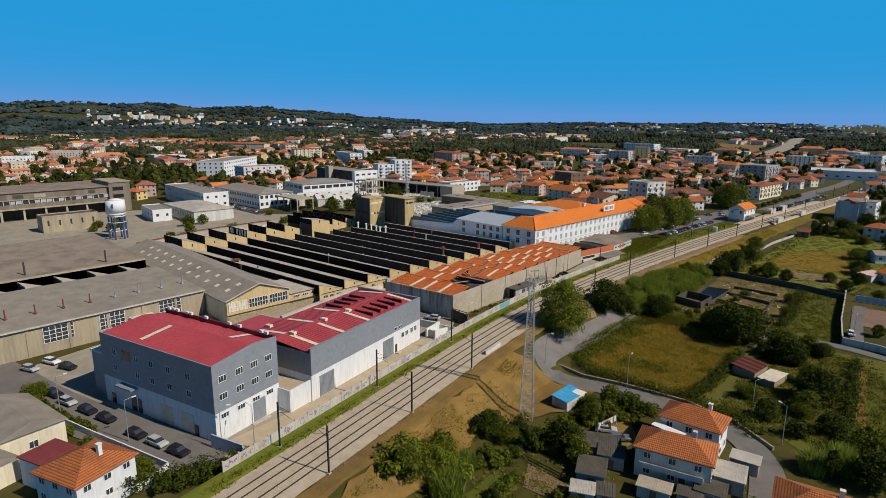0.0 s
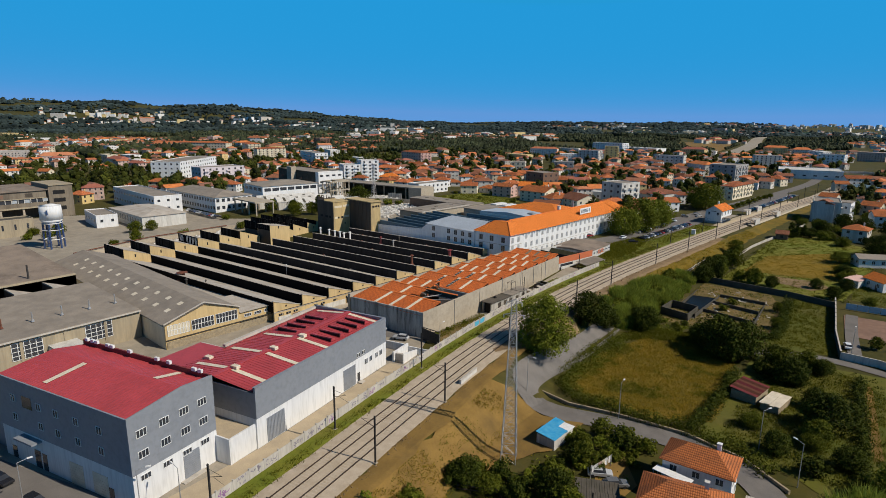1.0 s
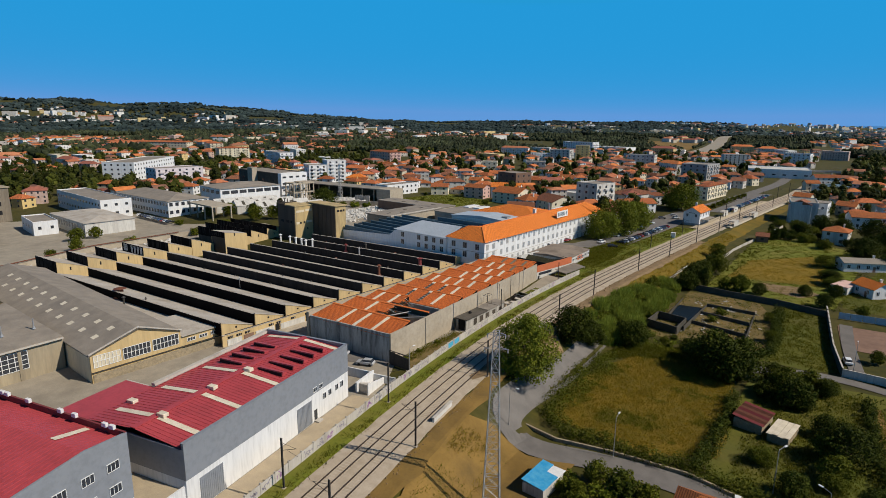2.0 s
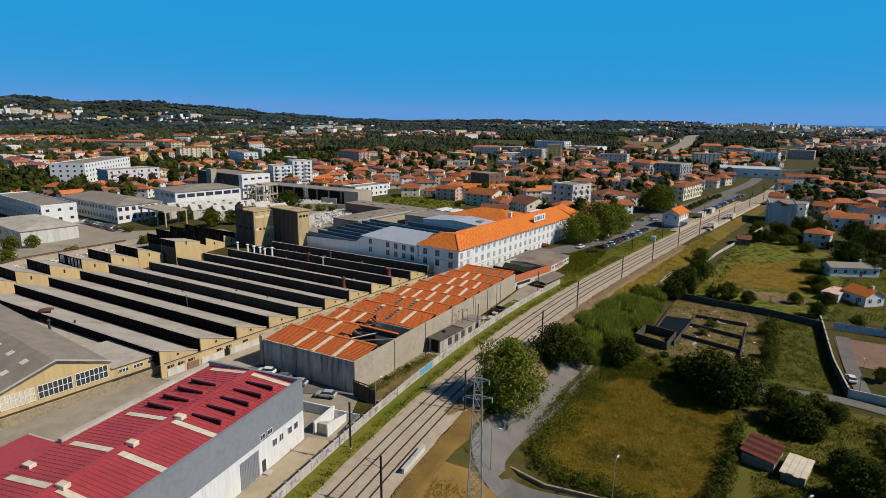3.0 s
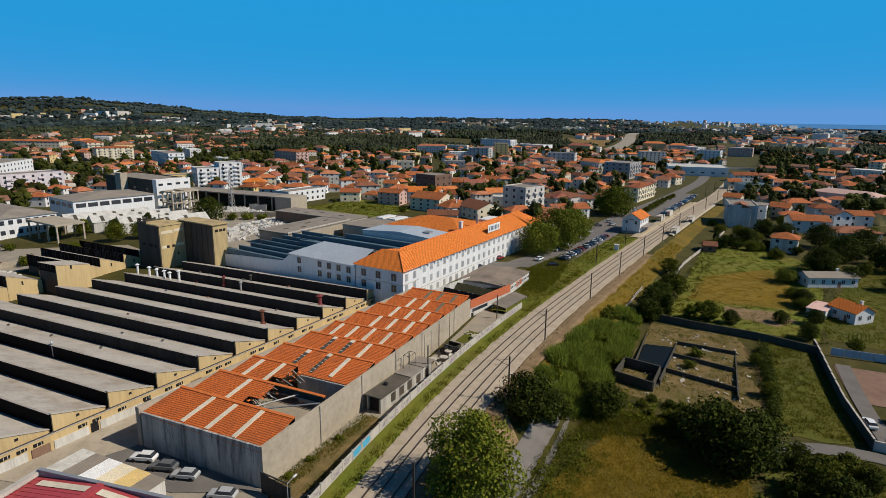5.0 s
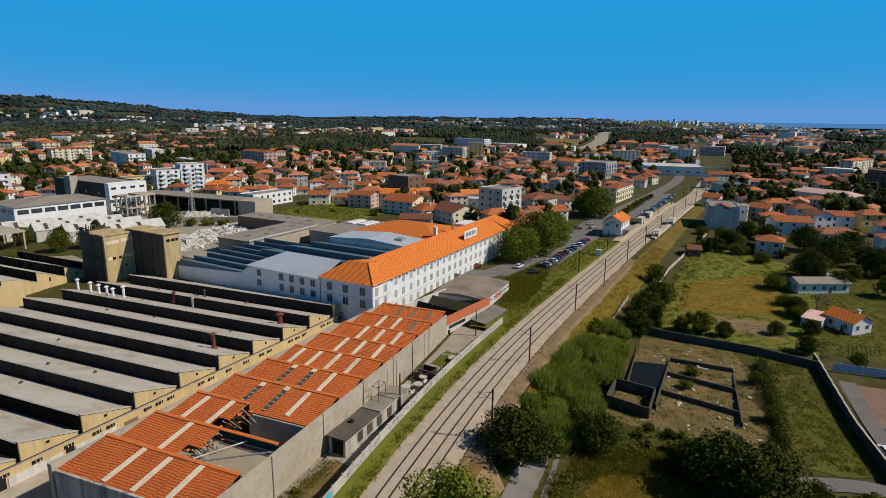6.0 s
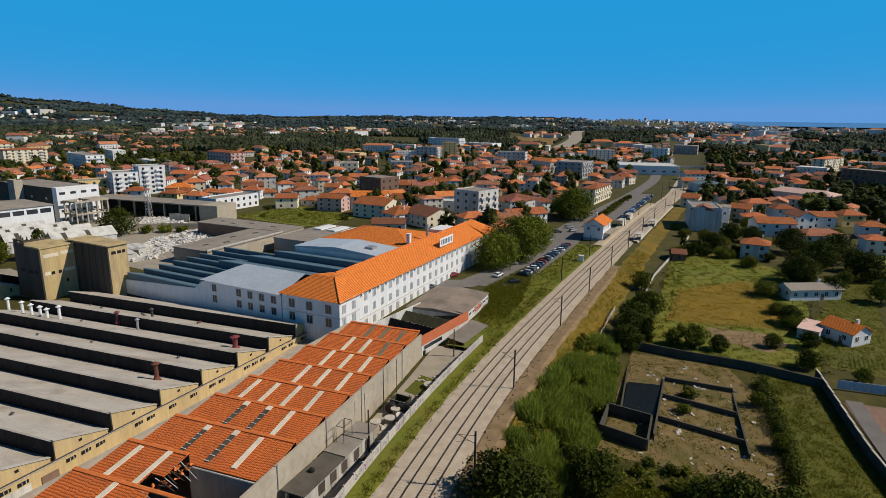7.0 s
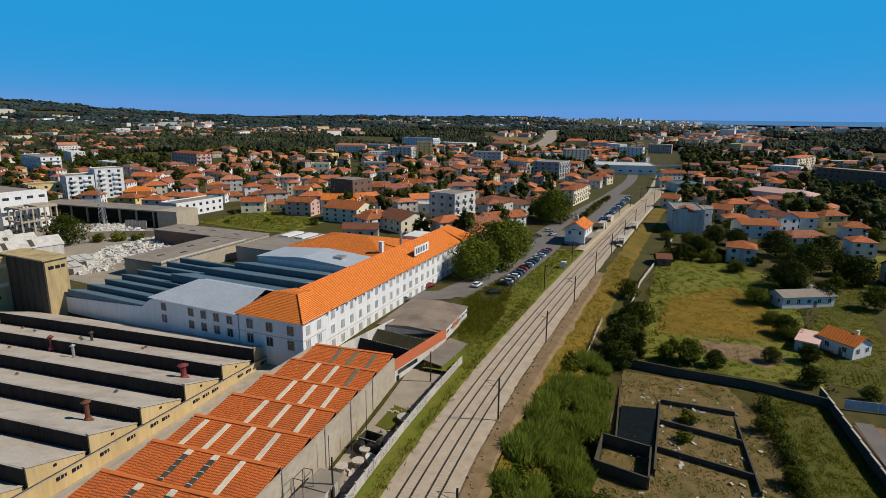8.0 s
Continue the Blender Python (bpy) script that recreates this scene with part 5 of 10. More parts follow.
def white_factory():
    a = thing("white_factory", -121.3, 205.5, -1.0, -4.2, "long white three-storey factory under bright orange tiles", "building")
    L, W, H = 92.0, 15.0, 10.4
    part("wall", boxes((-W, 0, 0, L, -2, H)), "white", a, "white rendered walls")
    # south pavilion, a little proud
    part("pavilion_wall", boxes((-W - 1.5, 0.6, -8.0, 0.4, -2, H + 0.2)), "white", a)
    part("cornice", boxes((-0.05, 0.35, 0.45, L, H - 0.15, H + 0.15), (-W - 1.8, 0.95, -8.35, 0.6, H + 0.2, H + 0.45)), "white", a)
    part("band", boxes((-W - 1.55, 0.66, -8.06, 0.42, 6.6, 6.8), (0.0, 0.06, 0.45, L, 3.4, 3.55)), "concrete_light", a)
    b = bmesh.new()
    e = 0.7
    xr, zr = -W / 2, H + 4.2
    poly(b, [(e, 0.4, H + 0.1), (e, L + e, H + 0.1), (xr, L - 5, zr), (xr, 0.4, zr)])
    poly(b, [(-W - e, L + e, H + 0.1), (-W - e, 0.4, H + 0.1), (xr, 0.4, zr), (xr, L - 5, zr)])
    poly(b, [(e, L + e, H + 0.1), (-W - e, L + e, H + 0.1), (xr, L - 5, zr)])
    q = [(-W - 2.0, -8.6, H + 0.3), (1.2, -8.6, H + 0.3), (1.2, 1.6, H + 0.3), (-W - 2.0, 1.6, H + 0.3)]
    t = [(-W / 2 - 3.4, -2.0, zr + 0.2), (-W / 2 + 2.6, -2.0, zr + 0.2)]
    poly(b, [q[0], q[1], t[1], t[0]])
    poly(b, [q[1], q[2], (xr + 2.4, 4.0, zr - 0.6), t[1]])
    poly(b, [q[3], q[0], t[0], (xr - 2.4, 4.0, zr - 0.6)])
    poly(b, [t[0], t[1], (xr + 2.4, 4.0, zr - 0.6), (xr - 2.4, 4.0, zr - 0.6)])
    # north cross wing roof
    poly(b, [(1.5, L - 9, H + 0.35), (1.5, L + 3, H + 0.35), (xr, L - 3, zr + 0.5)])
    poly(b, [(1.5, L - 9, H + 0.35), (xr, L - 3, zr + 0.5), (xr, L - 9, zr)])
    bmesh.ops.recalc_face_normals(b, faces=b.faces)
    bm2 = b
    uv_metres(bm2)
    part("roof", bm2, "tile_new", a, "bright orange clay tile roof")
    b = bmesh.new()
    tube(b, (xr, 2, zr + 0.03), (xr, L - 5, zr + 0.03), 0.2, n=6)
    tube(b, (1.2, -8.6, H + 0.4), (t[1][0], -2.0, zr + 0.25), 0.16, n=6)
    tube(b, (-W - 2.0, -8.6, H + 0.4), (t[0][0], -2.0, zr + 0.25), 0.16, n=6)
    part("ridge_cap", b, "ridge", a)
    part("cross_wing", boxes((-W - 8, 1.0, L - 8, L + 2.5, -2, H + 0.1)), "white", a)
    for k in range(21):
        y = 4.0 + 4.0 * k
        for z in (0.9, 4.4, 7.9):
            if z == 0.9 and k in (19,):
                continue
            arch_window(a, 0.0, y, z, 1.35, 2.0, "+x")
        part("dentil", boxes((0.0, 0.5, y - 2.3, y - 1.7, H - 0.7, H - 0.1)), "white", a)
    for y in (-6.2, -2.2):
        for z in (0.9, 4.4, 7.6):
            arch_window(a, 0.6, y, z, 1.4, 2.1, "+x")
    for x in (-13.5, -8.2, -2.6):
        for z in (4.2, 7.5):
            arch_window(a, x, -8.0, z, 1.8, 2.2, "-y")
    part("archway", boxes((0.0, 0.08, 80.6, 84.2, -1, 4.4)), "black", a, "dark arched gateway")
    for i, y in enumerate((16, 44, 68)):
        b = bmesh.new()
        tube(b, (-W - 0.5, y, H), (-W - 0.5, y, H + 5.2), 0.45, n=10)
        if i == 2:
            part("flue", b, "steel", a)
        else:
            b.free()
    sign = link("roof_sign", None, a)
    sign.matrix_basis = pose(-1.6, 50.0, H + 1.2, 0, 0, 0)
    part("board", boxes((-0.12, 0.0, 0, 10.0, 0.6, 3.4)), "white", sign, "white roof signboard")
    for i, wd in enumerate((0.7, 0.9, 0.8, 0.7, 0.9, 0.4, 0.9)):
        part("letter_bar", boxes((0.0, 0.05, 1.0 + 1.17 * i, 1.0 + 1.17 * i + wd * 0.85, 1.2, 2.8)), "bluegrey", sign, "dark bar on the signboard")
    b = bmesh.new()
    for y in (1, 5, 9):
        tube(b, (-0.1, y, 0), (-0.1, y, 0.8), 0.06, n=6)
        tube(b, (-0.1, y, 2.6), (-2.2, y, 1.6), 0.05, n=6)
    part("sign_posts", b, "steel", sign)
    return a


white_factory()


def white_wing():
    a = thing("white_wing", -139.2, 199.4, -1.0, -6.2, "white factory wing with a pale blue metal roof", "building")
    W, H = 27.0, 9.8
    part("wall", boxes((-W, 0, 0, 13, -2, H)), "white", a, "white rendered wall")
    b = bmesh.new()
    poly(b, [(-W - 1.5, -0.4, H + 0.1), (0.3, -0.4, H + 0.1), (0.3, 9, H + 3.4), (-W + 6, 9, H + 3.4)])
    poly(b, [(0.3, 9, H + 3.4), (0.3, 18, H + 0.2), (-W + 6, 18, H + 0.2), (-W + 6, 9, H + 3.4)])
    poly(b, [(-W - 1.5, -0.4, H + 0.1), (-W + 6, 9, H + 3.4), (-W + 6, 18, H + 0.2), (-W - 1.5, 18, H + 0.2)])
    part("roof", b, "paleblue", a, "pale blue metal roof")
    for x in (-23.5, -14.5, -10.5, -6.5, -2.5):
        for z in (4.2, 7.2):
            arch_window(a, x, 0.0, z, 1.7, 2.0, "-y")
    b = bmesh.new()
    prism(b, [(-61.5, -2), (-W - 0.003, -2), (-W - 0.003, 9.6), (-W - 1.4, 9.2), (-W - 4.2, 7.0), (-61.5, 5.2)], "y", 0.0, 0.4)
    part("low_wall", b, "white", a, "long white wall")
    part("low_wall_side", boxes((-61.5, -61.1, 0.4, 40, -2, 4.6)), "white", a)
    # dark strip in place of the shadow the works cast on the wall
    part("plinth", boxes((-61.5, -0.02, -0.06, -0.003, -2, 0.9)), "dark_concrete", a, "dark strip for the works shadow at the wall foot")
    return a


white_wing()
b_saw = sawtooth("blue_sawtooth", -151.3, 201.0, -1.0, -6.2, 8, 48, 5.45, 1.9, 5.6, lean=0.0, label="rows of blue-grey saw-tooth factory roofs", gable="bluegrey", roof="bluegrey", glaze="bluegrey", holes=False, left_step=lambda i: -0.35 * i, right_step=lambda i: -15.6 if i < 4 else -9.0)
sawtooth("blue_sawtooth", -139.5, 218.5, -1.0, -5.2, 3, 40, 9.0, 2.4, 7.2, lean=0.0, label="taller rows of blue-grey saw-tooth factory roofs", gable="white", roof="bluegrey", glaze="bluegrey", holes=False, left_step=lambda i: 3.0 * i)


def pale_hall():
    a = thing("pale_roof_hall", -137, 246, 0, -4.2, "factory hall with pale metal and orange tiled roofs", "building")
    part("wall", boxes((-33, 0, 0, 14, -2, 8.4)), "white", a)
    b = bmesh.new()
    prism(b, [(-33.3, 8.4), (0.3, 8.4), (0.3, 8.7), (-16, 9.9), (-33.3, 8.7)], "y", -0.3, 14.0)
    part("roof", b, "paleblue", a)
    part("duct", boxes((-8, -5, 5, 8, 8.6, 9.9), (-7.4, -5.6, 8.0, 9.0, 8.6, 9.5)), "steel", a)
    r = part("tiled_roof", roof_mesh(38, 29, 8.3, 3.6, True, 0.4), "tile_new", a, "broad orange hipped tile roof")
    r.matrix_basis = pose(-15, 29.5, 0)
    part("rear_wall", boxes((-34, 4, 15, 44, -2, 8.2)), "white", a)
    part("chimney", boxes((0.6, 1.8, 18, 19.2, 8, 12.6), (0.45, 1.95, 17.85, 19.35, 12.6, 12.85)), "white", a)
    return a


pale_hall()


# ---- small buildings between the shed and the white factory ----
def annexes():
    a = thing("grey_annex", -98.2, 219.0, -1.2, -1, "low annex with a flat grey roof and pale walls", "building")
    part("wall", boxes((-16, 0, 0, 20.5, -2, 4.1)), "white_old", a)
    b = bmesh.new()
    prism(b, [(-16.3, 4.1), (0.3, 4.1), (0.3, 4.3), (-8, 4.9), (-16.3, 4.3)], "y", -0.3, 20.8)
    part("roof", b, "brown_roof", a, "dark grey-brown felt roof")
    for y in np.arange(1.5, 19, 2.9):
        window(a, 0.0, y + 0.8, 2.4, 1.6, 0.9, "+x", 2)
        window(a, 0.0, y + 0.8, 0.6, 1.6, 0.7, "+x", 2)
    part("painted_patch", boxes((0.005, 0.03, 8.5, 14.5, 2.0, 3.6)), "orange_wall", a, "faded orange painted patch")
    c = thing("orange_banded_sheds", -101.2, 199.6, -1.6, -11, "open-roofed bays behind an orange-topped wall", "building")
    part("wall", boxes((-0.3, 0, 0, 21, -2, 3.0)), "white_old", c)
    part("orange_band", boxes((-0.32, 0.04, 0, 21, 3.0, 5.3)), "orange_wall", c, "orange painted wall top")
    for k in range(4):
        part("cross_wall", boxes((-14.5, -0.32, 0.4 + 6.6 * k, 0.7 + 6.6 * k, -2, 4.8)), "white_old", c)
    part("back_wall", boxes((-14.8, -14.5, 0.4, 20.5, -2, 5.2)), "white_old", c)
    for k in range(3):
        b = bmesh.new()
        for j in range(30):
            x = -14.3 + j * 0.46
            ya, yb = 0.8 + 6.6 * k, 6.9 + 6.6 * k
            ym = yb - (1.6 if k == 0 else 3.4)
            poly(b, [(x, ya, 1.2), (x + 0.46, ya, 1.2), (x + 0.46, ym, 1.7), (x, ym, 1.7)])
            poly(b, [(x, ym, 1.7), (x + 0.23, ym, 1.85), (x + 0.23, yb, 5.05), (x, yb, 4.9)])
            poly(b, [(x + 0.23, ym, 1.85), (x + 0.46, ym, 1.7), (x + 0.46, yb, 4.9), (x + 0.23, yb, 5.05)])
        part("sunken_roof", b, "black" if k == 0 else "moss_sheet", c, "dark mossy corrugated roof")
    part("strip_window", boxes((0.0, 0.05, 1.0, 8.5, 1.8, 2.7)), "glass", c)
    part("door", boxes((0.0, 0.05, 0.5, 1.5, 0.0, 1.6)), "black", c)
    d = thing("corrugated_shelter", -94.4, 206.5, -1.9, -6, "open shelter with a grey corrugated roof", "shelter")
    b = bmesh.new()
    for j in range(28):
        y = j * 0.5
        for s0, s1 in (((0.0, 2.6), (0.25, 2.75)), ((0.25, 2.75), (0.5, 2.6))):
            poly(b, [(-3.4, y + s0[0], s0[1] + 0.7), (1.2, y + s0[0], s0[1]), (1.2, y + s1[0], s1[1]), (-3.4, y + s1[0], s1[1] + 0.7)])
    part("roof", b, "grey_roof", d, "grey corrugated sheets")
    for x, y in ((-3.2, 0.3), (1.0, 0.3), (-3.2, 7), (1.0, 7), (-3.2, 13.6), (1.0, 13.6)):
        part("post", boxes((x - 0.1, x + 0.1, y - 0.1, y + 0.1, -1, 2.6)), "concrete", d)
    part("side_wall", boxes((1.05, 1.25, 0, 14, -1, 1.9)), "white_old", d)
    e = thing("long_lean_to", -95.4, 145.2, -2.6, -2.0, "long low lean-to with stained walls and a flat dark roof", "shed")
    part("wall", boxes((-3.2, 0, 0.6, 19.5, -1, 3.4)), "drip_wall", e, "streaked dirty white wall")
    part("end_pier", boxes((-3.2, -2.8, 0, 0.6, -1, 3.4)), "drip_wall", e)
    part("end_pier", boxes((-0.4, 0, 0, 0.6, -1, 3.4)), "drip_wall", e)
    for k, (y0, y1, z) in enumerate(((-0.4, 10.0, 3.4), (10.1, 15.2, 3.55), (15.3, 20.0, 3.65))):
        part("roof_sheet", boxes((-3.6, 0.4, y0, y1, z, z + 0.18)), "roof_moss" if k == 0 else "grey_roof", e, "dark weathered flat roof")
    part("open_end", boxes((-2.8, -0.4, 0.5, 0.59, -0.4, 3.2)), "black", e, "dark open end")
    for y in (3.5, 6.5, 9.5, 13, 16.5):
        part("vent_panel", boxes((0.003, 0.05, y, y + 1.6, 1.0, 2.8)), "stained_shaded", e)
    b = bmesh.new()
    bmesh.ops.create_uvsphere(b, u_segments=10, v_segments=6, radius=0.5, matrix=pose(-2.2, 5, 3.7))
    part("roof_cap", b, "black", e)


annexes()


# ---- yard between the hall and the shed ----
def yard_bits():
    a = thing("white_yard_wall", -94.6, 101.8, -2.6, 10.6, "white stepped walls of a loading yard", "wall")
    part("wall", boxes((-0.2, 0.2, 0.3, 7, -0.5, 2.4), (0.2, 5.5, 6.8, 7.1, -0.5, 1.7), (-9, -0.2, 6.8, 7.1, -0.5, 2.0)), "white", a)
    b = bmesh.new()
    prism(b, [(0.3, -0.5), (6.8, -0.5), (6.8, 1.4), (0.3, 2.6)], "x", 2.6, 2.85)
    part("ramp_wall", b, "white", a)
    part("stair", boxes(*[(0.3, 2.5, 1 + 0.5 * k, 1.5 + 0.5 * k, -0.5, 2.0 - 0.22 * k) for k in range(9)]), "concrete_light", a)
    part("gate", boxes((5.5, 5.6, 2, 7, -0.5, 1.8)), "steel", a)
    for k in range(6):
        c = thing("container_roof", -127.2 + 3.1 * k, 103.8 + 0.1 * k, -2.6, 3, "row of low pale storage sheds", "shed", "storage sheds")
        part("body", boxes((-1.4, 1.4, 0, 6.0, -0.5, 2.5)), "white_old", c)
        bb = boxes((-1.5, 1.5, -0.1, 6.1, 2.5, 2.65))
        for j in range(9):
            box(bb, -1.45 + j * 0.33, -1.38 + j * 0.33, -0.1, 6.1, 2.65, 2.7)
        part("roof", bb, ("white_old", "grey_roof", "white", "cream", "yellow", "grey_roof")[k], c)


yard_bits()
# dark patch trimmed to where the shed's shade lies on the pale yard
drape("shed_forecourt", [(-130, 107.5), (-110, 111), (-98.2, 117.5), (-126, 117.5)], "asphalt", 0.16, label="dark asphalt forecourt shaped to the shade before the shed", category="yard")


# ---- littered yard between the shed and the boundary wall ----
drape("shed_yard", [(-97.9, 118), (-92.2, 118), (-90.6, 140), (-89.9, 160), (-89.6, 186), (-91.2, 206), (-100.5, 206), (-99.6, 190), (-98.5, 150)], "yard", 0.14, 3, label="dirty concrete yard strewn with rubble", category="yard")
drape("works_gap", [(-139, 100), (-125.3, 104), (-117.0, 199), (-121, 207), (-131, 207)], "concrete", 0.15, 6, label="narrow concrete passage between shed and works", category="yard")
drape("yard_earth", [(-97.9, 118.4), (-92.6, 118.4), (-91.2, 130), (-90.8, 143.5), (-97.4, 143.5)], "ruin", 0.2, 3, 0.4, label="trodden earth and weeds beside the shed", category="ground")
drape("yard_grass", [(-98.0, 183.5), (-94.2, 182.5), (-93.6, 190), (-97.6, 191)], "field", 0.2, 2, label="small green lawn in the yard", category="grass")


def concrete_ring(x, y, r, h, tilt=0):
    a = thing("concrete_ring", x, y, gz(x, y) + 0.15, 0, "round grey concrete slab on a short drum", "concrete ring", "concrete rings in the yard")
    b = bmesh.new()
    tube(b, (0, 0, -0.1), (0, 0, h), r * 0.55, r * 0.5, 12)
    part("drum", b, "concrete", a)
    b = bmesh.new()
    tube(b, (0, 0, h), (tilt, 0, h + 0.22), r, r, 16)
    part("slab", b, "concrete_light", a)


for x, y, r, h, t in ((-96.2, 158.5, 1.1, 0.8, 0), (-97.0, 163.2, 0.9, 0.7, 0.1), (-95.0, 160.2, 0.8, 0.5, 0), (-97.2, 169.8, 1.0, 1.0, 0), (-95.5, 172.0, 1.0, 0.9, 0), (-95.6, 174.6, 0.9, 1.3, 0), (-94.0, 173.6, 1.1, 0.6, 0.1), (-93.8, 186.8, 1.3, 0.6, 0)):
    concrete_ring(x, y, r, h, t)
bin_ = thing("green_container", -98.0, 176.6, gz(-96, 177) + 0.15, -8, "dark green steel skip with an open top", "container")
part("tub", boxes((0.2, 3.6, 0, 0.08, 0, 2.0), (0.2, 3.6, 2.3, 2.38, 0, 2.0), (0.2, 0.28, 0.08, 2.3, 0, 2.0), (3.52, 3.6, 0.08, 2.3, 0, 2.0), (0.28, 3.52, 0.08, 2.3, 0, 0.1)), "moss_sheet", bin_)
part("rim", boxes((0.1, 3.7, -0.1, 0.0, 1.9, 2.05), (0.1, 3.7, 2.38, 2.48, 1.9, 2.05)), "steel", bin_, "worn steel rim")
for k, (x, y) in enumerate(((-97.0, 175.6), (-95.2, 175.9), (-94.2, 176.3))):
    w = thing("dark_drum", x, y, gz(x, y) + 0.15, 10 * k, "dark round drum lying on its side", "drum", "drums in the yard")
    b = bmesh.new()
    tube(b, (0, -0.6, 0.95), (0, 0.6, 0.95), 0.95, 0.95, 18)
    part("shell", b, "black", w)
    b = bmesh.new()
    tube(b, (0, -0.68, 0.95), (0, -0.61, 0.95), 1.0, 1.0, 18)
    part("rim", b, "dark_steel", w)
frame_ = thing("steel_gantry", -98.2, 158.4, -2.5, 0, "light rusty steel frame against the shed wall", "frame")
for x, y in ((0, 0), (0, 2.6), (1.4, 0), (1.4, 2.6)):
    b = bmesh.new()
    tube(b, (x, y, 0), (x, y, 6.4), 0.05, n=6)
    part("leg", b, "dark_steel", frame_)
for p, q in (((0, 0, 6.4), (1.4, 0, 6.4)), ((0, 2.6, 6.4), (1.4, 2.6, 6.4)), ((0, 0, 6.4), (0, 2.6, 6.4)), ((1.4, 0, 6.4), (1.4, 2.6, 6.4))):
    b = bmesh.new()
    tube(b, p, q, 0.05, n=6)
    part("bar", b, "dark_steel", frame_)
for x, y, h in ((-98.1, 160.5, 6.5), (-98.3, 168, 7.6), (-98.5, 175.5, 7.8), (-98.7, 181.5, 8.5), (-94.5, 162.4, 8.0), (-94.3, 202.0, 8.2)):
    p = thing("yard_pole", x, y, -2.5, 0, "slim dark pole beside the shed wall", "pole", "poles in the yard")
    b = bmesh.new()
    tube(b, (0, 0, 0), (0, 0, h), 0.16 if x > -96 else 0.07, 0.13 if x > -96 else 0.05, 8)
    part("shaft", b, "dark_steel", p)
rg = random.Random(12)
b = bmesh.new()
for _ in range(90):
    y = rg.uniform(158, 192)
    x = rg.uniform(-97.6, -92.0)
    s0 = rg.uniform(0.12, 0.5)
    bmesh.ops.create_cube(b, size=1.0, matrix=pose(x, y, gz(x, y) + 0.15 + s0 * 0.2, rg.uniform(-30, 30), rg.uniform(-30, 30), rg.uniform(0, 180)) @ Matrix.Diagonal((s0 * 2, s0, s0 * 0.5, 1)))
solo("yard_rubble", b, "concrete_light", "broken concrete and boards scattered over the yard", "rubble", "stuff")


# dark gate closing the yard beside the shed's end wall
gt = thing("yard_gate", -98.4, 117.2, -2.6, -3, "dark steel panel gate between shed and wall", "gate")
for k in range(4):
    part("panel", boxes((0.1 + 1.45 * k, 1.5 + 1.45 * k, -0.05, 0.05, 0.1, 3.3 - 0.12 * k)), "dark_steel", gt)
for k in range(5):
    part("post", boxes((0.0 + 1.45 * k, 0.1 + 1.45 * k, -0.09, 0.09, -0.3, 3.6 - 0.12 * k)), "dark_concrete", gt)
part("rail", boxes((0, 5.9, -0.1, 0.1, 3.45, 3.6)), "dark_steel", gt)
# ---- plants ----
def cards(rng, blobs, n, size, squash=1.0, up=0.3):
    """Leaf clumps: n bent leaf cards a blob, on and in ellipsoids (centre, radii). Returns vertices and faces."""
    V, F = [], []
    for c, r in blobs:
        d = rng.normal(size=(n, 3))
        d /= np.linalg.norm(d, axis=1)[:, None]
        k = rng.uniform(0.55, 1.0, n) ** 0.5
        p = np.array(c) + d * np.array(r) * k[:, None] * rng.uniform(0.9, 1.12, n)[:, None]
        nrm = d + rng.normal(scale=0.55, size=(n, 3))
        nrm[:, 2] += up
        nrm /= np.linalg.norm(nrm, axis=1)[:, None]
        a = np.cross(nrm, rng.normal(size=(n, 3)))
        a /= np.linalg.norm(a, axis=1)[:, None] + 1e-9
        b = np.cross(nrm, a)
        s = (size * rng.uniform(0.6, 1.35, n))[:, None]
        q = np.stack([p - a * s * 0.5, p - b * s * 0.32 + nrm * s * 0.08, p + a * s * 0.5, p + b * s * 0.32 + nrm * s * 0.08], 1)
        o = len(V)
        V.extend(map(tuple, q.reshape(-1, 3)))
        F.extend((o + 4 * i, o + 4 * i + 1, o + 4 * i + 2, o + 4 * i + 3) for i in range(n))
    return V, F


def mesh_part(name, V, F, material, parent, label=""):
    me = bpy.data.meshes.new(name)
    me.from_pydata(V, [], F)
    me.materials.append(M[material] if isinstance(material, str) else material)
    return tagged(link(name, me, parent), label)


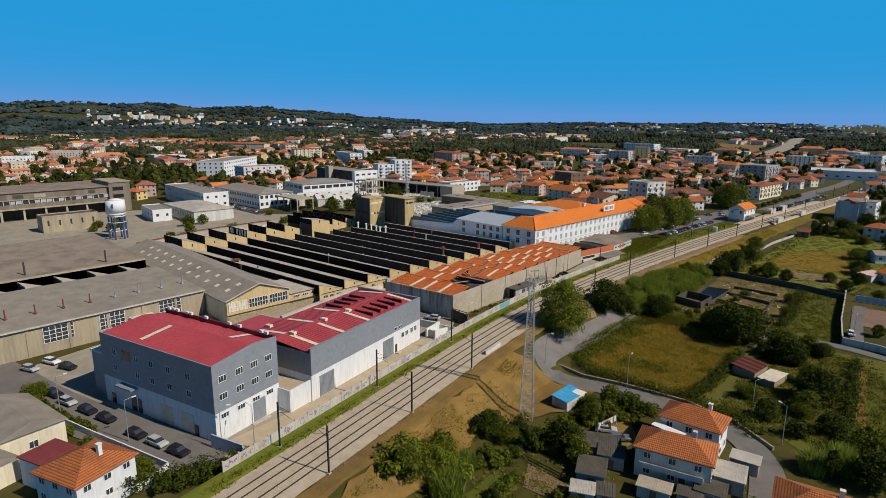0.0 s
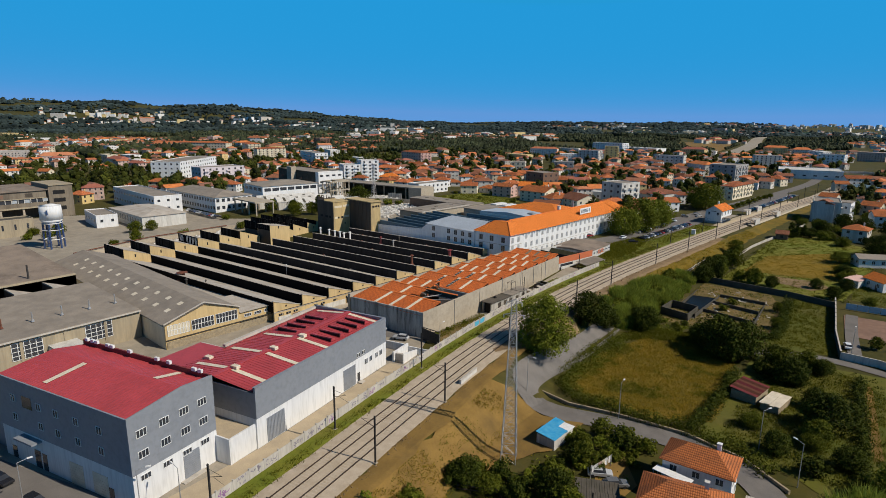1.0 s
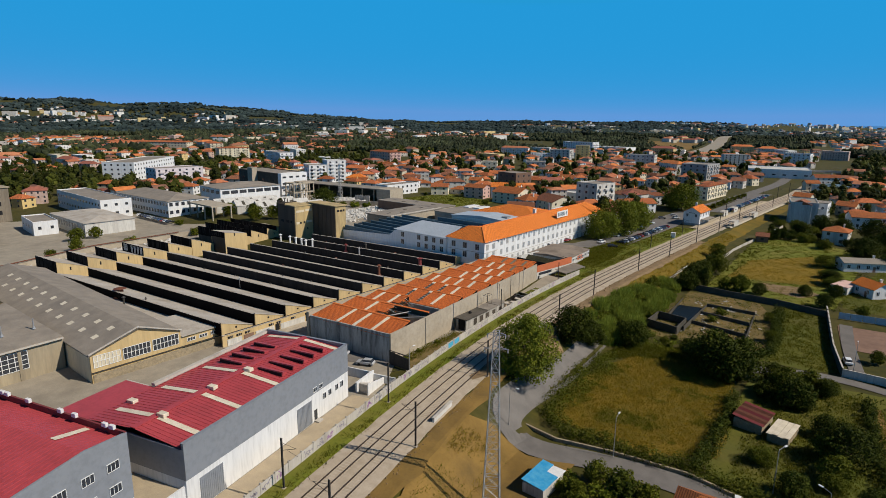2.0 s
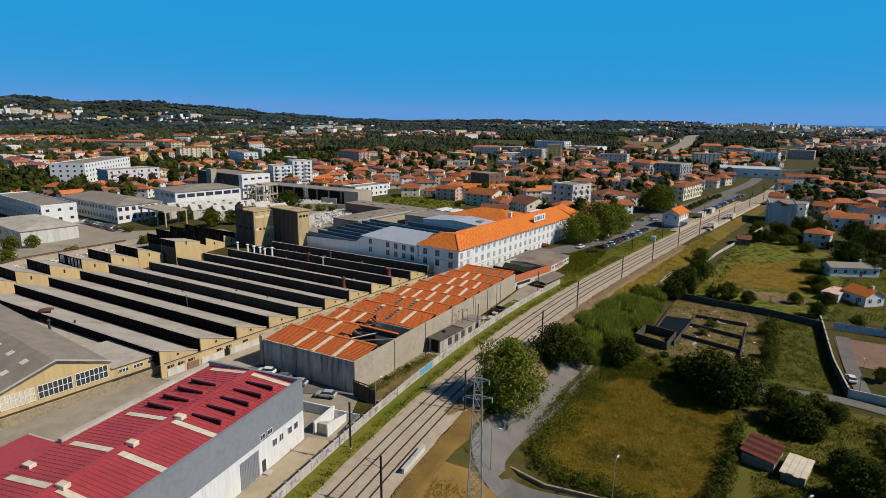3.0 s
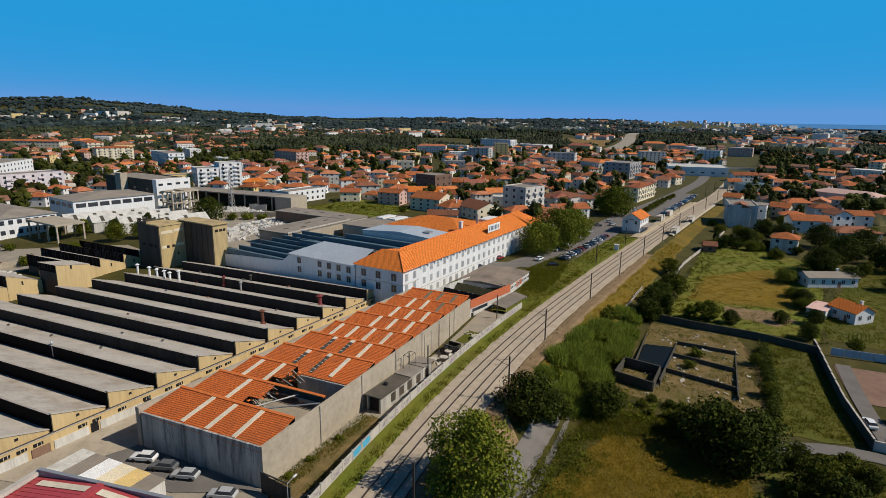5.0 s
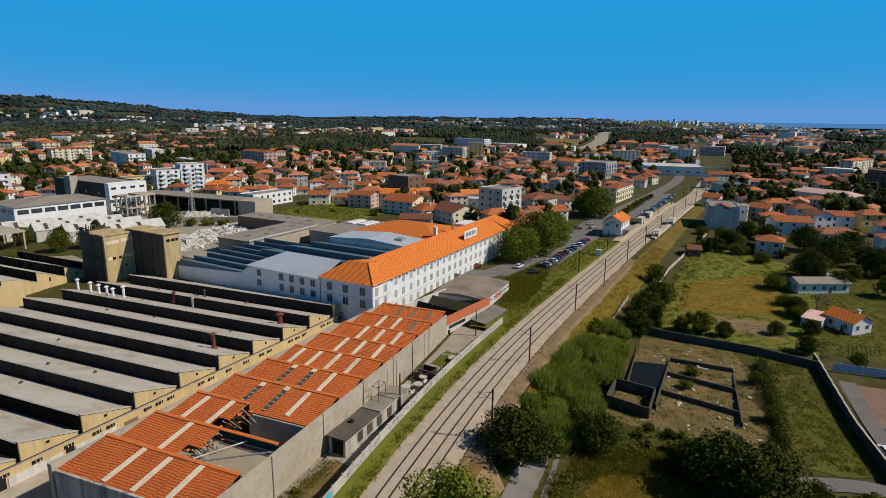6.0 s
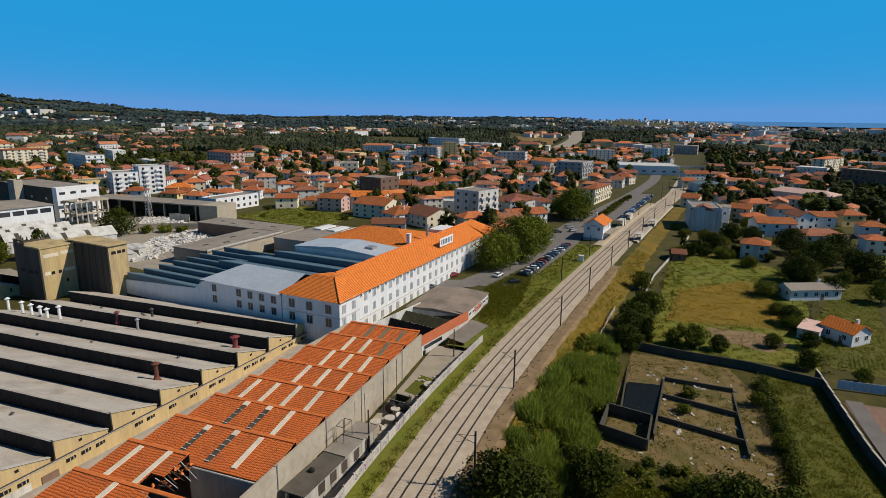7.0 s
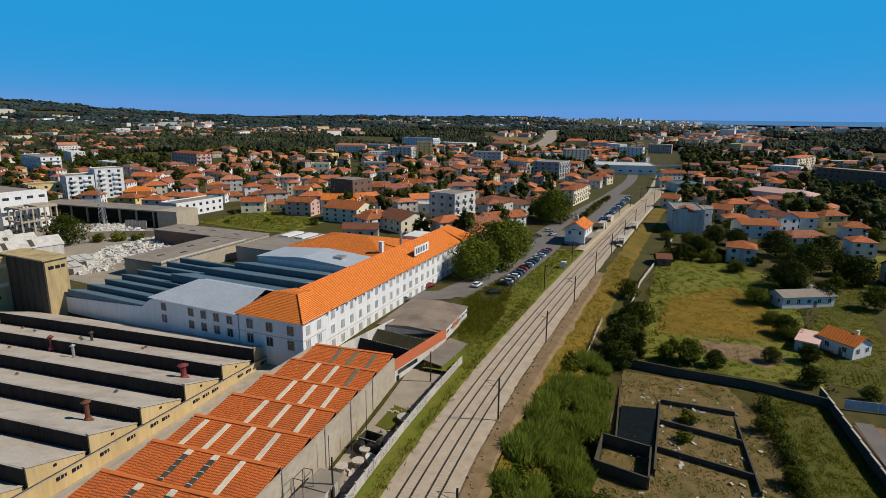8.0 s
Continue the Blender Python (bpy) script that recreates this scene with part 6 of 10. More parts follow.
def tree(seed, h, w, material, blobs=14, n=170, size=0.55, trunk=0.3, low=0.28, label="broad leafy tree", name="tree", category="tree", sway=0.0):
    """A tapered trunk with limbs and a crown of leaf clumps with gaps. Built at the origin."""
    rng = np.random.default_rng(seed)
    t = thing(name, 0, 0, 0, 0, label, category)
    b = bmesh.new()
    top = Vector((rng.uniform(-0.4, 0.4), rng.uniform(-0.4, 0.4), h * 0.6))
    mid = Vector((0.1, 0.05, h * 0.3))
    tube(b, (0, 0, -0.4), mid, trunk, trunk * 0.7, 8)
    tube(b, mid, top, trunk * 0.7, trunk * 0.3, 8)
    BL = []
    for i in range(blobs):
        u = (i + rng.uniform(0, 0.8)) / blobs
        z = h * (low + (0.95 - low) * u)
        prof = math.sin(math.pi * (0.16 + 0.76 * u)) ** 0.7
        ang = i * 2.399 + rng.uniform(-0.6, 0.6)
        rr = w * 0.5 * prof * rng.uniform(0.45, 0.92)
        if u > 0.92:
            rr *= 0.4
        c = (rr * math.cos(ang), rr * math.sin(ang), z)
        s = w * rng.uniform(0.10, 0.19) * (0.75 + 0.45 * prof)
        BL.append((c, (s, s * rng.uniform(0.8, 1.2), s * rng.uniform(0.6, 0.9))))
        if i % 3 == 0 and u < 0.85:
            tube(b, mid.lerp(top, min(0.9, u)), Vector(c), trunk * 0.28, trunk * 0.08, 6)
    for k in range(5):
        BL.append(((rng.uniform(-0.12, 0.12) * w, rng.uniform(-0.12, 0.12) * w, h * (low + 0.12 + 0.13 * k)), (w * 0.24, w * 0.24, h * 0.13)))
    part("trunk", b, "bark", t)
    V, F = cards(rng, BL, n, size)
    mesh_part("crown", V, F, material, t)
    return t


def shrub(seed, h, w, material, blobs=7, n=150, size=0.4, label="dense green leafy garden shrub", name="shrub"):
    rng = np.random.default_rng(seed)
    t = thing(name, 0, 0, 0, 0, label, "shrub")
    b = bmesh.new()
    BL = []
    for i in range(blobs):
        ang = i * 2.399
        rr = w * 0.5 * rng.uniform(0.1, 0.8)
        s = w * rng.uniform(0.12, 0.24)
        z = max(s * 0.5, h * rng.uniform(0.3, 0.72))
        BL.append(((rr * math.cos(ang), rr * math.sin(ang), z), (s, s, min(s, h * 0.45))))
        tube(b, (0.1 * math.cos(ang), 0.1 * math.sin(ang), -0.3), (rr * math.cos(ang) * 0.8, rr * math.sin(ang) * 0.8, z), 0.06, 0.03, 5)
    part("stem", b, "bark", t)
    V, F = cards(rng, BL, n, size)
    mesh_part("foliage", V, F, material, t)
    return t


def reeds(seed, h, w, material="reed", n=900):
    """A stand of reeds: tall bent blades."""
    rng = np.random.default_rng(seed)
    t = thing("reed_stand", 0, 0, 0, 0, "tall pale green reeds on the bank", "reeds")
    V, F = [], []
    for i in range(n):
        r, a = w * 0.5 * math.sqrt(rng.uniform()), rng.uniform(0, 6.283)
        x, y = r * math.cos(a), r * math.sin(a)
        hh = h * rng.uniform(0.5, 1.05) * (1 - 0.35 * (2 * r / w) ** 2)
        dx, dy = rng.normal(scale=0.22, size=2) * hh
        wd = rng.uniform(0.05, 0.12)
        pa = rng.uniform(0, 3.14)
        ex, ey = wd * math.cos(pa), wd * math.sin(pa)
        o = len(V)
        V += [(x - ex * 0.4, y - ey * 0.4, 0), (x + ex * 0.4, y + ey * 0.4, 0), (x + dx * 0.35 + ex, y + dy * 0.35 + ey, hh * 0.62), (x + dx * 0.35 - ex, y + dy * 0.35 - ey, hh * 0.62), (x + dx, y + dy, hh)]
        F += [(o, o + 1, o + 2, o + 3), (o + 3, o + 2, o + 4)]
    mesh_part("reed_foliage", V, F, material, t)
    return t


PLANT = {}
PLANT["plane"] = tree(1, 15.0, 14.0, "leaf_bright", 74, 200, 0.46, 0.42, 0.12, "tall broad tree with bright green leaves")
PLANT["dark1"] = tree(2, 10.5, 12.5, "leaf_dark", 46, 100, 0.6, 0.35, 0.16, "dense rounded dark green tree")
PLANT["dark2"] = tree(3, 9.0, 11.0, "leaf_dark", 42, 90, 0.6, 0.3, 0.15, "dense rounded dark green tree")
PLANT["mid1"] = tree(4, 8.0, 8.5, "leaf", 34, 80, 0.55, 0.25, 0.2, "rounded green garden tree")
PLANT["mid2"] = tree(5, 6.0, 6.5, "leaf", 30, 70, 0.5, 0.2, 0.18, "small green orchard tree")
PLANT["pop"] = tree(6, 13.0, 6.0, "leaf_dark", 34, 70, 0.6, 0.25, 0.15, "tall narrow dark tree")
PLANT["town1"] = tree(7, 11.0, 11.0, "leaf_dark", 26, 36, 1.0, 0.3, 0.2, "dark green leafy street tree")
PLANT["town2"] = tree(8, 8.5, 8.0, "leaf", 24, 32, 0.9, 0.25, 0.2, "rounded green street tree")
PLANT["town3"] = tree(9, 14.0, 9.5, "leaf_dark", 26, 36, 1.1, 0.3, 0.2, "tall dark green town tree")
PLANT["big_street"] = tree(10, 17.0, 22.0, "leaf_bright", 70, 100, 0.85, 0.5, 0.12, "very broad plane tree over the car park")
PLANT["willow"] = tree(21, 10.0, 10.5, "leaf_bright", 44, 100, 0.5, 0.25, 0.1, "pale green bushy tree beside the railway")
PLANT["shrub"] = shrub(11, 2.6, 4.2, "leaf", 15, 70, 0.4)
PLANT["shrub_dark"] = shrub(12, 3.0, 4.6, "leaf_dark", 16, 70, 0.42)
PLANT["shrub_big"] = shrub(13, 6.5, 10.5, "leaf", 38, 110, 0.5, "large spreading green bush")
PLANT["shrub_bright"] = shrub(14, 2.2, 3.6, "leaf_bright", 14, 60, 0.38)
PLANT["reeds"] = reeds(15, 4.6, 5.0)
PLANT["reeds2"] = reeds(16, 3.4, 4.0)
PLANT["bush_low"] = shrub(17, 1.3, 2.8, "leaf", 11, 50, 0.32)
PLANTED = set()


def plant(kind, x, y, s=1.0, rz=None, group="", z=None):
    src = PLANT[kind]
    m = pose(x, y, gz(x, y) if z is None else z, 0, 0, (x * 37 + y * 91) % 360 if rz is None else rz)
    if kind not in PLANTED:
        PLANTED.add(kind)
        src.matrix_basis = m @ Matrix.Diagonal((s, s, s, 1))
        return src
    src_scale = src.scale.copy()
    src.scale = (s, s, s)
    o = copy_thing(src, m)
    src.scale = src_scale
    return o


def tufts(name, pts, h, material, label, n=5, seed=3):
    """Many small grass tufts as one object."""
    rng = np.random.default_rng(seed)
    V, F = [], []
    for x, y in pts:
        z = gz(x, y) + 0.05
        for _ in range(n):
            a, r = rng.uniform(0, 6.28), rng.uniform(0, 1.1)
            px, py = x + r * math.cos(a), y + r * math.sin(a)
            hh = h * rng.uniform(0.5, 1.2)
            b = rng.uniform(0, 3.14)
            ex, ey = 0.07 * math.cos(b), 0.07 * math.sin(b)
            dx, dy = rng.normal(scale=0.75 * h, size=2)
            o = len(V)
            V += [(px - ex, py - ey, z), (px + ex, py + ey, z), (px + dx, py + dy, z + hh)]
            F.append((o, o + 1, o + 2))
    me = bpy.data.meshes.new(name)
    me.from_pydata(V, [], F)
    me.materials.append(M[material])
    return tagged(new(name, me), label, "grass", "", "stuff")


def inside(x, y, pg):
    c = False
    for i in range(len(pg)):
        (x0, y0), (x1, y1) = pg[i - 1], pg[i]
        if (y0 > y) != (y1 > y) and x < (x1 - x0) * (y - y0) / (y1 - y0) + x0:
            c = not c
    return c


def fill(pg, n, seed):
    r = random.Random(seed)
    xs, ys = [p[0] for p in pg], [p[1] for p in pg]
    out = []
    for _ in range(n * 30):
        if len(out) >= n:
            break
        x, y = r.uniform(min(xs), max(xs)), r.uniform(min(ys), max(ys))
        if inside(x, y, pg):
            out.append((x, y))
    return out


def scrub(name, pts, h, w, material, label, n=16, seed=3, size=0.42):
    """Low undergrowth over a stretch of ground as one object."""
    rng = np.random.default_rng(seed)
    V, F = [], []
    for x, y in pts:
        k = rng.uniform(0.5, 1.3)
        v, f = cards(rng, [((x, y, gz(x, y) + 0.3 * h * k), (w * k * 0.5, w * k * 0.5, h * k * 0.55))], n, size)
        o = len(V)
        V += v
        F += [tuple(i + o for i in q) for q in f]
    me = bpy.data.meshes.new(name)
    me.from_pydata(V, [], F)
    me.materials.append(M[material])
    return tagged(new(name, me), label, "undergrowth", "", "stuff")
tufts("shed_weeds", [(x + 0.9 * noise.noise(Vector((x, y * 0.3, 2))), y) for x, y in fill([(-98.2, 118.5), (-95.6, 118.5), (-95.6, 144), (-98.0, 144)], 420, 95)] + fill([(-93.4, 119), (-92.3, 119), (-90.9, 143), (-92.0, 143)], 160, 96), 0.45, "tuft", "green weeds at the foot of the shed wall", 9, 97)
# ---- houses and cars ----
def house(x, y, rz, w, d, h, rise, wall="white", roof="tile_town", hip=True, storeys=2, label="two-storey house with an orange tiled roof", z=None, fine=False, chimney=True, name="house", group="houses", every=3.0):
    a = thing(name, x, y, gz(x, y) if z is None else z, rz, label, "house", group)
    b = bmesh.new()
    box(b, -w / 2, w / 2, -d / 2, d / 2, -3.0, h)
    if not hip:
        prism(b, [(-d / 2, h), (d / 2, h), (0, h + rise * (d / (d + 1.0)))], "x", -w / 2, w / 2)
    part("wall", b, wall, a)
    part("roof", roof_mesh(w, d, h + 0.05, rise, hip), roof, a)
    if chimney:
        part("chimney", boxes((w * 0.2, w * 0.2 + 0.6, 0.6, 1.2, h, h + rise + 0.7), (w * 0.2 - 0.08, w * 0.2 + 0.68, 0.52, 1.28, h + rise + 0.7, h + rise + 0.85)), wall, a)
    fl = h / storeys
    for s in range(storeys):
        z0 = s * fl + fl * 0.36
        for face, ln, off in (("-y", w, d / 2), ("+x", d, w / 2)) + ((("+y", w, d / 2), ("-x", d, w / 2)) if fine else ()):
            n = max(1, int(ln / every))
            for k in range(n):
                u = -ln / 2 + ln * (k + 0.5) / n
                pos = {"-y": (u, -off), "+y": (u, off), "+x": (off, u), "-x": (-off, u)}[face]
                if fine:
                    window(a, pos[0], pos[1], z0, 1.2, fl * 0.42, face, 2)
                else:
                    key = ("plain", round(fl, 1))
                    if key not in WIN:
                        o = part("window", boxes((-0.62, 0.62, -0.05, 0.02, 0, fl * 0.44)), "glass", a)
                        WIN[key] = o.data
                    else:
                        o = link("window", WIN[key], a)
                    o.matrix_basis = pose(pos[0], pos[1], z0, 0, 0, {"-y": 0, "+x": 90, "+y": 180, "-x": -90}[face])
    if fine:
        part("door", boxes((w * 0.1, w * 0.1 + 1.0, -d / 2 - 0.05, -d / 2, 0, 2.1)), "brownbrick", a)
    return a


def car(paint):
    c = thing("car", 0, 0, 0, 0, {"car_white": "small white car parked outdoors", "car_silver": "small silver hatchback parked outdoors", "car_black": "black saloon car parked outdoors", "car_blue": "dark blue car parked outdoors", "car_red": "dark red car parked outdoors", "car_grey": "small grey hatchback parked outdoors"}[paint], "car", "parked cars")
    b = bmesh.new()
    prof = [(-2.1, 0.35), (2.1, 0.35), (2.15, 0.7), (1.95, 0.86), (1.0, 0.97), (-1.95, 1.0), (-2.15, 0.8)]
    prism(b, prof, "y", -0.86, 0.86)
    bmesh.ops.bevel(b, geom=b.edges[:], offset=0.07, segments=1, affect="EDGES")
    part("body", b, paint, c)
    b = bmesh.new()
    lo, hi = [(-1.9, 0.98), (1.0, 0.96)], [(-1.5, 1.42), (0.35, 1.42)]
    v = [(lo[0][0], -0.78, lo[0][1]), (lo[1][0], -0.78, lo[1][1]), (lo[1][0], 0.78, lo[1][1]), (lo[0][0], 0.78, lo[0][1]), (hi[0][0], -0.62, 1.42), (hi[1][0], -0.62, 1.42), (hi[1][0], 0.62, 1.42), (hi[0][0], 0.62, 1.42)]
    vs = [b.verts.new(p) for p in v]
    for f in ((0, 1, 5, 4), (1, 2, 6, 5), (2, 3, 7, 6), (3, 0, 4, 7)):
        b.faces.new([vs[i] for i in f])
    part("glazing", b, "glass", c)
    part("roof_panel", boxes((-1.5, 0.35, -0.63, 0.63, 1.42, 1.47)), paint, c)
    for x in (-1.32, 1.32):
        for y in (-0.8, 0.8):
            b = bmesh.new()
            tube(b, (x, y - 0.1, 0.32), (x, y + 0.1, 0.32), 0.32, n=12)
            part("wheel", b, "tyre", c)
    return c


CAR = {k: car(k) for k in ("car_white", "car_silver", "car_black", "car_blue", "car_red", "car_grey")}
PARKED = set()


def park(kind, x, y, rz, z=None):
    kind = "car_" + kind
    m = pose(x, y, gz(x, y) + 0.18 if z is None else z, 0, 0, rz)
    if kind not in PARKED:
        PARKED.add(kind)
        CAR[kind].matrix_basis = m
        return CAR[kind]
    return copy_thing(CAR[kind], m)


def street_lamp(x, y, rz=0, h=8.0):
    a = thing("street_lamp", x, y, gz(x, y), rz, "grey street lamp on a tall pole", "street lamp", "street lamps")
    b = bmesh.new()
    tube(b, (0, 0, -0.3), (0, 0, h), 0.09, 0.05, 8)
    part("pole", b, "steel", a)
    b = bmesh.new()
    tube(b, (0, 0, h), (1.3, 0, h + 0.25), 0.04, n=6)
    part("arm", b, "steel", a)
    part("lamp_head", boxes((1.2, 1.9, -0.12, 0.12, h + 0.18, h + 0.32)), "frame", a)
    return a


# ---- gardens east of the railway ----
drape("dry_field", [(-57, 40), (-62.5, 62), (-66, 86), (-70.0, 104), (-66, 108.6), (-58, 107.6), (-50, 110.0), (-50.5, 97), (-56, 86), (-57.5, 78), (-56, 66), (-54, 50)], "drysoil", 0.3, 2.5, 1.2, label="dry ochre field beside the railway bank", category="field")
MEADOW = [(-62.5, 124.5), (-62, 146), (-57, 165), (-45, 169), (-33, 164), (-30, 141), (-30, 127), (-40, 121.5), (-53, 122)]
drape("dry_meadow", MEADOW, "meadow", 0.12, 4, 1.0, label="dry yellow-brown meadow inside hedges", category="field")
drape("ruin_floor", [(-60, 184), (-57, 230), (-35, 229), (-29.5, 215), (-29, 184)], "ruin", 0.10, 4, 1.2, label="brown earth and weeds among garden walls", category="ground")
drape("golden_meadow", [(-50, 257), (-46, 287), (-25, 306), (-16.5, 282), (-17.5, 262), (-34, 259)], "golden", 0.14, 4, 1.5, label="golden dry meadow", category="field")
drape("green_field", [(-54, 236), (-49, 330), (-30, 345), (-6, 320), (-15, 235)], "verdant", 0.07, 4, 1.0, label="rough green field", category="field")
drape("earth_patch", [(-39, 255), (-25, 256), (-19, 249), (-25, 242), (-38, 247)], "earth", 0.15, 3, 0.8, label="bare dug earth patch", category="field")
drape("green_strip", [(-29, 182), (-28, 229), (-17.5, 226), (-13, 184), (-20, 181)], "field", 0.09, 4, 0.6, label="mown green strip beside the wall", category="field")
drape("garden_lawn", [(-31, 118), (-30, 172), (-2, 175), (20, 120), (0, 105), (-14, 116)], "field", 0.08, 4, 1.0, label="overgrown orchard grass", category="field")
drape("bank_earth", [(-75.5, 117), (-71.5, 131), (-69.6, 150), (-74.5, 156), (-78.0, 138), (-77.0, 118)], "earth", 0.16, 2.5, 0.8, label="bare brown earth slope below the track", category="ground")
ribbon("dry_bank", [(railx(y) + 11.4, y) for y in (170, 190, 210, 230, 250, 270, 290, 310, 330, 360, 390, 420, 450, 480)], 3.4, "meadow", 0.12, label="dry yellowish grass bank beside the railway", category="grass", edge=0.4)
ribbon("garden_road", [(-8, 70), (-11, 92), (-14.5, 104), (-22, 112), (-33, 114.8), (-46, 113.6), (-58, 111), (-65.5, 113.5), (-67.3, 122), (-66.5, 140), (-67, 160), (-69, 180)], 2.9, "asphalt", 0.18, label="narrow grey asphalt road curving between gardens", category="road", step=2.0)
ribbon("garden_lane", [(-34, 171.5), (-28, 175), (-20, 178.6), (-12, 179.6), (0, 177), (30, 168)], 1.9, "asphalt", 0.16, label="narrow lane beside the white wall", category="road")


def wall_line(name, pts, h, t, material, label, drop=1.5, coping=None, seg=4.0, ztop=None):
    """A low wall following the ground, built of straight bays."""
    w = thing(name, kind="structure", label=label, category="wall")
    for (x0, y0), (x1, y1) in zip(pts, pts[1:]):
        L = math.hypot(x1 - x0, y1 - y0)
        n = max(1, round(L / seg))
        for k in range(n):
            ax, ay = x0 + (x1 - x0) * k / n, y0 + (y1 - y0) * k / n
            bx, by = x0 + (x1 - x0) * (k + 1) / n, y0 + (y1 - y0) * (k + 1) / n
            z = min(gz(ax, ay), gz(bx, by)) if ztop is None else ztop - h
            b = boxes((0, L / n, -t / 2, t / 2, -drop, h))
            if coping:
                c = part("coping", boxes((0, L / n, -t / 2 - 0.06, t / 2 + 0.06, h, h + 0.12)), "concrete_light", w)
                c.matrix_basis = pose(ax, ay, z, 0, 0, math.degrees(math.atan2(y1 - y0, x1 - x0)))
            p = part("bay", b, material, w)
            p.matrix_basis = pose(ax, ay, z, 0, 0, math.degrees(math.atan2(y1 - y0, x1 - x0)))
    return w


wall_line("wall_garden_north", [(-59, 233), (-45, 231), (-30.4, 230), (-17.1, 226.5)], 2.1, 0.3, "dark_concrete", "dark old mossy garden wall")
wall_line("wall_white_plot", [(-17.3, 231.5), (-16.6, 224), (-14.6, 200), (-12.2, 182.5)], 2.2, 0.25, "dark_concrete", "grimy plot wall under a pale coping", coping=True)
wall_line("wall_plot_south", [(-12.2, 182.5), (-4, 182), (6, 178)], 1.9, 0.25, "white_old", "white rendered plot wall", coping=True)
wall_line("wall_roadside", [(-63.6, 117), (-56, 115.5), (-46, 117.4), (-33, 118.4), (-22, 115.8), (-14, 110)], 0.7, 0.4, "stone", "low rubble roadside wall")
for pts, h, lab in (([(-60.2, 190.2), (-51.6, 187.8), (-51.2, 197.5), (-59.6, 199.2), (-60.2, 190.2)], 2.4, "dark concrete tank walls"), ([(-49.3, 217.6), (-50.6, 192)], 1.5, "low concrete dividing wall"), ([(-49.4, 209.8), (-35.4, 206.8)], 1.2, "low concrete dividing wall"), ([(-50.2, 200.2), (-35, 196.6)], 1.2, "low concrete dividing wall"), ([(-35.3, 217.5), (-34.5, 192.0)], 1.2, "low concrete dividing wall"), ([(-49.2, 217.6), (-35.3, 217.2)], 1.1, "low concrete dividing wall"), ([(-57.4, 222), (-57.2, 199.5)], 1.3, "low concrete dividing wall")):
    wall_line("wall_ruin", pts, h, 0.32, "dark_concrete", lab, seg=20)
drape("pond_water", [(-57, 201), (-56.8, 213.6), (-50.0, 214.6), (-50.6, 201)], "water", 0.45, 6, label="still dark water in a garden tank", category="water")
drape("tennis_court", [(-14, 221), (-12.5, 203), (4, 203), (6, 222)], "brownbrick", 0.12, label="worn reddish hard court", category="court")
wl = thing("court_fence", -14, 227, gz(-14, 227), 3, "pale blue panel screen along the court", "fence")
for k in range(8):
    part("panel", boxes((k * 3.0, k * 3.0 + 2.9, -0.05, 0.05, 0.2, 2.2)), "paleblue", wl)
ribbon("plot_drive", [(-12, 222), (-11, 205), (-9, 186)], 1.6, "asphalt", 0.2, label="grey drive inside the plot wall", category="road")
park("white", -11.2, 192.5, 100)

# roadside hedge and trees
def hedge(pts, w, h, material, label, seed, n=80, size=0.36):
    """A thick uncut hedge along a line."""
    rng = np.random.default_rng(seed)
    BL = []
    for (x0, y0), (x1, y1) in zip(pts, pts[1:]):
        ln = math.hypot(x1 - x0, y1 - y0)
        for k in range(max(1, int(ln / 0.45))):
            u = (k + rng.uniform(0, 1)) * 0.45 / ln
            q = rng.uniform(-0.5, 0.5) * w * 0.7
            x, y = x0 + (x1 - x0) * u - (y1 - y0) / ln * q, y0 + (y1 - y0) * u + (x1 - x0) / ln * q
            r = w * rng.uniform(0.2, 0.36)
            hh = h * rng.uniform(0.55, 1.15)
            BL.append(((x, y, gz(x, y) + hh * 0.42), (r, r, hh * 0.55)))
    V, F = cards(rng, BL, n, size, up=0.5)
    me = bpy.data.meshes.new("hedge")
    me.from_pydata(V, [], F)
    me.materials.append(M[material])
    return tagged(new("hedge", me), label, "hedge")


hedge([(-62.0, 161), (-62.2, 150), (-62.0, 138), (-61.6, 128)], 7.5, 2.6, "leaf", "thick overgrown green hedge around the meadow", 51)
hedge([(-62.5, 127), (-60.5, 122.5), (-55.0, 119.8), (-48.0, 119.2), (-38.5, 120.2), (-30.5, 119.6), (-23.0, 117.6), (-17.5, 113.5)], 5.0, 2.5, "leaf", "thick overgrown green hedge along the road", 52)
hedge([(-31.8, 120.5), (-31.2, 136), (-31.0, 147), (-31.5, 155)], 3.4, 2.8, "leaf_dark", "dark narrow hedge beside the meadow", 53)
hedge([(-7.4, 168), (-6.4, 150), (-5.0, 134), (-4.6, 118)], 2.6, 2.8, "leaf_dark", "tall green hedge beside an earth path", 54)
hedge([(-27.6, 186), (-27.9, 200), (-28.6, 212), (-29.6, 224)], 3.2, 3.0, "leaf_dark", "tall bushy hedge between the ruin and the mown strip", 55)
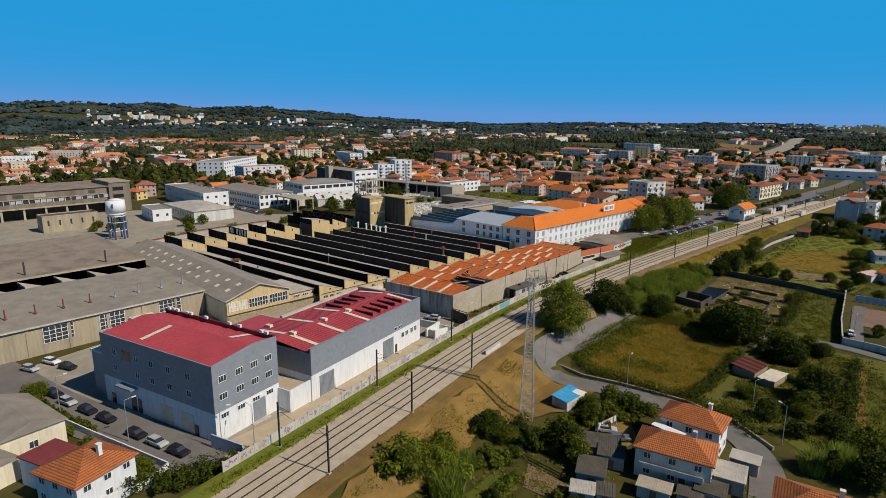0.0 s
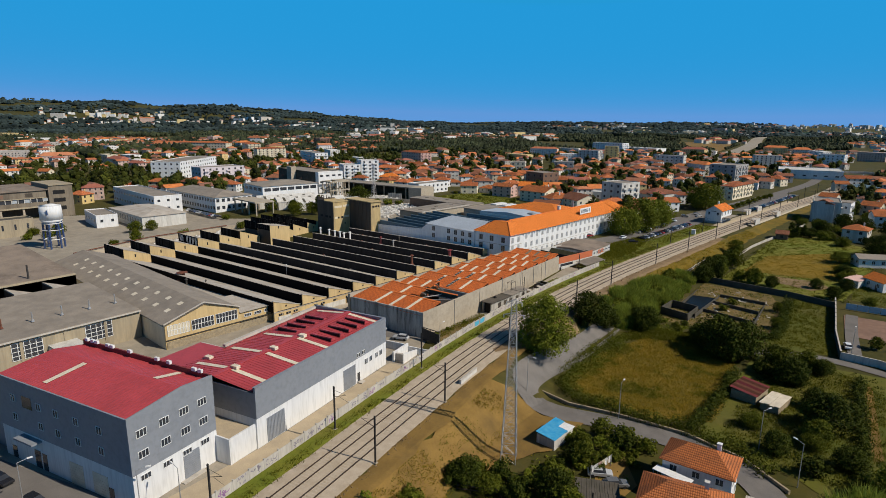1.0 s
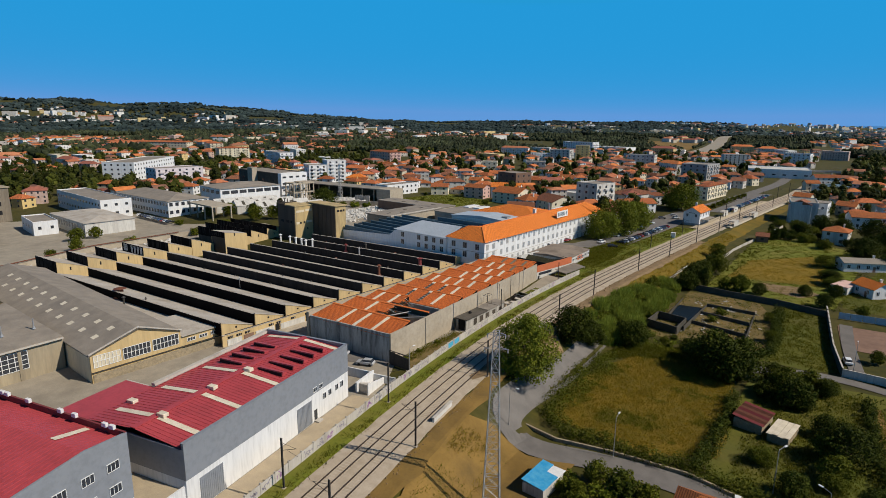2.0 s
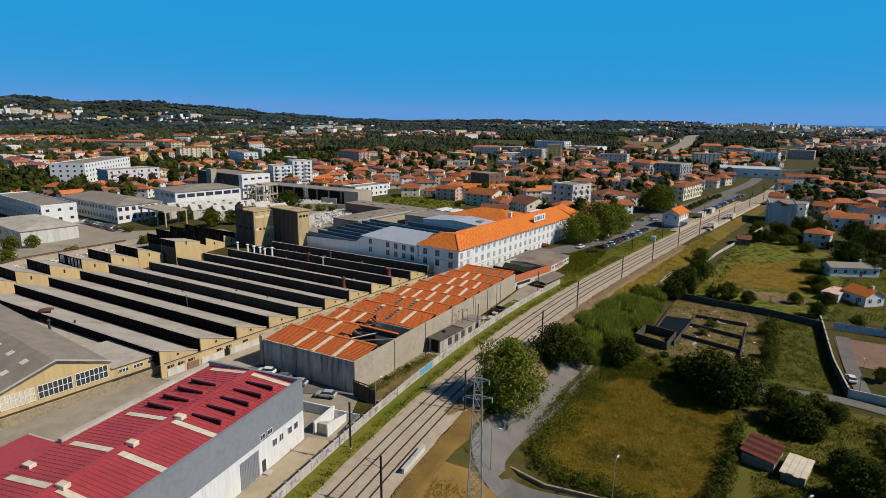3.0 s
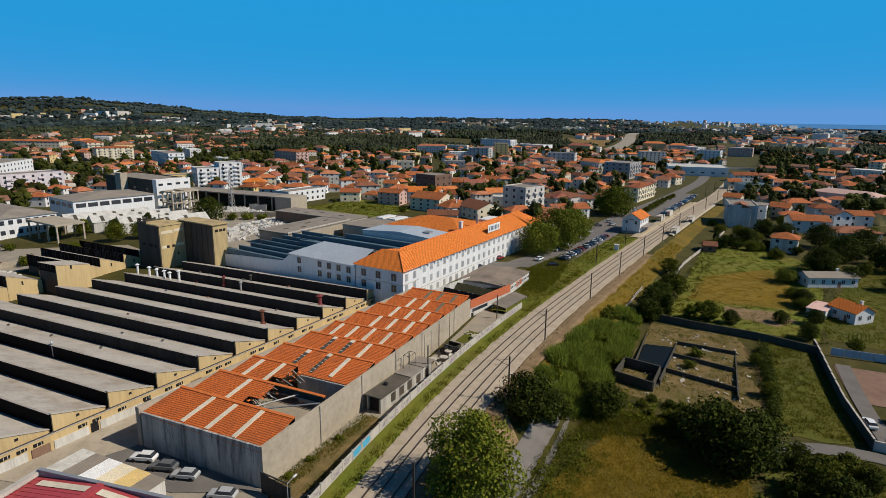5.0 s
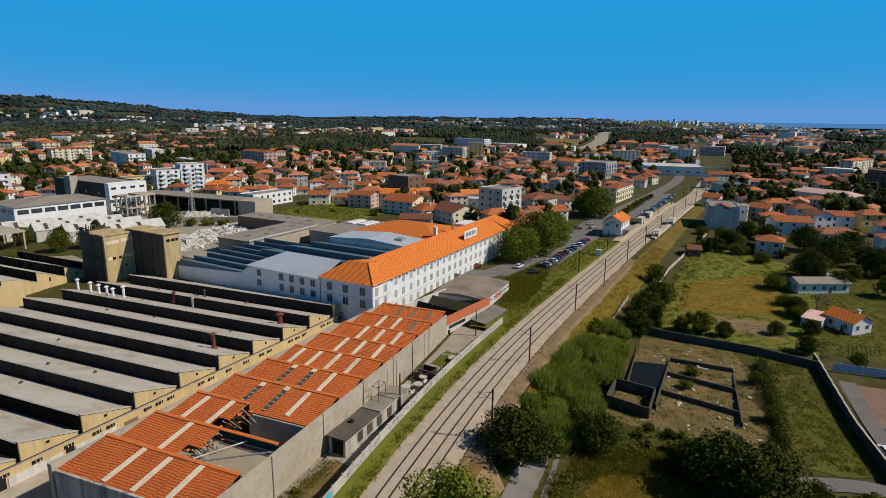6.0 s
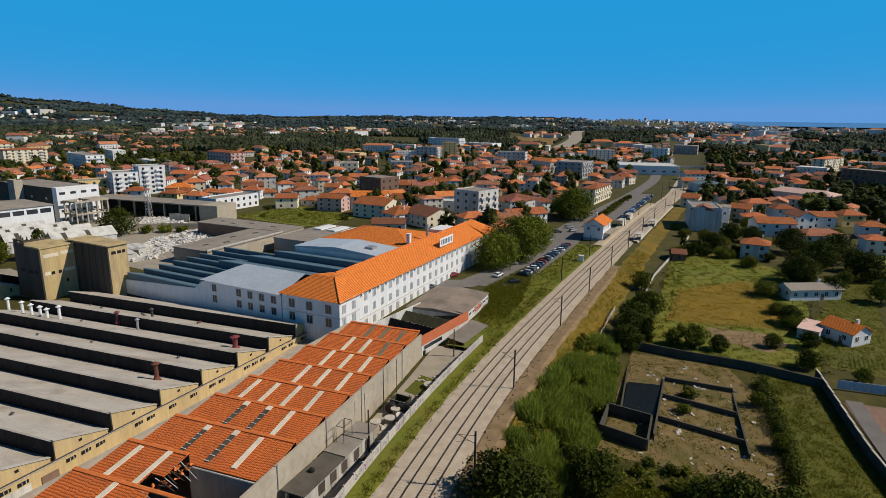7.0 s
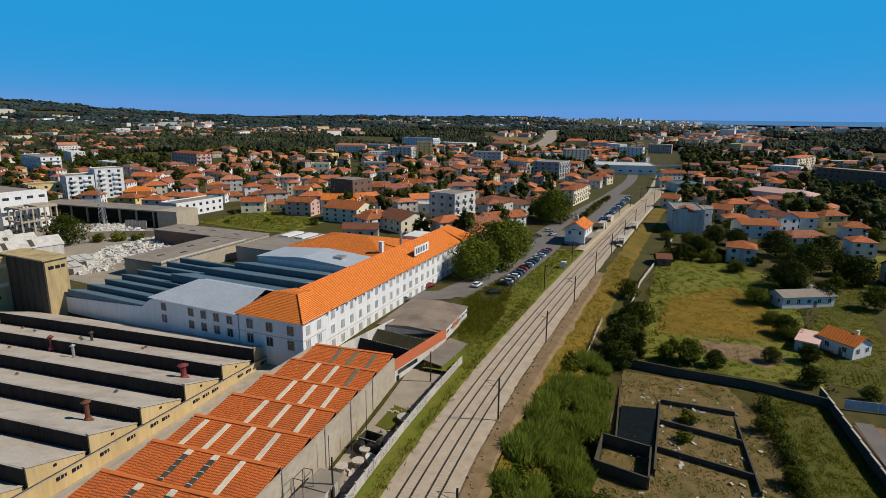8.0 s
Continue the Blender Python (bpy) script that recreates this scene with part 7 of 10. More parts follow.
for kind, x, y, s in (("plane", -69.0, 128.5, 1.0), ("dark1", -70.2, 156.5, 0.92), ("dark2", -67.5, 163, 0.72), ("dark1", -58.8, 172.5, 0.66), ("dark2", -63.0, 176, 0.55),
                      ("dark1", -38.5, 168.5, 0.95), ("dark2", -34.5, 163.5, 1.1), ("dark1", -32.0, 168, 0.9), ("dark2", -43.5, 172.5, 0.6), ("mid1", -22.5, 163, 0.8), ("dark2", -20.0, 158, 0.7), ("dark1", -11.0, 138, 0.72),
                      ("shrub_bright", -58.5, 54, 1.7), ("shrub_bright", -59.5, 58, 1.5), ("willow", -56.5, 56.5, 0.62), ("willow", -55.0, 61.0, 0.6), ("shrub_bright", -58.0, 62.5, 1.4), ("shrub_bright", -53.0, 64, 1.6), ("willow", -56.5, 65.0, 0.5), ("shrub", -58.8, 66.5, 1.1), ("dark2", -57, 79, 0.55), ("shrub_big", -53, 80, 0.5), ("mid2", -46, 88, 0.7), ("shrub_dark", -48.5, 81, 1.2),
                      ("mid2", -44, 97, 0.7), ("mid2", -46.5, 101, 0.6), ("shrub_bright", -43, 104, 1.2), ("shrub_dark", -40, 106, 1.3), ("dark2", -31, 88, 0.4), ("shrub", -37, 108, 1.1),
                      ("dark1", -58.3, 240, 0.72), ("dark2", -57.5, 249, 0.75), ("dark2", -56, 262, 0.7), ("dark2", -58.5, 232, 0.7), ("pop", -54, 236, 0.6), ("dark2", -37, 239, 0.45), ("dark2", -24, 246, 0.42), ("mid2", -42, 241, 0.55), ("dark2", -15.5, 249, 0.5), ("dark2", -18, 236, 0.5), ("mid2", -46, 246, 0.5),
                      ("shrub_big", -17, 264, 0.6), ("shrub_big", -19, 275, 0.55), ("mid1", -31, 213, 0.4), ("mid1", -28.8, 197, 0.45), ("shrub", -44, 212, 0.9), ("shrub", -45, 205, 0.8),
                      ("mid2", -8, 232, 0.6), ("mid2", 0, 230, 0.7), ("dark2", 4, 197, 0.6), ("mid2", -5, 196, 0.6)):
    plant(kind, x, y, s)
for i, (x, y) in enumerate(fill([(-26, 120), (-27, 170), (-8, 173), (16, 150), (14, 110), (-8, 108), (-14, 117)], 30, 5)):
    if math.hypot(x + 24, y - 144) > 8.0 and abs(x + 2.6) > 3.0:
        plant(("dark2", "mid2", "mid1", "shrub_dark", "dark2", "shrub_big")[i % 6], x, y, (0.42, 0.8, 0.55, 1.2, 0.5, 0.5)[i % 6])
for i, (x, y) in enumerate(fill([(-73.5, 168), (-73, 185), (-71.5, 205), (-68.5, 228), (-61, 232), (-60.5, 200), (-61.5, 178), (-63, 168)], 130, 8)):
    plant(("reeds", "reeds2", "shrub_bright", "reeds", "shrub", "shrub_bright")[i % 6], x, y, (0.9, 1.1, 0.8, 1.0, 1.0, 1.0)[i % 6])
for i, (x, y) in enumerate(fill([(-62, 228), (-59.5, 268), (-56.5, 268), (-58, 228)], 14, 9)):
    plant(("shrub_dark", "shrub", "reeds2")[i % 3], x, y, 1.0)
for i, (x, y) in enumerate(fill([(-61, 174), (-60, 184), (-36, 182), (-34, 174), (-46, 176)], 18, 10)):
    plant(("shrub", "bush_low", "bush_low", "shrub_dark")[i % 4], x, y, (0.7, 1.2, 1.0, 0.6)[i % 4])
for i, (x, y) in enumerate(fill([(-51, 108), (-30, 107.5), (-36, 97), (-48, 92)], 16, 11) + fill([(-52, 60), (-40, 92), (-47, 92), (-55, 70)], 18, 12) + fill([(-30, 60), (-34, 72), (-50, 70), (-48, 50)], 14, 16)):
    plant(("shrub", "bush_low", "shrub_dark", "bush_low", "shrub_bright")[i % 5], x, y, (0.7, 1.2, 0.7, 1.0, 0.8)[i % 5])
for i, (x, y) in enumerate(fill([(-50, 330), (-47, 345), (-12, 352), (-14, 335), (-30, 338)], 26, 13)):
    plant(("dark2", "shrub_dark", "mid2", "shrub_big", "pop")[i % 5], x, y, (0.45, 1.2, 0.6, 0.5, 0.5)[i % 5])
LAWN = [(14, 338), (17, 356), (34, 372), (48, 366), (40, 340)]
drape("garden_grass", [(-13, 238), (1, 236), (11, 298), (30, 350), (13, 345), (-1, 300), (-5, 285), (-14, 262)], "field", 0.07, 3, label="green garden grass round the small houses", category="grass")
drape("lawn", LAWN, "verdant", 0.12, 3, label="bright green lawn below the houses", category="lawn")
for i, (x, y) in enumerate(fill([(-14, 300), (-12, 360), (40, 380), (60, 300), (10, 290)], 20, 14)):
    if y > 352 or inside(x, y, LAWN):
        continue
    plant(("dark1", "dark2", "mid2", "shrub_big")[i % 4], x, y, (0.7, 0.7, 0.8, 0.6)[i % 4])

scrub("undergrowth", [p for p in fill([(-60, 40), (-52, 98), (-30, 108), (-14, 100), (-10, 60), (-20, 40)], 520, 41) if not inside(*p, [(-57, 40), (-62.5, 62), (-66, 86), (-68.5, 100), (-64, 106.5), (-55.5, 105.5), (-51.5, 97), (-57, 86), (-58.5, 78), (-57, 66), (-54, 50)]) and not inside(*p, [(-36, 90), (-36, 113), (-16, 113), (-14, 85), (-34, 82)])], 0.7, 2.0, "leaf_bright", "weeds and brambles in the gardens", 15, 41)
scrub("orchard_undergrowth", fill([(-27, 119), (-27, 172), (-4, 174), (22, 140), (14, 108), (-6, 108), (-14, 116)], 330, 42), 0.6, 2.0, "leaf_dark", "green undergrowth below the orchard trees", 15, 42)
scrub("bank_scrub", fill([(-74, 166), (-73.5, 188), (-70, 226), (-60, 232), (-60.5, 168)], 420, 43) + fill([(-60.5, 172), (-61, 186), (-32, 184), (-28, 174), (-45, 174)], 150, 44), 0.9, 2.2, "leaf_bright", "green scrub on the railway bank", 16, 43)
scrub("field_scrub", fill([(-56, 232), (-50, 330), (-44, 330), (-48, 240)], 160, 45) + fill([(-30, 184), (-29, 228), (-26, 228), (-27, 184)], 110, 46) + fill([(-16, 232), (-14, 330), (-4, 330), (-8, 240)], 150, 47), 0.9, 2.0, "leaf", "weedy hedgerow scrub", 15, 45)
# tufts over the grass
r8 = random.Random(21)
strip = []
for _ in range(1500):
    y = r8.uniform(30, 260)
    strip.append((railx(y) + r8.uniform(-8.4, -5.4), y))
tufts("garden_tufts", fill([(-13, 238), (1, 236), (11, 298), (30, 350), (13, 345), (-1, 300), (-5, 285), (-14, 262)], 2200, 68), 0.4, "tuft", "rough green grass round the small houses", 8, 69)
tufts("grass_tufts", strip, 0.5, "tuft", "tufts of green grass beside the wall", 9, 1)
tufts("hedge_foot_weeds", fill([(-63, 158), (-61, 176), (-46, 177), (-44, 170), (-55, 166)], 900, 65) + fill([(-27, 120), (-27, 170), (-8, 172), (6, 150), (6, 118), (-12, 117)], 2600, 66), 0.5, "tuft", "rough green grass below the trees", 9, 67)
hay = fill(MEADOW, 7500, 2)
lush = [p for p in hay if noise.noise(Vector((p[0] * 0.09, p[1] * 0.14, 1))) + 0.5 * noise.noise(Vector((p[0] * 0.4, p[1] * 0.5, 2))) > 0.16]
rest = set(lush)
tufts("meadow_tufts", [p for p in hay if p not in rest], 0.34, "tuft_dry", "dry yellow meadow grass", 9, 2)
tufts("meadow_weeds", lush, 0.42, "tuft", "green weeds among the dry meadow grass", 9, 22)
GOLD = [(-50, 257), (-46, 287), (-25, 306), (-16.5, 282), (-17.5, 262), (-34, 259)]
tufts("bank_tufts", [(railx(y) + u, y) for u, y in fill([(8.6, 168), (14.0, 168), (14.0, 330), (8.6, 330)], 1700, 61)], 0.4, "tuft_dry", "dry grass on the railway bank", 9, 62)
tufts("golden_tufts", fill(GOLD, 1800, 12), 0.35, "tuft_dry", "golden dry grass", 9, 12)
tufts("weed_tufts", fill([(-60, 184), (-57, 230), (-35, 229), (-29, 215), (-29, 184)], 240, 3) + fill([(-29, 182), (-28, 229), (-17.5, 226), (-13, 184)], 900, 4) + [p for p in fill([(-54, 236), (-49, 330), (-30, 345), (-6, 320), (-15, 235)], 1900, 6) if not inside(*p, GOLD)], 0.4, "tuft", "green weeds and grass", 13, 3)
tufts("field_tufts", [p for p in fill([(-57, 40), (-62.5, 62), (-66, 86), (-68.5, 100), (-64, 106.5), (-55.5, 105.5), (-51.5, 97), (-57, 86)], 3000, 7) if noise.noise(Vector((p[0] * 0.11, p[1] * 0.11, 7.5))) > -0.05], 0.3, "tuft_dry", "dry grass tufts on the ochre field", 8, 4)
tufts("field_weeds", [p for p in fill([(-57, 40), (-62.5, 62), (-66, 86), (-68.5, 100), (-64, 106.5), (-55.5, 105.5), (-51.5, 97), (-57, 86)], 1500, 17) if noise.noise(Vector((p[0] * 0.13, p[1] * 0.13, 2.5))) > 0.12], 0.25, "tuft", "green weeds in patches on the ochre field", 8, 14)

# ---- pylon ----
def pylon(x, y, h=30.0):
    a = thing("lattice_pylon", x, y, gz(x, y), 25, "slender grey steel lattice pylon", "pylon")
    def half(z):
        return 1.35 - 0.95 * z / h
    for sx, sy in ((-1, -1), (1, -1), (1, 1), (-1, 1)):
        b = bmesh.new()
        tube(b, (sx * half(0), sy * half(0), -0.3), (sx * half(h), sy * half(h), h), 0.085, 0.06, 5)
        part("leg", b, "steel", a)
    b = bmesh.new()
    n = 15
    for k in range(n):
        z0, z1 = h * k / n, h * (k + 1) / n
        p, q = half(z0), half(z1)
        for (ax, ay), (bx, by) in (((-1, -1), (1, -1)), ((1, -1), (1, 1)), ((1, 1), (-1, 1)), ((-1, 1), (-1, -1))):
            tube(b, (ax * p, ay * p, z0), (bx * q, by * q, z1), 0.035, n=4)
            tube(b, (bx * p, by * p, z0), (ax * q, ay * q, z1), 0.035, n=4)
            tube(b, (ax * q, ay * q, z1), (bx * q, by * q, z1), 0.045, n=4)
    part("lattice", b, "steel", a, "crossed steel bracing")
    for z, ln in ((h - 0.4, 1.3), (h - 2.6, 1.7)):
        for s in (-1, 1):
            b = bmesh.new()
            tube(b, (0, 0, z + 0.3), (s * ln, 0, z), 0.05, n=5)
            tube(b, (0, 0, z - 0.3), (s * ln, 0, z), 0.05, n=5)
            part("cross_arm", b, "steel", a)
            b = bmesh.new()
            tube(b, (s * ln, 0, z), (s * ln, 0.3, z - 0.7), 0.07, n=6)
            part("insulator", b, "white", a)
    return a


pylon(-55.3, 89.8)

# ---- houses below the road ----
def villa(x, y, rz, w, d, h, rise, label, wall="white_old", roof="tile_old", ext=True):
    a = house(x, y, rz, w, d, h, rise, wall, roof, True, 2, label, None, True, True, "house", "garden houses", 3.4)
    part("balcony", boxes((-w / 2 + 1, w / 2 - 1, -d / 2 - 1.4, -d / 2, h * 0.48, h * 0.48 + 0.15), (-w / 2 + 1, w / 2 - 1, -d / 2 - 1.4, -d / 2 - 1.3, h * 0.48 + 0.15, h * 0.48 + 1.0)), "white_old", a)
    return a


villa(-25.4, 90.2, 11, 12.0, 7.4, 5.5, 2.1, "long house with weathered tiles above a terrace")
villa(-26.2, 102.0, 3, 10.4, 6.8, 5.8, 2.2, "white house with a hipped tile roof by the road", "white")
wc = thing("white_canopy", -29.0, 96.6, gz(-33, 102), -8, "flat white sheet canopy between the houses", "canopy")
part("sheet", boxes((-3, 3, -0.9, 0.9, 4.4, 4.5)), "white", wc)
for sx in (-2.8, 2.8):
    for sy in (-0.8, 0.8):
        part("post", boxes((sx - 0.06, sx + 0.06, sy - 0.06, sy + 0.06, -0.3, 4.4)), "steel", wc)
for x, y, rz, w, d, h, mm, lab in ((-38.0, 88.2, 24, 6.4, 5.0, 2.6, "roof_moss", "low block shed with a stained flat dark roof"), (-35.0, 86.0, 22, 4.4, 4.0, 2.9, "roof_moss", "small block shed with a dark mossy roof"), (-35.6, 79.6, 22, 4.6, 5.6, 2.7, "roof_moss", "low block shed with a stained flat dark roof"), (-34.2, 73.6, 24, 3.6, 3.2, 2.3, "concrete_light", "small lean-to under pale sheets"), (-31.2, 75.6, 24, 2.6, 3.4, 2.2, "roof_moss", "small block shed with a dark mossy roof"), (-25.6, 81.8, 12, 5.0, 3.0, 2.4, "concrete", "garden shelter with a flat sandy roof"), (-17.2, 93.2, 10, 4.6, 5.4, 3.0, "concrete_light", "flat-roofed white terrace store room"), (-16.4, 99.6, 6, 4.4, 3.2, 2.9, "concrete_light", "flat-roofed white terrace store room"), (-18.4, 87.0, 10, 4.4, 4.0, 2.6, "roof_moss", "small block shed with a dark mossy roof"), (-20.6, 83.6, 12, 3.6, 2.6, 2.3, "roof_moss", "low block shed with a stained flat dark roof")):
    s = thing("garden_shed", x, y, gz(x, y), rz, lab, "shed", "garden sheds")
    h *= 0.85
    part("wall", boxes((-w / 2, w / 2, -d / 2, d / 2, -0.8, h)), "grey_render", s)
    part("roof", boxes((-w / 2 - 0.25, w / 2 + 0.25, -d / 2 - 0.25, d / 2 + 0.25, h, h + 0.12)), mm, s)
    b = bmesh.new()
    k = -w / 2
    while k < w / 2:
        box(b, k, k + 0.1, -d / 2 - 0.25, d / 2 + 0.25, h + 0.12, h + 0.17)
        k += 0.4
    tagged(part("roof_ribs", b, mm, s), "", "", "", "stuff")
    part("door", boxes((-0.5, 0.5, -d / 2 - 0.04, -d / 2, 0, 1.75)), "brownbrick", s)
bs = thing("blue_roofed_shed", -51.9, 101.0, gz(-51.9, 101), 86, "garden shed under a blue tarpaulin", "shed")
part("wall", boxes((-3.4, 3.4, -1.9, 1.9, -0.6, 2.1)), "white_old", bs)
b = bmesh.new()
for i in range(6):
    for j in range(4):
        q = [(-3.6 + 1.2 * u, -2.1 + 1.05 * v, 2.2 + 0.15 * noise.noise(Vector((u, v, 3))) + 0.1 * v) for u, v in ((i, j), (i + 1, j), (i + 1, j + 1), (i, j + 1))]
        if i < 4 or j > 1:
            poly(b, q)
part("tarpaulin", b, "blue_sheet", bs, "bright blue tarpaulin")
part("white_sheet", boxes((0.8, 3.7, -2.2, 2.2, 2.1, 2.18)), "white", bs)
rs = thing("rusty_shed", -26.4, 144.6, gz(-26, 144), 80, "low shed with red rusty corrugated roof sheets", "shed")
part("wall", boxes((-3.6, 3.6, -2.6, 2.6, -0.6, 2.0)), "stone", rs)
for k in range(7):
    b = bmesh.new()
    for j in range(4):
        x = -3.9 + k * 1.12 + j * 0.28
        poly(b, [(x, -2.9, 2.05), (x + 0.14, -2.9, 2.12 + 0.07 * (k % 2)), (x + 0.14, 2.9, 2.72 + 0.07 * (k % 2)), (x, 2.9, 2.65)])
        poly(b, [(x + 0.14, -2.9, 2.12 + 0.07 * (k % 2)), (x + 0.28, -2.9, 2.05), (x + 0.28, 2.9, 2.65), (x + 0.14, 2.9, 2.72 + 0.07 * (k % 2))])
    part("roof_sheet", b, "rust" if k % 3 else "maroon", rs)
ws = thing("pale_sheet_shed", -21.0, 142.4, gz(-21, 142), -10, "small shed under pale metal sheets", "shed")
part("wall", boxes((-1.8, 1.8, -3.6, 3.6, -0.6, 1.7)), "stone", ws)
for k in range(4):
    part("roof_sheet", boxes((-2.0 + k * 1.0, -1.04 + k * 1.0, -3.9 + 0.3 * (k % 2), 3.8, 1.75 + 0.05 * (k % 2), 1.81 + 0.05 * (k % 2))), "skylight", ws)
house(-4, 88, 8, 11, 9, 5.2, 2.2, "cream", "tile_old", True, 2, "house with an orange tiled roof beside the lane", None, True)
bridge = thing("bridge_parapet", -72.6, 101.5, -0.4, 98, "white concrete parapet of a small railway bridge", "parapet")
part("parapet_wall", boxes((-3.6, 3.6, -0.2, 0.2, -2.2, 1.3)), "white_old", bridge)
part("coping", boxes((-3.7, 3.7, -0.28, 0.28, 1.3, 1.42)), "concrete_light", bridge)
for x, y, rz in ((-45.3, 116.3, 90), (-13.2, 113.0, 150), (-64.6, 112.5, 0), (-20.5, 121.5, 60), (-10.0, 184.8, 90)):
    street_lamp(x, y, rz)
park("silver", -40.5, 95.5, 30, gz(-40.5, 95.5) + 0.02)
park("grey", -37.2, 94.2, 40, gz(-37.2, 94.2) + 0.02)

# ---- houses beyond the fields ----
hr = thing("white_apartment_house", -36.5, 389, -0.5, -6, "tall plain white house with a blank gable", "house")
part("wall", boxes((-5.5, 5.5, 0, 9, -2, 10.2)), "white_old", hr)
part("rear_wing", boxes((-5.3, 11.5, 9, 21, -2, 10.8)), "white", hr)
b = bmesh.new()
prism(b, [(-5.8, 10.2), (5.8, 10.2), (0, 12.6)], "y", -0.2, 9.2)
uv_metres(b)
part("roof", b, "tile_brown", hr)
part("roof_wing", boxes((-5.5, 11.7, 8.8, 21.2, 10.8, 11.1)), "grey_roof", hr)
for yy in (11, 14.5, 18):
    for zz in (1.5, 4.6, 7.8):
        window(hr, 11.5, yy, zz, 1.2, 1.4, "+x", 2)
for xx in (-3.6, -1.2):
    window(hr, xx + 10.5, 9.0, 7.5, 1.2, 1.4, "-y", 2)
house(-5.5, 259.5, -48, 8.5, 7, 3.4, 2.0, "white", "tile_new", False, 1, "small white house with a bright orange roof", None, True)
sw = thing("pink_roofed_store", -13.0, 260.5, gz(-12, 260), 70, "low white store with a faded pink roof", "store")
part("wall", boxes((-5, 5, -2.5, 2.5, -1, 2.6)), "white_old", sw)
part("roof", boxes((-5.2, 5.2, -2.7, 2.7, 2.6, 2.75)), "pink", sw)
house(-7.8, 295.0, 26, 17, 7, 3.4, 1.4, "white", "grey_roof", False, 1, "long low white house with a grey roof", None, True)
house(-46.7, 329, 5, 5, 7, 2.8, 1.4, "brownbrick", "tile_brown", False, 1, "small brown brick shed with a tiled roof", None, False, False)
wall_line("wall_path", [(-57.5, 268), (-54.5, 300), (-49, 330), (-42, 372)], 1.2, 0.25, "concrete_light", "pale low wall along the path")


# ---- kitchen gardens and yard clutter ----
drape("vegetable_plot", [(-45.9, 75.9), (-37.0, 75.0), (-36.7, 69.8), (-43.0, 69.7)], "earth", 0.10, 2, label="dug brown vegetable plot with rows", category="garden bed")
drape("vegetable_plot", [(-49.1, 70.8), (-43.4, 69.0), (-43.4, 62.4), (-48.8, 61.0)], "field", 0.10, 2, label="green vegetable plot beside the bed", category="garden bed")
drape("dirt_yard", [(-42.3, 102.7), (-40.1, 104.7), (-34.4, 96.6), (-35.0, 92.6), (-40.5, 92.5)], "drysoil", 0.09, 2, label="bare trodden earth yard beside the house", category="yard")
drape("dirt_path", [(-7.2, 166.4), (-4.9, 167.3), (-1.9, 131.6), (-3.4, 130.0)], "drysoil", 0.09, 3, label="dry earth path between the hedges", category="path")
drape("vegetable_plot", [(-7.8, 248.4), (0.1, 247.9), (-2.1, 237.7), (-8.7, 240.1)], "field", 0.12, 3, label="green vegetable plot with rows", category="garden bed")
row = []
for k in range(9):
    u = k / 8
    for j in range(26):
        v = j / 25
        row.append((-45.2 + 7.6 * v + 1.6 * u, 75.4 - 0.7 * v - 5.2 * u))
for k in range(8):
    for j in range(22):
        row.append((-8.4 + 0.95 * k + 0.05 * j, 240.4 + 0.33 * j))
scrub("vegetable_rows", row, 0.45, 0.35, "leaf", "rows of low green vegetables", 8, 8, 0.2)


def clothes_line(x, y, rz, n):
    a = thing("clothes_line", x, y, gz(x, y), rz, "washing line with white and pink sheets", "clothes line")
    for u in (0.0, n * 0.95 + 0.3):
        part("post", boxes((u - 0.05, u + 0.05, -0.05, 0.05, -0.3, 2.3)), "steel", a)
    b = bmesh.new()
    tube(b, (0, 0, 2.2), (n * 0.95 + 0.3, 0, 2.2), 0.015, n=5)
    part("line", b, "steel", a)
    rn = random.Random(2)
    for k in range(n):
        b = bmesh.new()
        h = rn.uniform(0.8, 1.5)
        for i in range(4):
            p = [(0.3 + k * 0.95 + 0.2 * j, 0.08 * math.sin(2.2 * j + k), z) for j in (i, i + 1) for z in (2.2, 2.2 - h)]
            poly(b, [p[0], p[1], p[3], p[2]])
        part("sheet", b, ("white", "white", "pink", "cream")[k % 4], a)


clothes_line(-41.4, 93.6, 78, 6)


def paling(pts, h, material, label):
    """A garden fence of single posts and boards along a line."""
    for (x0, y0), (x1, y1) in zip(pts, pts[1:]):
        ln = math.hypot(x1 - x0, y1 - y0)
        a = thing("garden_fence", x0, y0, gz(x0, y0), math.degrees(math.atan2(y1 - y0, x1 - x0)), label, "fence")
        n = max(2, int(ln / 2.0))
        rn = random.Random(int(x0 * 7))
        for k in range(n + 1):
            part("post", boxes((ln * k / n - 0.06, ln * k / n + 0.06, -0.06, 0.06, -0.4, h + rn.uniform(0, 0.2))), "bark", a)
        for k in range(n):
            u = ln * k / n
            for zz in (0.35, 0.85):
                part("board", boxes((u + 0.07, u + ln / n - 0.07, -0.09, -0.065, zz * h - 0.12, zz * h + 0.12 + rn.uniform(-0.03, 0.1))), material, a)


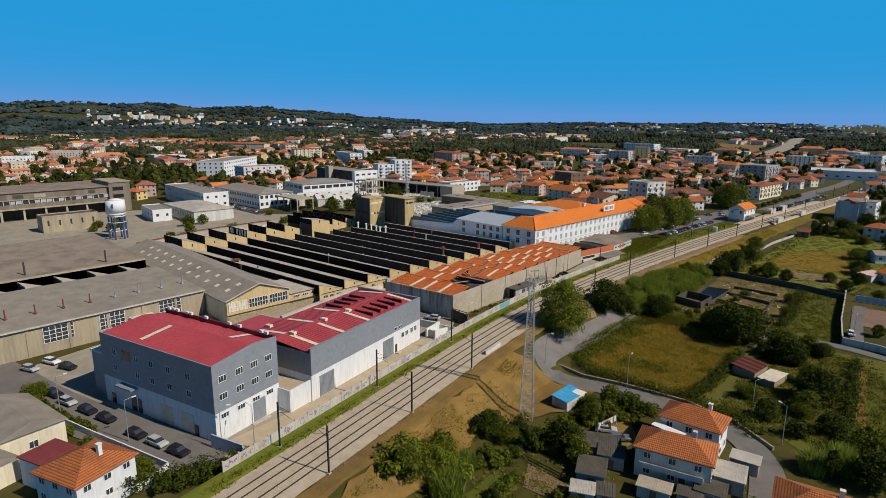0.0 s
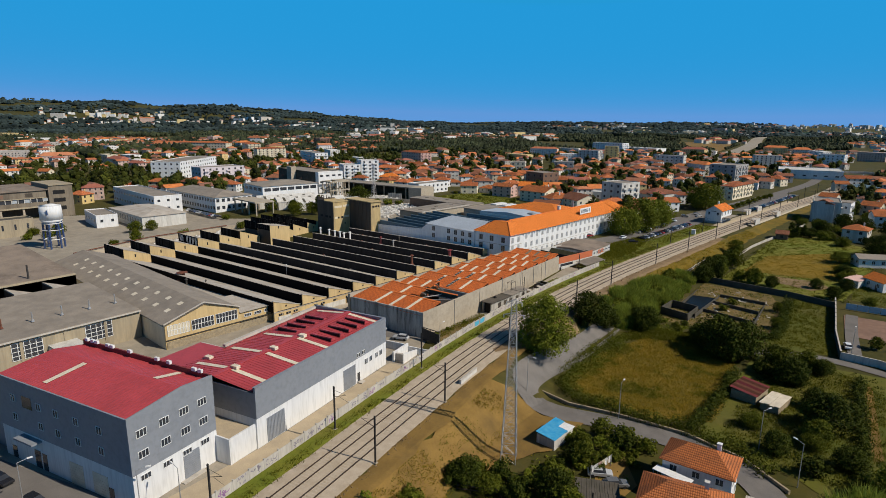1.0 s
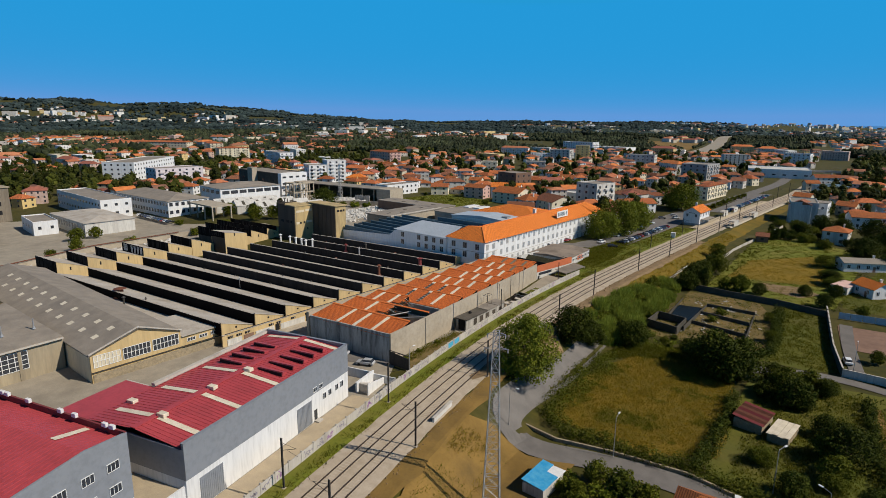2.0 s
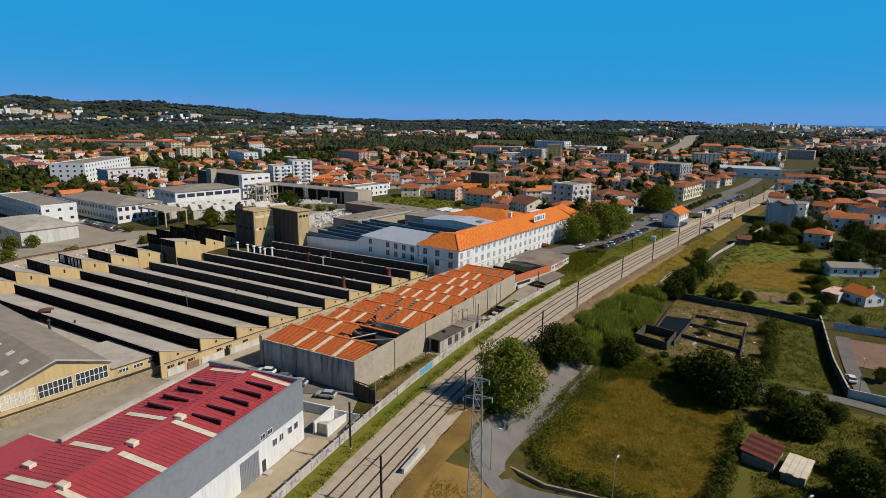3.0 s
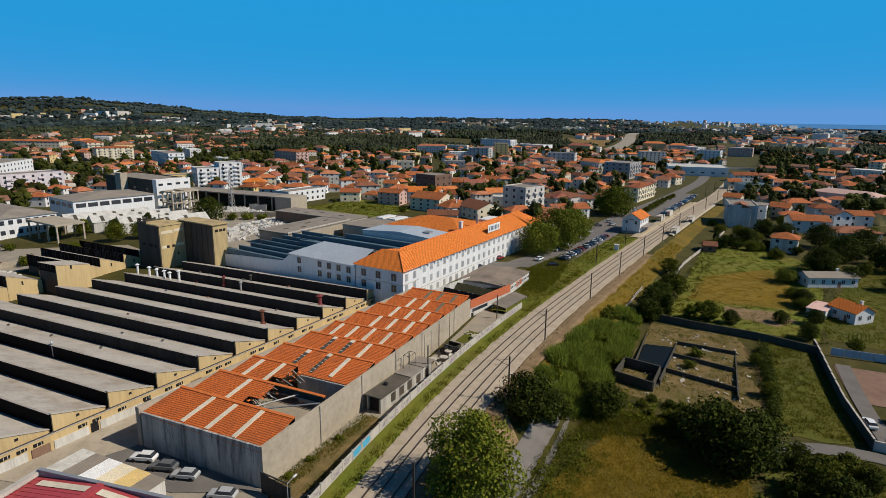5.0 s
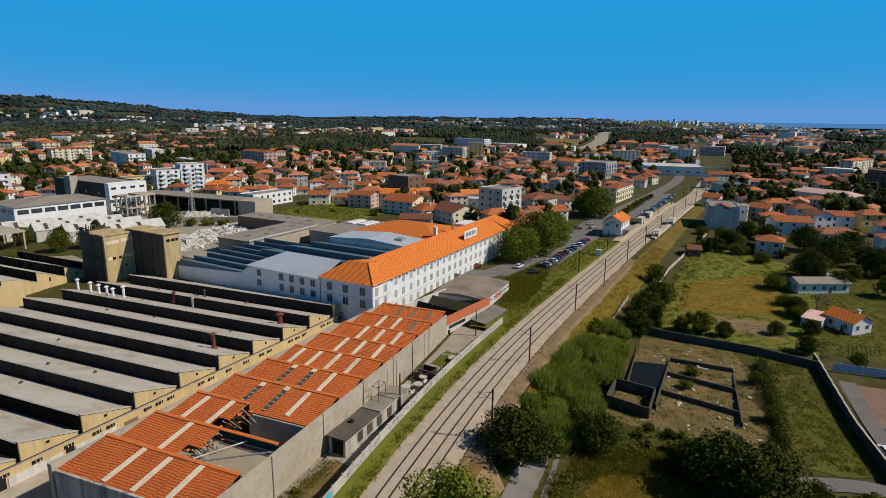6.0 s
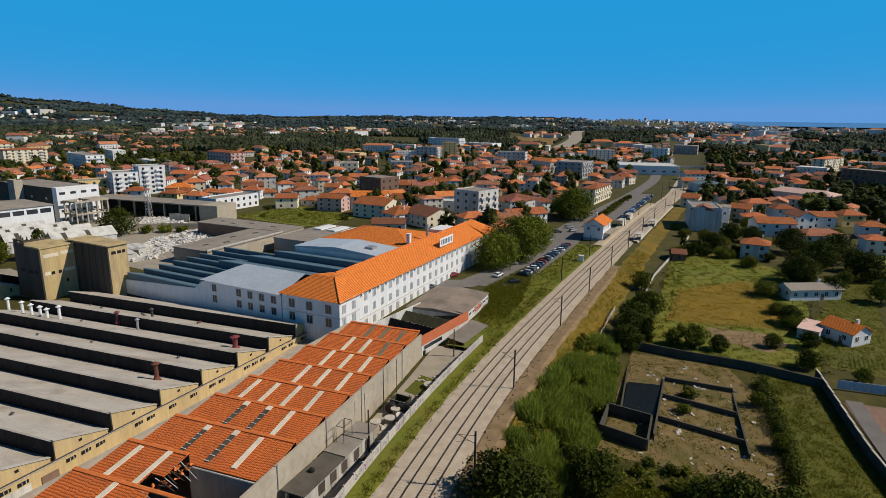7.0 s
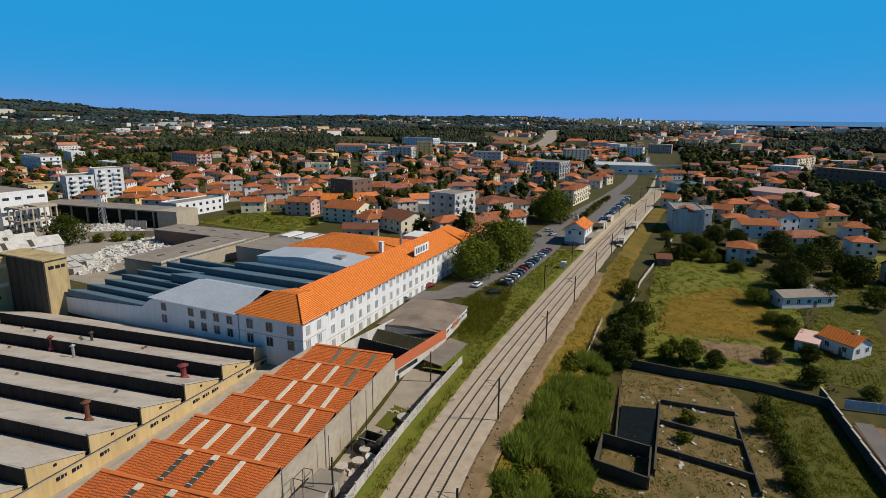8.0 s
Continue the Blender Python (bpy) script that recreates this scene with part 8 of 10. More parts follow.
paling([(-57.0, 76.5), (-51.0, 79.5), (-46.8, 77.0)], 1.2, "bark", "low wooden garden fence of rough boards")
paling([(-46.4, 76.6), (-36.8, 75.7)], 1.1, "bark", "low wooden garden fence of rough boards")
paling([(-65.8, 230.7), (-65.0, 244.0), (-64.0, 257.7)], 1.6, "white", "weathered white board fence along the hedge")
for k, x, y, s in (("reeds", -53.1, 63.3, 1.0), ("reeds", -50.9, 59.2, 1.1), ("reeds2", -53.7, 67.1, 1.1), ("shrub_dark", -57.7, 77.2, 1.2), ("shrub", -57.0, 81.9, 1.1), ("shrub_dark", -52.6, 83.2, 1.2), ("dark2", -43.0, 84.4, 0.62), ("mid2", -40.0, 82.4, 0.8), ("shrub", -45.9, 89.1, 1.1), ("shrub_bright", -48.4, 87.0, 1.2), ("shrub_dark", -45.8, 98.1, 1.0), ("mid2", -45.0, 107.0, 0.7), ("shrub", -41.5, 110.0, 1.0), ("bush_low", -49.0, 76.4, 1.2), ("bush_low", -47.2, 80.5, 1.3), ("shrub_bright", -50.0, 73.0, 1.0), ("pop", -4.4, 106.2, 0.45), ("reeds", -3.4, 111.0, 1.2), ("mid1", -0.4, 117.7, 0.8), ("reeds", -7.0, 107.5, 1.0), ("dark2", 1.5, 108.0, 0.7),
                   ("shrub_big", -56.5, 247.0, 0.7), ("mid1", -54.2, 259.5, 0.9), ("mid1", -57.8, 283.1, 0.8), ("mid2", -42.6, 239.0, 1.0), ("mid2", -47.7, 238.9, 0.7), ("shrub_big", -20.2, 291.6, 0.8), ("dark2", -17.0, 266.9, 0.6), ("dark1", -8.1, 311.5, 0.9), ("dark1", -3.8, 357.1, 1.0), ("dark1", 10.2, 347.0, 1.1), ("dark2", 14.5, 322.0, 1.1), ("dark1", 2.0, 335.0, 1.0), ("dark2", 14.0, 334.0, 0.9), ("shrub_big", -30.0, 338.0, 0.7), ("shrub_big", -40.0, 345.0, 0.6), ("dark2", -32.5, 352.6, 0.8), ("shrub_big", -21.8, 325.9, 0.7), ("dark2", 24.0, 312.0, 1.0), ("mid1", 12.0, 296.0, 0.9), ("dark1", -16.0, 372.0, 0.7), ("dark2", -25.0, 372.0, 0.9), ("dark1", -28.0, 405.0, 1.0)):
    plant(k, x, y, s)

# rough tall grass between the annex and the track
rough = fill([(-103, 254), (-97.5, 232), (-92, 206), (-89.3, 208), (-89.5, 246), (-92.5, 268), (-92.5, 298), (-96, 290)], 2600, 71)
tufts("bank_grass", rough, 0.7, "tuft", "tall rough green grass beside the track", 8, 72)
scrub("bank_weeds", rough[:150], 0.6, 1.4, "leaf", "green weeds in the rough grass", 10, 73, 0.3)

for x, y, s in ((-108.5, 130.5, 1.0), (-106.0, 128.5, 0.8), (-104.0, 131.5, 0.9)):
    plant("shrub", x, y, s, z=-2.6)
for x, y in ((-97.4, 122), (-97.5, 127), (-97.3, 134.5), (-93.6, 160), (-92.2, 168), (-92.0, 176)):
    plant("bush_low", x, y, 0.7)

# weeds and rubble inside the ruin
spots = [p for p in fill([(-60, 184), (-57, 230), (-35, 229), (-29.5, 215), (-29, 184)], 760, 81) if noise.noise(Vector((p[0] * 0.13, p[1] * 0.13, 5))) > -0.06]
scrub("ruin_weeds", spots, 0.5, 1.8, "leaf", "low weeds spreading over the ruin floor", 12, 82, 0.3)
tufts("ruin_grass", fill([(-60, 184), (-57, 230), (-35, 229), (-29.5, 215), (-29, 184)], 900, 83), 0.3, "tuft_dry", "dry grass among the garden walls", 7, 84)
rq = random.Random(85)
b = bmesh.new()
for x, y in fill([(-55, 186), (-53, 226), (-38, 226), (-32, 214), (-31, 186)], 110, 86):
    s0 = rq.uniform(0.15, 0.6)
    bmesh.ops.create_cube(b, size=1.0, matrix=pose(x, y, gz(x, y) + 0.15, rq.uniform(-30, 30), rq.uniform(-30, 30), rq.uniform(0, 180)) @ Matrix.Diagonal((s0 * 2, s0, s0 * 0.4, 1)))
solo("ruin_rubble", b, "concrete_light", "broken pale slabs scattered in the ruin", "rubble", "stuff")
# ---- station, car park ----
st = thing("station_house", -80.5, 349.5, -0.1, -6, "white two-storey station house with an orange roof", "house")
part("wall", boxes((-4.4, 3.9, -8, 8, -1, 7.0)), "white", st)
part("roof", roof_mesh(16, 8.3, 7.05, 2.8, False, 0.6), "tile_new", st).matrix_basis = pose(-0.25, 0, 0, 0, 0, 90)
gb = bmesh.new()
prism(gb, [(-4.4, 7.0), (3.9, 7.0), (-0.25, 9.5)], "y", -8, 8)
part("gable", gb, "white", st)
part("skirting", boxes((-4.45, 3.95, -8.05, 8.05, -1, 1.3)), "grey_render", st)
part("chimney", boxes((-2, -1.2, 2, 2.8, 8, 11)), "white", st)
part("platform_canopy", boxes((3.9, 7.2, -6, 8, 3.3, 3.5)), "grey_roof", st)
for yy in (-6.5, -2.2, 2.2, 6.5):
    window(st, 3.9, yy, 4.6, 1.2, 1.7, "+x", 2)
    window(st, 3.9, yy, 1.5, 1.2, 1.7, "+x", 2)
for xx in (-2.4, 2.0):
    window(st, xx, -8, 4.6, 1.1, 1.6, "-y", 2)
part("name_bars", boxes((-1.6, 1.2, -8.06, -8.0, 6.5, 6.8)), "glass", st)
track_strip("platform", 4.2, 7.0, 0.0, 0.75, "concrete", 345, 470, "long weathered station platform", "platform")
track_strip("platform_west", -9.5, -4.6, 0.0, 0.5, "pave", 330, 470, "worn station platform", "platform")
for y, sd in ((352, 6.0), (390, 6.2), (385, -8.0), (405, -8.0)):
    s = thing("platform_shelter", railx(y) + sd, y, 0.5, math.degrees(math.atan2(rail_dir(y).y, rail_dir(y).x)), "small open platform shelter", "shelter", "platform shelters")
    part("roof", boxes((-4, 4, -1.4, 1.4, 2.5, 2.7)), "concrete_light", s)
    part("back", boxes((-4, 4, -1.4, -1.25, 0, 2.5)) if sd < 0 else boxes((-4, 4, -1.4, -1.25, 0, 2.5)), "white_old", s)
    for xx in (-3.6, 3.6):
        part("post", boxes((xx - 0.1, xx + 0.1, 1.1, 1.3, 0, 2.5)), "steel", s)
LOT = [(-112, 255), (-109, 262), (-106, 300), (-104, 345), (-96, 372), (-87, 372), (-86.5, 332), (-92.5, 268), (-95, 256)]
drape("car_park", LOT, "asphalt", 0.12, 6, label="grey asphalt car park beside the station", category="car park")
ribbon("station_road", [(-122, 250), (-110, 256), (-100, 300), (-96, 370), (-88, 430), (-76, 520), (-66, 640), (-70, 800)], 4.5, "asphalt", 0.14, label="asphalt road behind the station", category="road", step=8)
drape("station_lot", [(-84, 398), (-75, 398), (-62, 520), (-73, 520)], "asphalt", 0.17, 8, label="long car park along the line", category="car park")
COL = ("black", "silver", "grey", "white", "blue", "grey", "red", "black", "silver", "blue")
for i in range(17):
    park(COL[i % 10], -90.2 - 0.08 * (68 - 4.2 * i), 272 + 3.3 * i, 172 + (i * 37) % 6, 0.15)
for i in range(15):
    park(COL[(i * 3 + 1) % 10], -99.5 - 0.06 * (60 - 4 * i), 286 + 3.3 * i, -5 + (i * 31) % 8, 0.15)
for i in range(26):
    park(COL[(i * 7 + 2) % 10], -74.6 + 0.105 * i * 4.2 * 0.9, 404 + 3.9 * i, 170, 0.22)
for i, (x, y, rz) in enumerate(((-96, 262, 30), (-103, 268, 80), (-117, 262, 70), (-119, 270, 80), (-118.5, 246, 50), (-99, 352, 20), (-93, 358, 60), (-96, 366, 30))):
    park(COL[(i * 3) % 10], x, y, rz, 0.2)
for x, y, s in ((-103.5, 293, 0.95), (-107, 278, 0.75), (-101.5, 312, 0.8), (-98, 392, 0.95), (-104, 400, 0.7)):
    plant("big_street", x, y, s)
for i in range(8):
    plant("shrub", -86 + 0.1 * 12 * i, 405 + 12 * i, 1.2)
cab = thing("signal_cabinet", -80.6, 301, 0, 5, "white lineside equipment cabinet", "cabinet")
part("body", boxes((-0.9, 0.9, -0.7, 0.7, 0, 2.3)), "white", cab)
part("lid", boxes((-1.0, 1.0, -0.8, 0.8, 2.3, 2.45)), "white", cab)
track_strip("verge_west", -16, -6, 0.0, 0.10, "verdant", 205, 330, "weedy grass verge by the car park", "grass", jag=1.5)
tufts("verge_tufts", [(railx(y) + u, y) for u, y in fill([(-15.5, 206), (-6.0, 206), (-6.0, 330), (-15.5, 330)], 1500, 63)], 0.45, "tuft", "rough grass on the verge by the car park", 9, 64)

# street cars below the grey block
for i, (c, x, y) in enumerate((("silver", -147, 27), ("white", -148, 31.5), ("black", -142, 33), ("black", -129, 26.6), ("silver", -123, 27.2), ("black", -116.3, 28.6), ("black", -110.2, 29.8), ("black", -100.2, 31.2), ("silver", -94.5, 32.4), ("black", -89.0, 33.6))):
    park(c, x, y, 12 if i > 2 else 20, gz(x, y) + 0.16)
for c, x, y in (("white", -121.2, 114.6), ("grey", -116.2, 114.4), ("silver", -111.4, 114.4), ("silver", -102.6, 113.6)):
    park(c, x, y, 200, -2.42)

# houses at the foot of the street
house(-89.2, 19.9, 17, 9.2, 9.4, 5.0, 2.4, "white", "tile_old", True, 2, "white house with an orange hipped roof by the street", None, True)
mr = thing("maroon_annex", -97.4, 17.2, gz(-97, 17), 17, "white annex with a maroon sheet roof", "house")
part("wall", boxes((-2.6, 2.6, -2.8, 2.8, -1, 4.6)), "white", mr)
part("roof", boxes((-2.8, 2.8, -3.0, 3.0, 4.6, 4.8)), "maroon", mr)
gr = thing("grey_roofed_house", -114.6, 16.6, gz(-114, 17), 6, "cream house with a grey corrugated roof", "house")
part("wall", boxes((-8, 8, -5, 5, -1, 4.6)), "cream", gr)
b = bmesh.new()
prism(b, [(-5.5, 4.6), (5.5, 4.6), (0, 6.6)], "x", -8.4, 8.4)
part("roof", b, "grey_roof", gr)
window(gr, 8.0, 0, 1.6, 1.4, 1.3, "+x", 2)
gr2 = thing("grey_roofed_house", -102.6, 11.0, gz(-102, 11), 17, "low cream house with a dark grey roof", "house")
part("wall", boxes((-2.5, 2.5, -2.4, 2.4, -1, 3.8)), "cream", gr2)
b = bmesh.new()
prism(b, [(-2.7, 3.8), (2.7, 3.8), (0, 4.9)], "x", -2.8, 2.8)
part("roof", b, "grey_roof", gr2)
wall_line("wall_street_garden", [(-128, 22), (-118, 23.5), (-106, 26), (-95, 28.5), (-86, 30.5), (-83.5, 26), (-84.5, 18)], 1.3, 0.22, "white", "white garden wall along the street")
hedge([(-84.6, 23.5), (-82.4, 29.5), (-80.2, 36.5)], 2.8, 3.2, "leaf_dark", "dense dark hedge at the end of the street", 56)
hedge([(-128, 23.6), (-117, 25.2), (-106, 27.2)], 1.6, 1.4, "leaf", "low garden hedge along the street wall", 57)
drape("front_lawn", [(-93.5, 26.8), (-85.6, 29.2), (-83.4, 25.0), (-85.0, 22.0)], "verdant", 0.14, 2, 0.3, label="small green front lawn", category="grass")
plant("shrub_big", -131.5, 24.2, 0.5)
plant("mid2", -88.0, 27.2, 0.5)
wall_line("wall_street_end", [(-86.8, 38.4), (-79.6, 40.2)], 2.6, 0.25, "paleblue", "pale blue-grey end wall", seg=8)
for i, (x, y) in enumerate(((-78.5, 33), (-77.5, 36), (-79.5, 30), (-80.5, 27.5), (-78.2, 39.5), (-131, 23.5), (-127.5, 23), (-123, 22.5), (-90.5, 27), (-93, 26.5), (-88, 27.5), (-99, 25), (-103, 24.2), (-87, 24), (-110, 23.2))):
    plant("shrub_dark" if i < 6 else "bush_low" if i % 2 else "shrub", x, y, 0.95 if i < 6 else 0.8)
for x, y, rz in ((-119, 24.8, 80), (-99.5, 29.6, 80), (-84.8, 39.2, 60), (-80.8, 43.0, 180), (-88.5, 112, 90)):
    street_lamp(x, y, rz)

# ---- white offices and halls behind the works ----
def block(name, x, y, rz, w, d, h, storeys, wall, roof, label, cols=None, flat=True, rise=1.2, z=None, ww=1.3, wh=1.4, balcony=0, category="building", sides=("-y", "+x")):
    """A plain block with rows of windows on the sides that are seen. Its near right corner is at x, y."""
    a = thing(name, x, y, gz(x, y) if z is None else z, rz, label, category)
    part("wall", boxes((-w, 0, 0, d, -3, h)), wall, a)
    if flat:
        part("roof", boxes((-w + 0.3, -0.3, 0.3, d - 0.3, h, h + 0.15)), roof, a)
        part("parapet", boxes((-w - 0.05, 0.05, -0.05, 0.25, h, h + 0.6), (-w - 0.05, 0.05, d - 0.25, d + 0.05, h, h + 0.6), (-w - 0.05, -w + 0.25, 0.25, d - 0.25, h, h + 0.6), (-0.25, 0.05, 0.25, d - 0.25, h, h + 0.6)), wall, a)
    else:
        r = part("roof", roof_mesh(w, d, h + 0.05, rise, True, 0.5), roof, a)
        r.matrix_basis = pose(-w / 2, d / 2, 0)
    fl = h / storeys
    for s in range(storeys):
        for face, ln in (("-y", w), ("+x", d)):
            if face not in sides:
                continue
            n = max(2, int(ln / (cols or 3.4)))
            for k in range(n):
                u = ln * (k + 0.5) / n
                pos = (-u, 0.0) if face == "-y" else (0.0, u)
                key = ("blk", round(ww, 2), round(wh, 2))
                if key not in WIN:
                    o = part("window", boxes((-ww / 2, ww / 2, -0.06, 0.02, 0, wh)), "glass", a)
                    WIN[key] = o.data
                else:
                    o = link("window", WIN[key], a)
                o.matrix_basis = pose(pos[0], pos[1], s * fl + fl * 0.35, 0, 0, 0 if face == "-y" else 90)
            if balcony and s and face == "+x":
                for k in range(balcony):
                    u = d * (k + 0.5) / balcony
                    part("balcony", boxes((0, 1.2, u - 1.8, u + 1.8, s * fl, s * fl + 1.0)), wall, a)
    return a


off = block("white_office", -320, 193.5, -3, 62, 24, 8.6, 2, "white", "grey_roof", "white two-storey office with rows of windows", 3.2, False, 3.0, -1.0, 1.9, 1.9)
block("long_workshop", -306.5, 144.5, -4.7, 46, 22.5, 6.2, 1, "white_old", "saw_roof", "long low workshop with a pale flat-pitched roof", 3.4, False, 1.8, -2.4, 1.5, 2.6, sides=("-y",))
block("white_store", -327, 131, -10, 26, 10, 5.0, 1, "white", "grey_roof", "small white store with a flat roof", 6, True, 1, -1.5)
block("white_terrace_block", -345, 170, -6, 70, 16, 9.0, 2, "white", "grey_roof", "long white two-storey block", 4.5, True, 1, -1.0, 1.6, 1.3)
def ruined_factory():
    """Open ground floor on columns, a strip of windows, broken panels under a thin flat roof."""
    a = thing("ruined_factory", -384, 10, -1.5, -1, "long ruined concrete factory with strip windows above open bays", "building")
    D = 118.0
    part("core", boxes((-40, -7, 0, D, -1, 5.2)), "stained_shaded", a, "dark open ground floor")
    part("floor_slab", boxes((-40, 0.6, 0, D, 5.2, 6.0)), "stained_cream", a)
    part("sill_wall", boxes((-40, 0, 0, D, 6.0, 8.2)), "ruin_render", a, "stained brown sill wall")
    part("window_strip", boxes((-40, -0.25, 0, D, 8.2, 10.4)), "glass", a, "broken strip of windows")
    part("upper_wall", boxes((-40, 0, 0, D, 10.4, 14.6)), "ruin_render", a, "stained brown upper wall")
    part("roof", boxes((-41, 0.8, -0.8, D + 0.8, 14.6, 15.2)), "brown_roof", a, "thin flat weathered roof")
    part("cornice", boxes((0.003, 0.3, 0, D, 10.4, 10.8)), "stained_cream", a)
    rn = random.Random(6)
    for k in range(40):
        y = 1.0 + k * 2.95
        part("mullion", boxes((-0.25, 0.05, y, y + 0.35, 8.2, 10.4)), "white_old", a)
        if rn.random() < 0.55:
            part("pale_pane", boxes((-0.24, -0.1, y + 0.5, y + 2.6, 8.4, 10.2)), "pane_pale", a)
    for k in range(12):
        part("column", boxes((-0.8, 0, 1 + 10.5 * k, 2.0 + 10.5 * k, -1, 5.2)), "concrete", a)
    for k in range(9):
        y = 4 + 13 * k + rn.uniform(-2, 2)
        part("torn_panel", boxes((0.002, 0.06, y, y + rn.uniform(3, 7), 11.4, 13.4)), ("stained_cream", "brownbrick", "stained_shaded")[k % 3], a)
    part("stair_block", boxes((-26, 1.2, D + 0.9, D + 13, -1, 17.0)), "ruin_render", a, "stained stair block at the end")
    part("stair_roof", boxes((-26.5, 1.8, D + 0.9, D + 13.6, 17.0, 17.5)), "stained_cream", a)
    for z in (3.0, 7.5, 12.0):
        part("stair_opening", boxes((1.18, 1.26, D + 3, D + 9, z, z + 2.2)), "black", a)


ruined_factory()
block("ruined_wall_block", -332, 80, -2, 10, 25, 6.8, 1, "stained_cream", "roof_moss", "roofless cream wall with buttresses", 5, True, 1, -1.5, 0.8, 2.6)
wt = thing("water_tower", -292, 100, -2, 20, "white drum water tower on a blue steel frame", "tower")
b = bmesh.new()
tube(b, (0, 0, 12), (0, 0, 18.0), 4.3, 4.1, 36)
tube(b, (0, 0, 18.0), (0, 0, 18.7), 4.1, 0.8, 36)
tube(b, (0, 0, 10.6), (0, 0, 12), 3.2, 4.3, 36)
for f in b.faces:
    f.smooth = len(f.verts) == 4
part("tank", b, "white", wt, "white painted water tank")
for k in range(6):
    b = bmesh.new()
    ca, sa = math.cos(k * math.pi / 3), math.sin(k * math.pi / 3)
    tube(b, (3.8 * ca, 3.8 * sa, -1), (3.4 * ca, 3.4 * sa, 10.8), 0.4, n=8)
    part("leg", b, "car_blue", wt)
for z in (3.5, 7.5, 10.4):
    b = bmesh.new()
    for k in range(6):
        p = [(3.8 * math.cos((k + i) * math.pi / 3), 3.8 * math.sin((k + i) * math.pi / 3), z) for i in (0, 1)]
        tube(b, p[0], p[1], 0.18, n=6)
    part("ring_beam", b, "white", wt)
part("emblem", boxes((2.4, 2.6, -4.0, -3.4, 14.5, 16.5)), "car_blue", wt, "plain blue emblem bar")
wt.children[-1].matrix_basis = pose(0, 0, 0, 0, 0, 20)


def shed_row():
    for k, (x, y, ln) in enumerate(((-313, 217, 36), (-300.5, 221.5, 34), (-287.5, 226, 30), (-272.5, 234, 22))):
        a = thing("white_gabled_shed", x, y, -0.6, -20, "white gabled shed with a pale sheet roof", "shed", "white gabled sheds")
        b = bmesh.new()
        prism(b, [(-5.5, -1), (5.5, -1), (5.5, 5.0), (0, 7.8), (-5.5, 5.0)], "y", 0, ln)
        part("wall", b, "white_old", a)
        for s in (-1, 1):
            b = bmesh.new()
            poly(b, [(s * 5.75, -0.4, 4.97), (0, -0.4, 7.9), (0, ln + 0.4, 7.9), (s * 5.75, ln + 0.4, 4.97)])
            part("roof_slope", b, "white_old", a, "pale weathered sheet roof")
        for j in range(int(ln / 8)):
            for s in (-1, 1):
                y0 = 3.5 + 8.2 * j
                c = bmesh.new()
                poly(c, [(s * 5.0, y0, 5.42), (s * 1.2, y0, 7.36), (s * 1.2, y0 + 1.5, 7.36), (s * 5.0, y0 + 1.5, 5.42)])
                part("roof_light", c, "dark_concrete", a, "dark strip roof light")
        part("door", boxes((-1.6, 1.6, -0.06, 0, -0.5, 3.4)), "glass" if k == 1 else "grey_render", a)


shed_row()
block("glazed_hall", -319.5, 226, -10, 28, 39, 11.5, 1, "white", "grey_roof", "white hall with a high strip of windows", 5.0, False, 2.2, 0, 4.4, 2.2, sides=())
hall_windows = [k for k in bpy.data.objects if k.name == "glazed_hall"][0]
for k in range(7):
    part("window", boxes((0, 0.06, 1.2 + 5.4 * k, 5.6 + 5.4 * k, 8.2, 10.2)), "glass", hall_windows)
for k in range(4):
    part("window", boxes((-26 + 6.6 * k, -21.4 + 6.6 * k, -0.06, 0, 8.2, 10.2)), "glass", hall_windows)
block("dark_hall", -325.5, 274, -8, 52, 20, 16.5, 2, "dark_concrete", "grey_roof", "dark grey industrial hall beside a stair tower", 12, True, 1, 0, 2.0, 1.2, sides=("-y",))
block("stair_tower", -352, 273.5, -8, 6, 4, 19, 1, "concrete", "grey_roof", "bare concrete stair tower", 20, True, 1, 0)
block("white_end_block", -321.5, 273, -8, 3.8, 20, 16.8, 4, "white", "grey_roof", "white slab end of a grey hall", 5, True, 1, 0, 2.6, 1.2, sides=("+x",))
# concrete skeleton and the long open hall
sk = thing("concrete_skeleton", -308.5, 272, -0.3, -8, "bare concrete frame of an unfinished building", "frame")
for i in range(3):
    for j in range(4):
        part("column", boxes((-10 + 4.7 * i, -9.4 + 4.7 * i, 5 * j, 5 * j + 0.6, -1, 11.9)), "concrete", sk)
for z in (5.6, 11.4):
    part("slab_beam", boxes((-10.2, 0.2, -0.2, 0.8, z, z + 0.7), (-10.2, 0.2, 14.8, 15.8, z, z + 0.7), (-10.2, -9.2, 0.8, 14.8, z, z + 0.7), (-0.8, 0.2, 0.8, 14.8, z, z + 0.7)), "concrete", sk)
part("roof_slab", boxes((-10.0, 0.0, 7.0, 15.6, 12.1, 12.4)), "concrete", sk)
cn = thing("long_open_hall", -258, 308.5, 0, 2, "long concrete hall open towards the rubble yard", "hall")
part("roof", boxes((-86, -11, -0.6, 13, 7.4, 8.0)), "grey_roof", cn, "flat grey weathered roof")
part("back_wall", boxes((-86, -11, 12.4, 13, -1, 7.4)), "dark_concrete", cn)
for k in range(8):
    part("column", boxes((-85 + 10 * k, -84.3 + 10 * k, 0.3, 1.0, -1, 7.4)), "concrete", cn)
part("end_block", boxes((-11, 0, -1, 13.2, -1, 8.2)), "concrete", cn, "blind concrete end block")
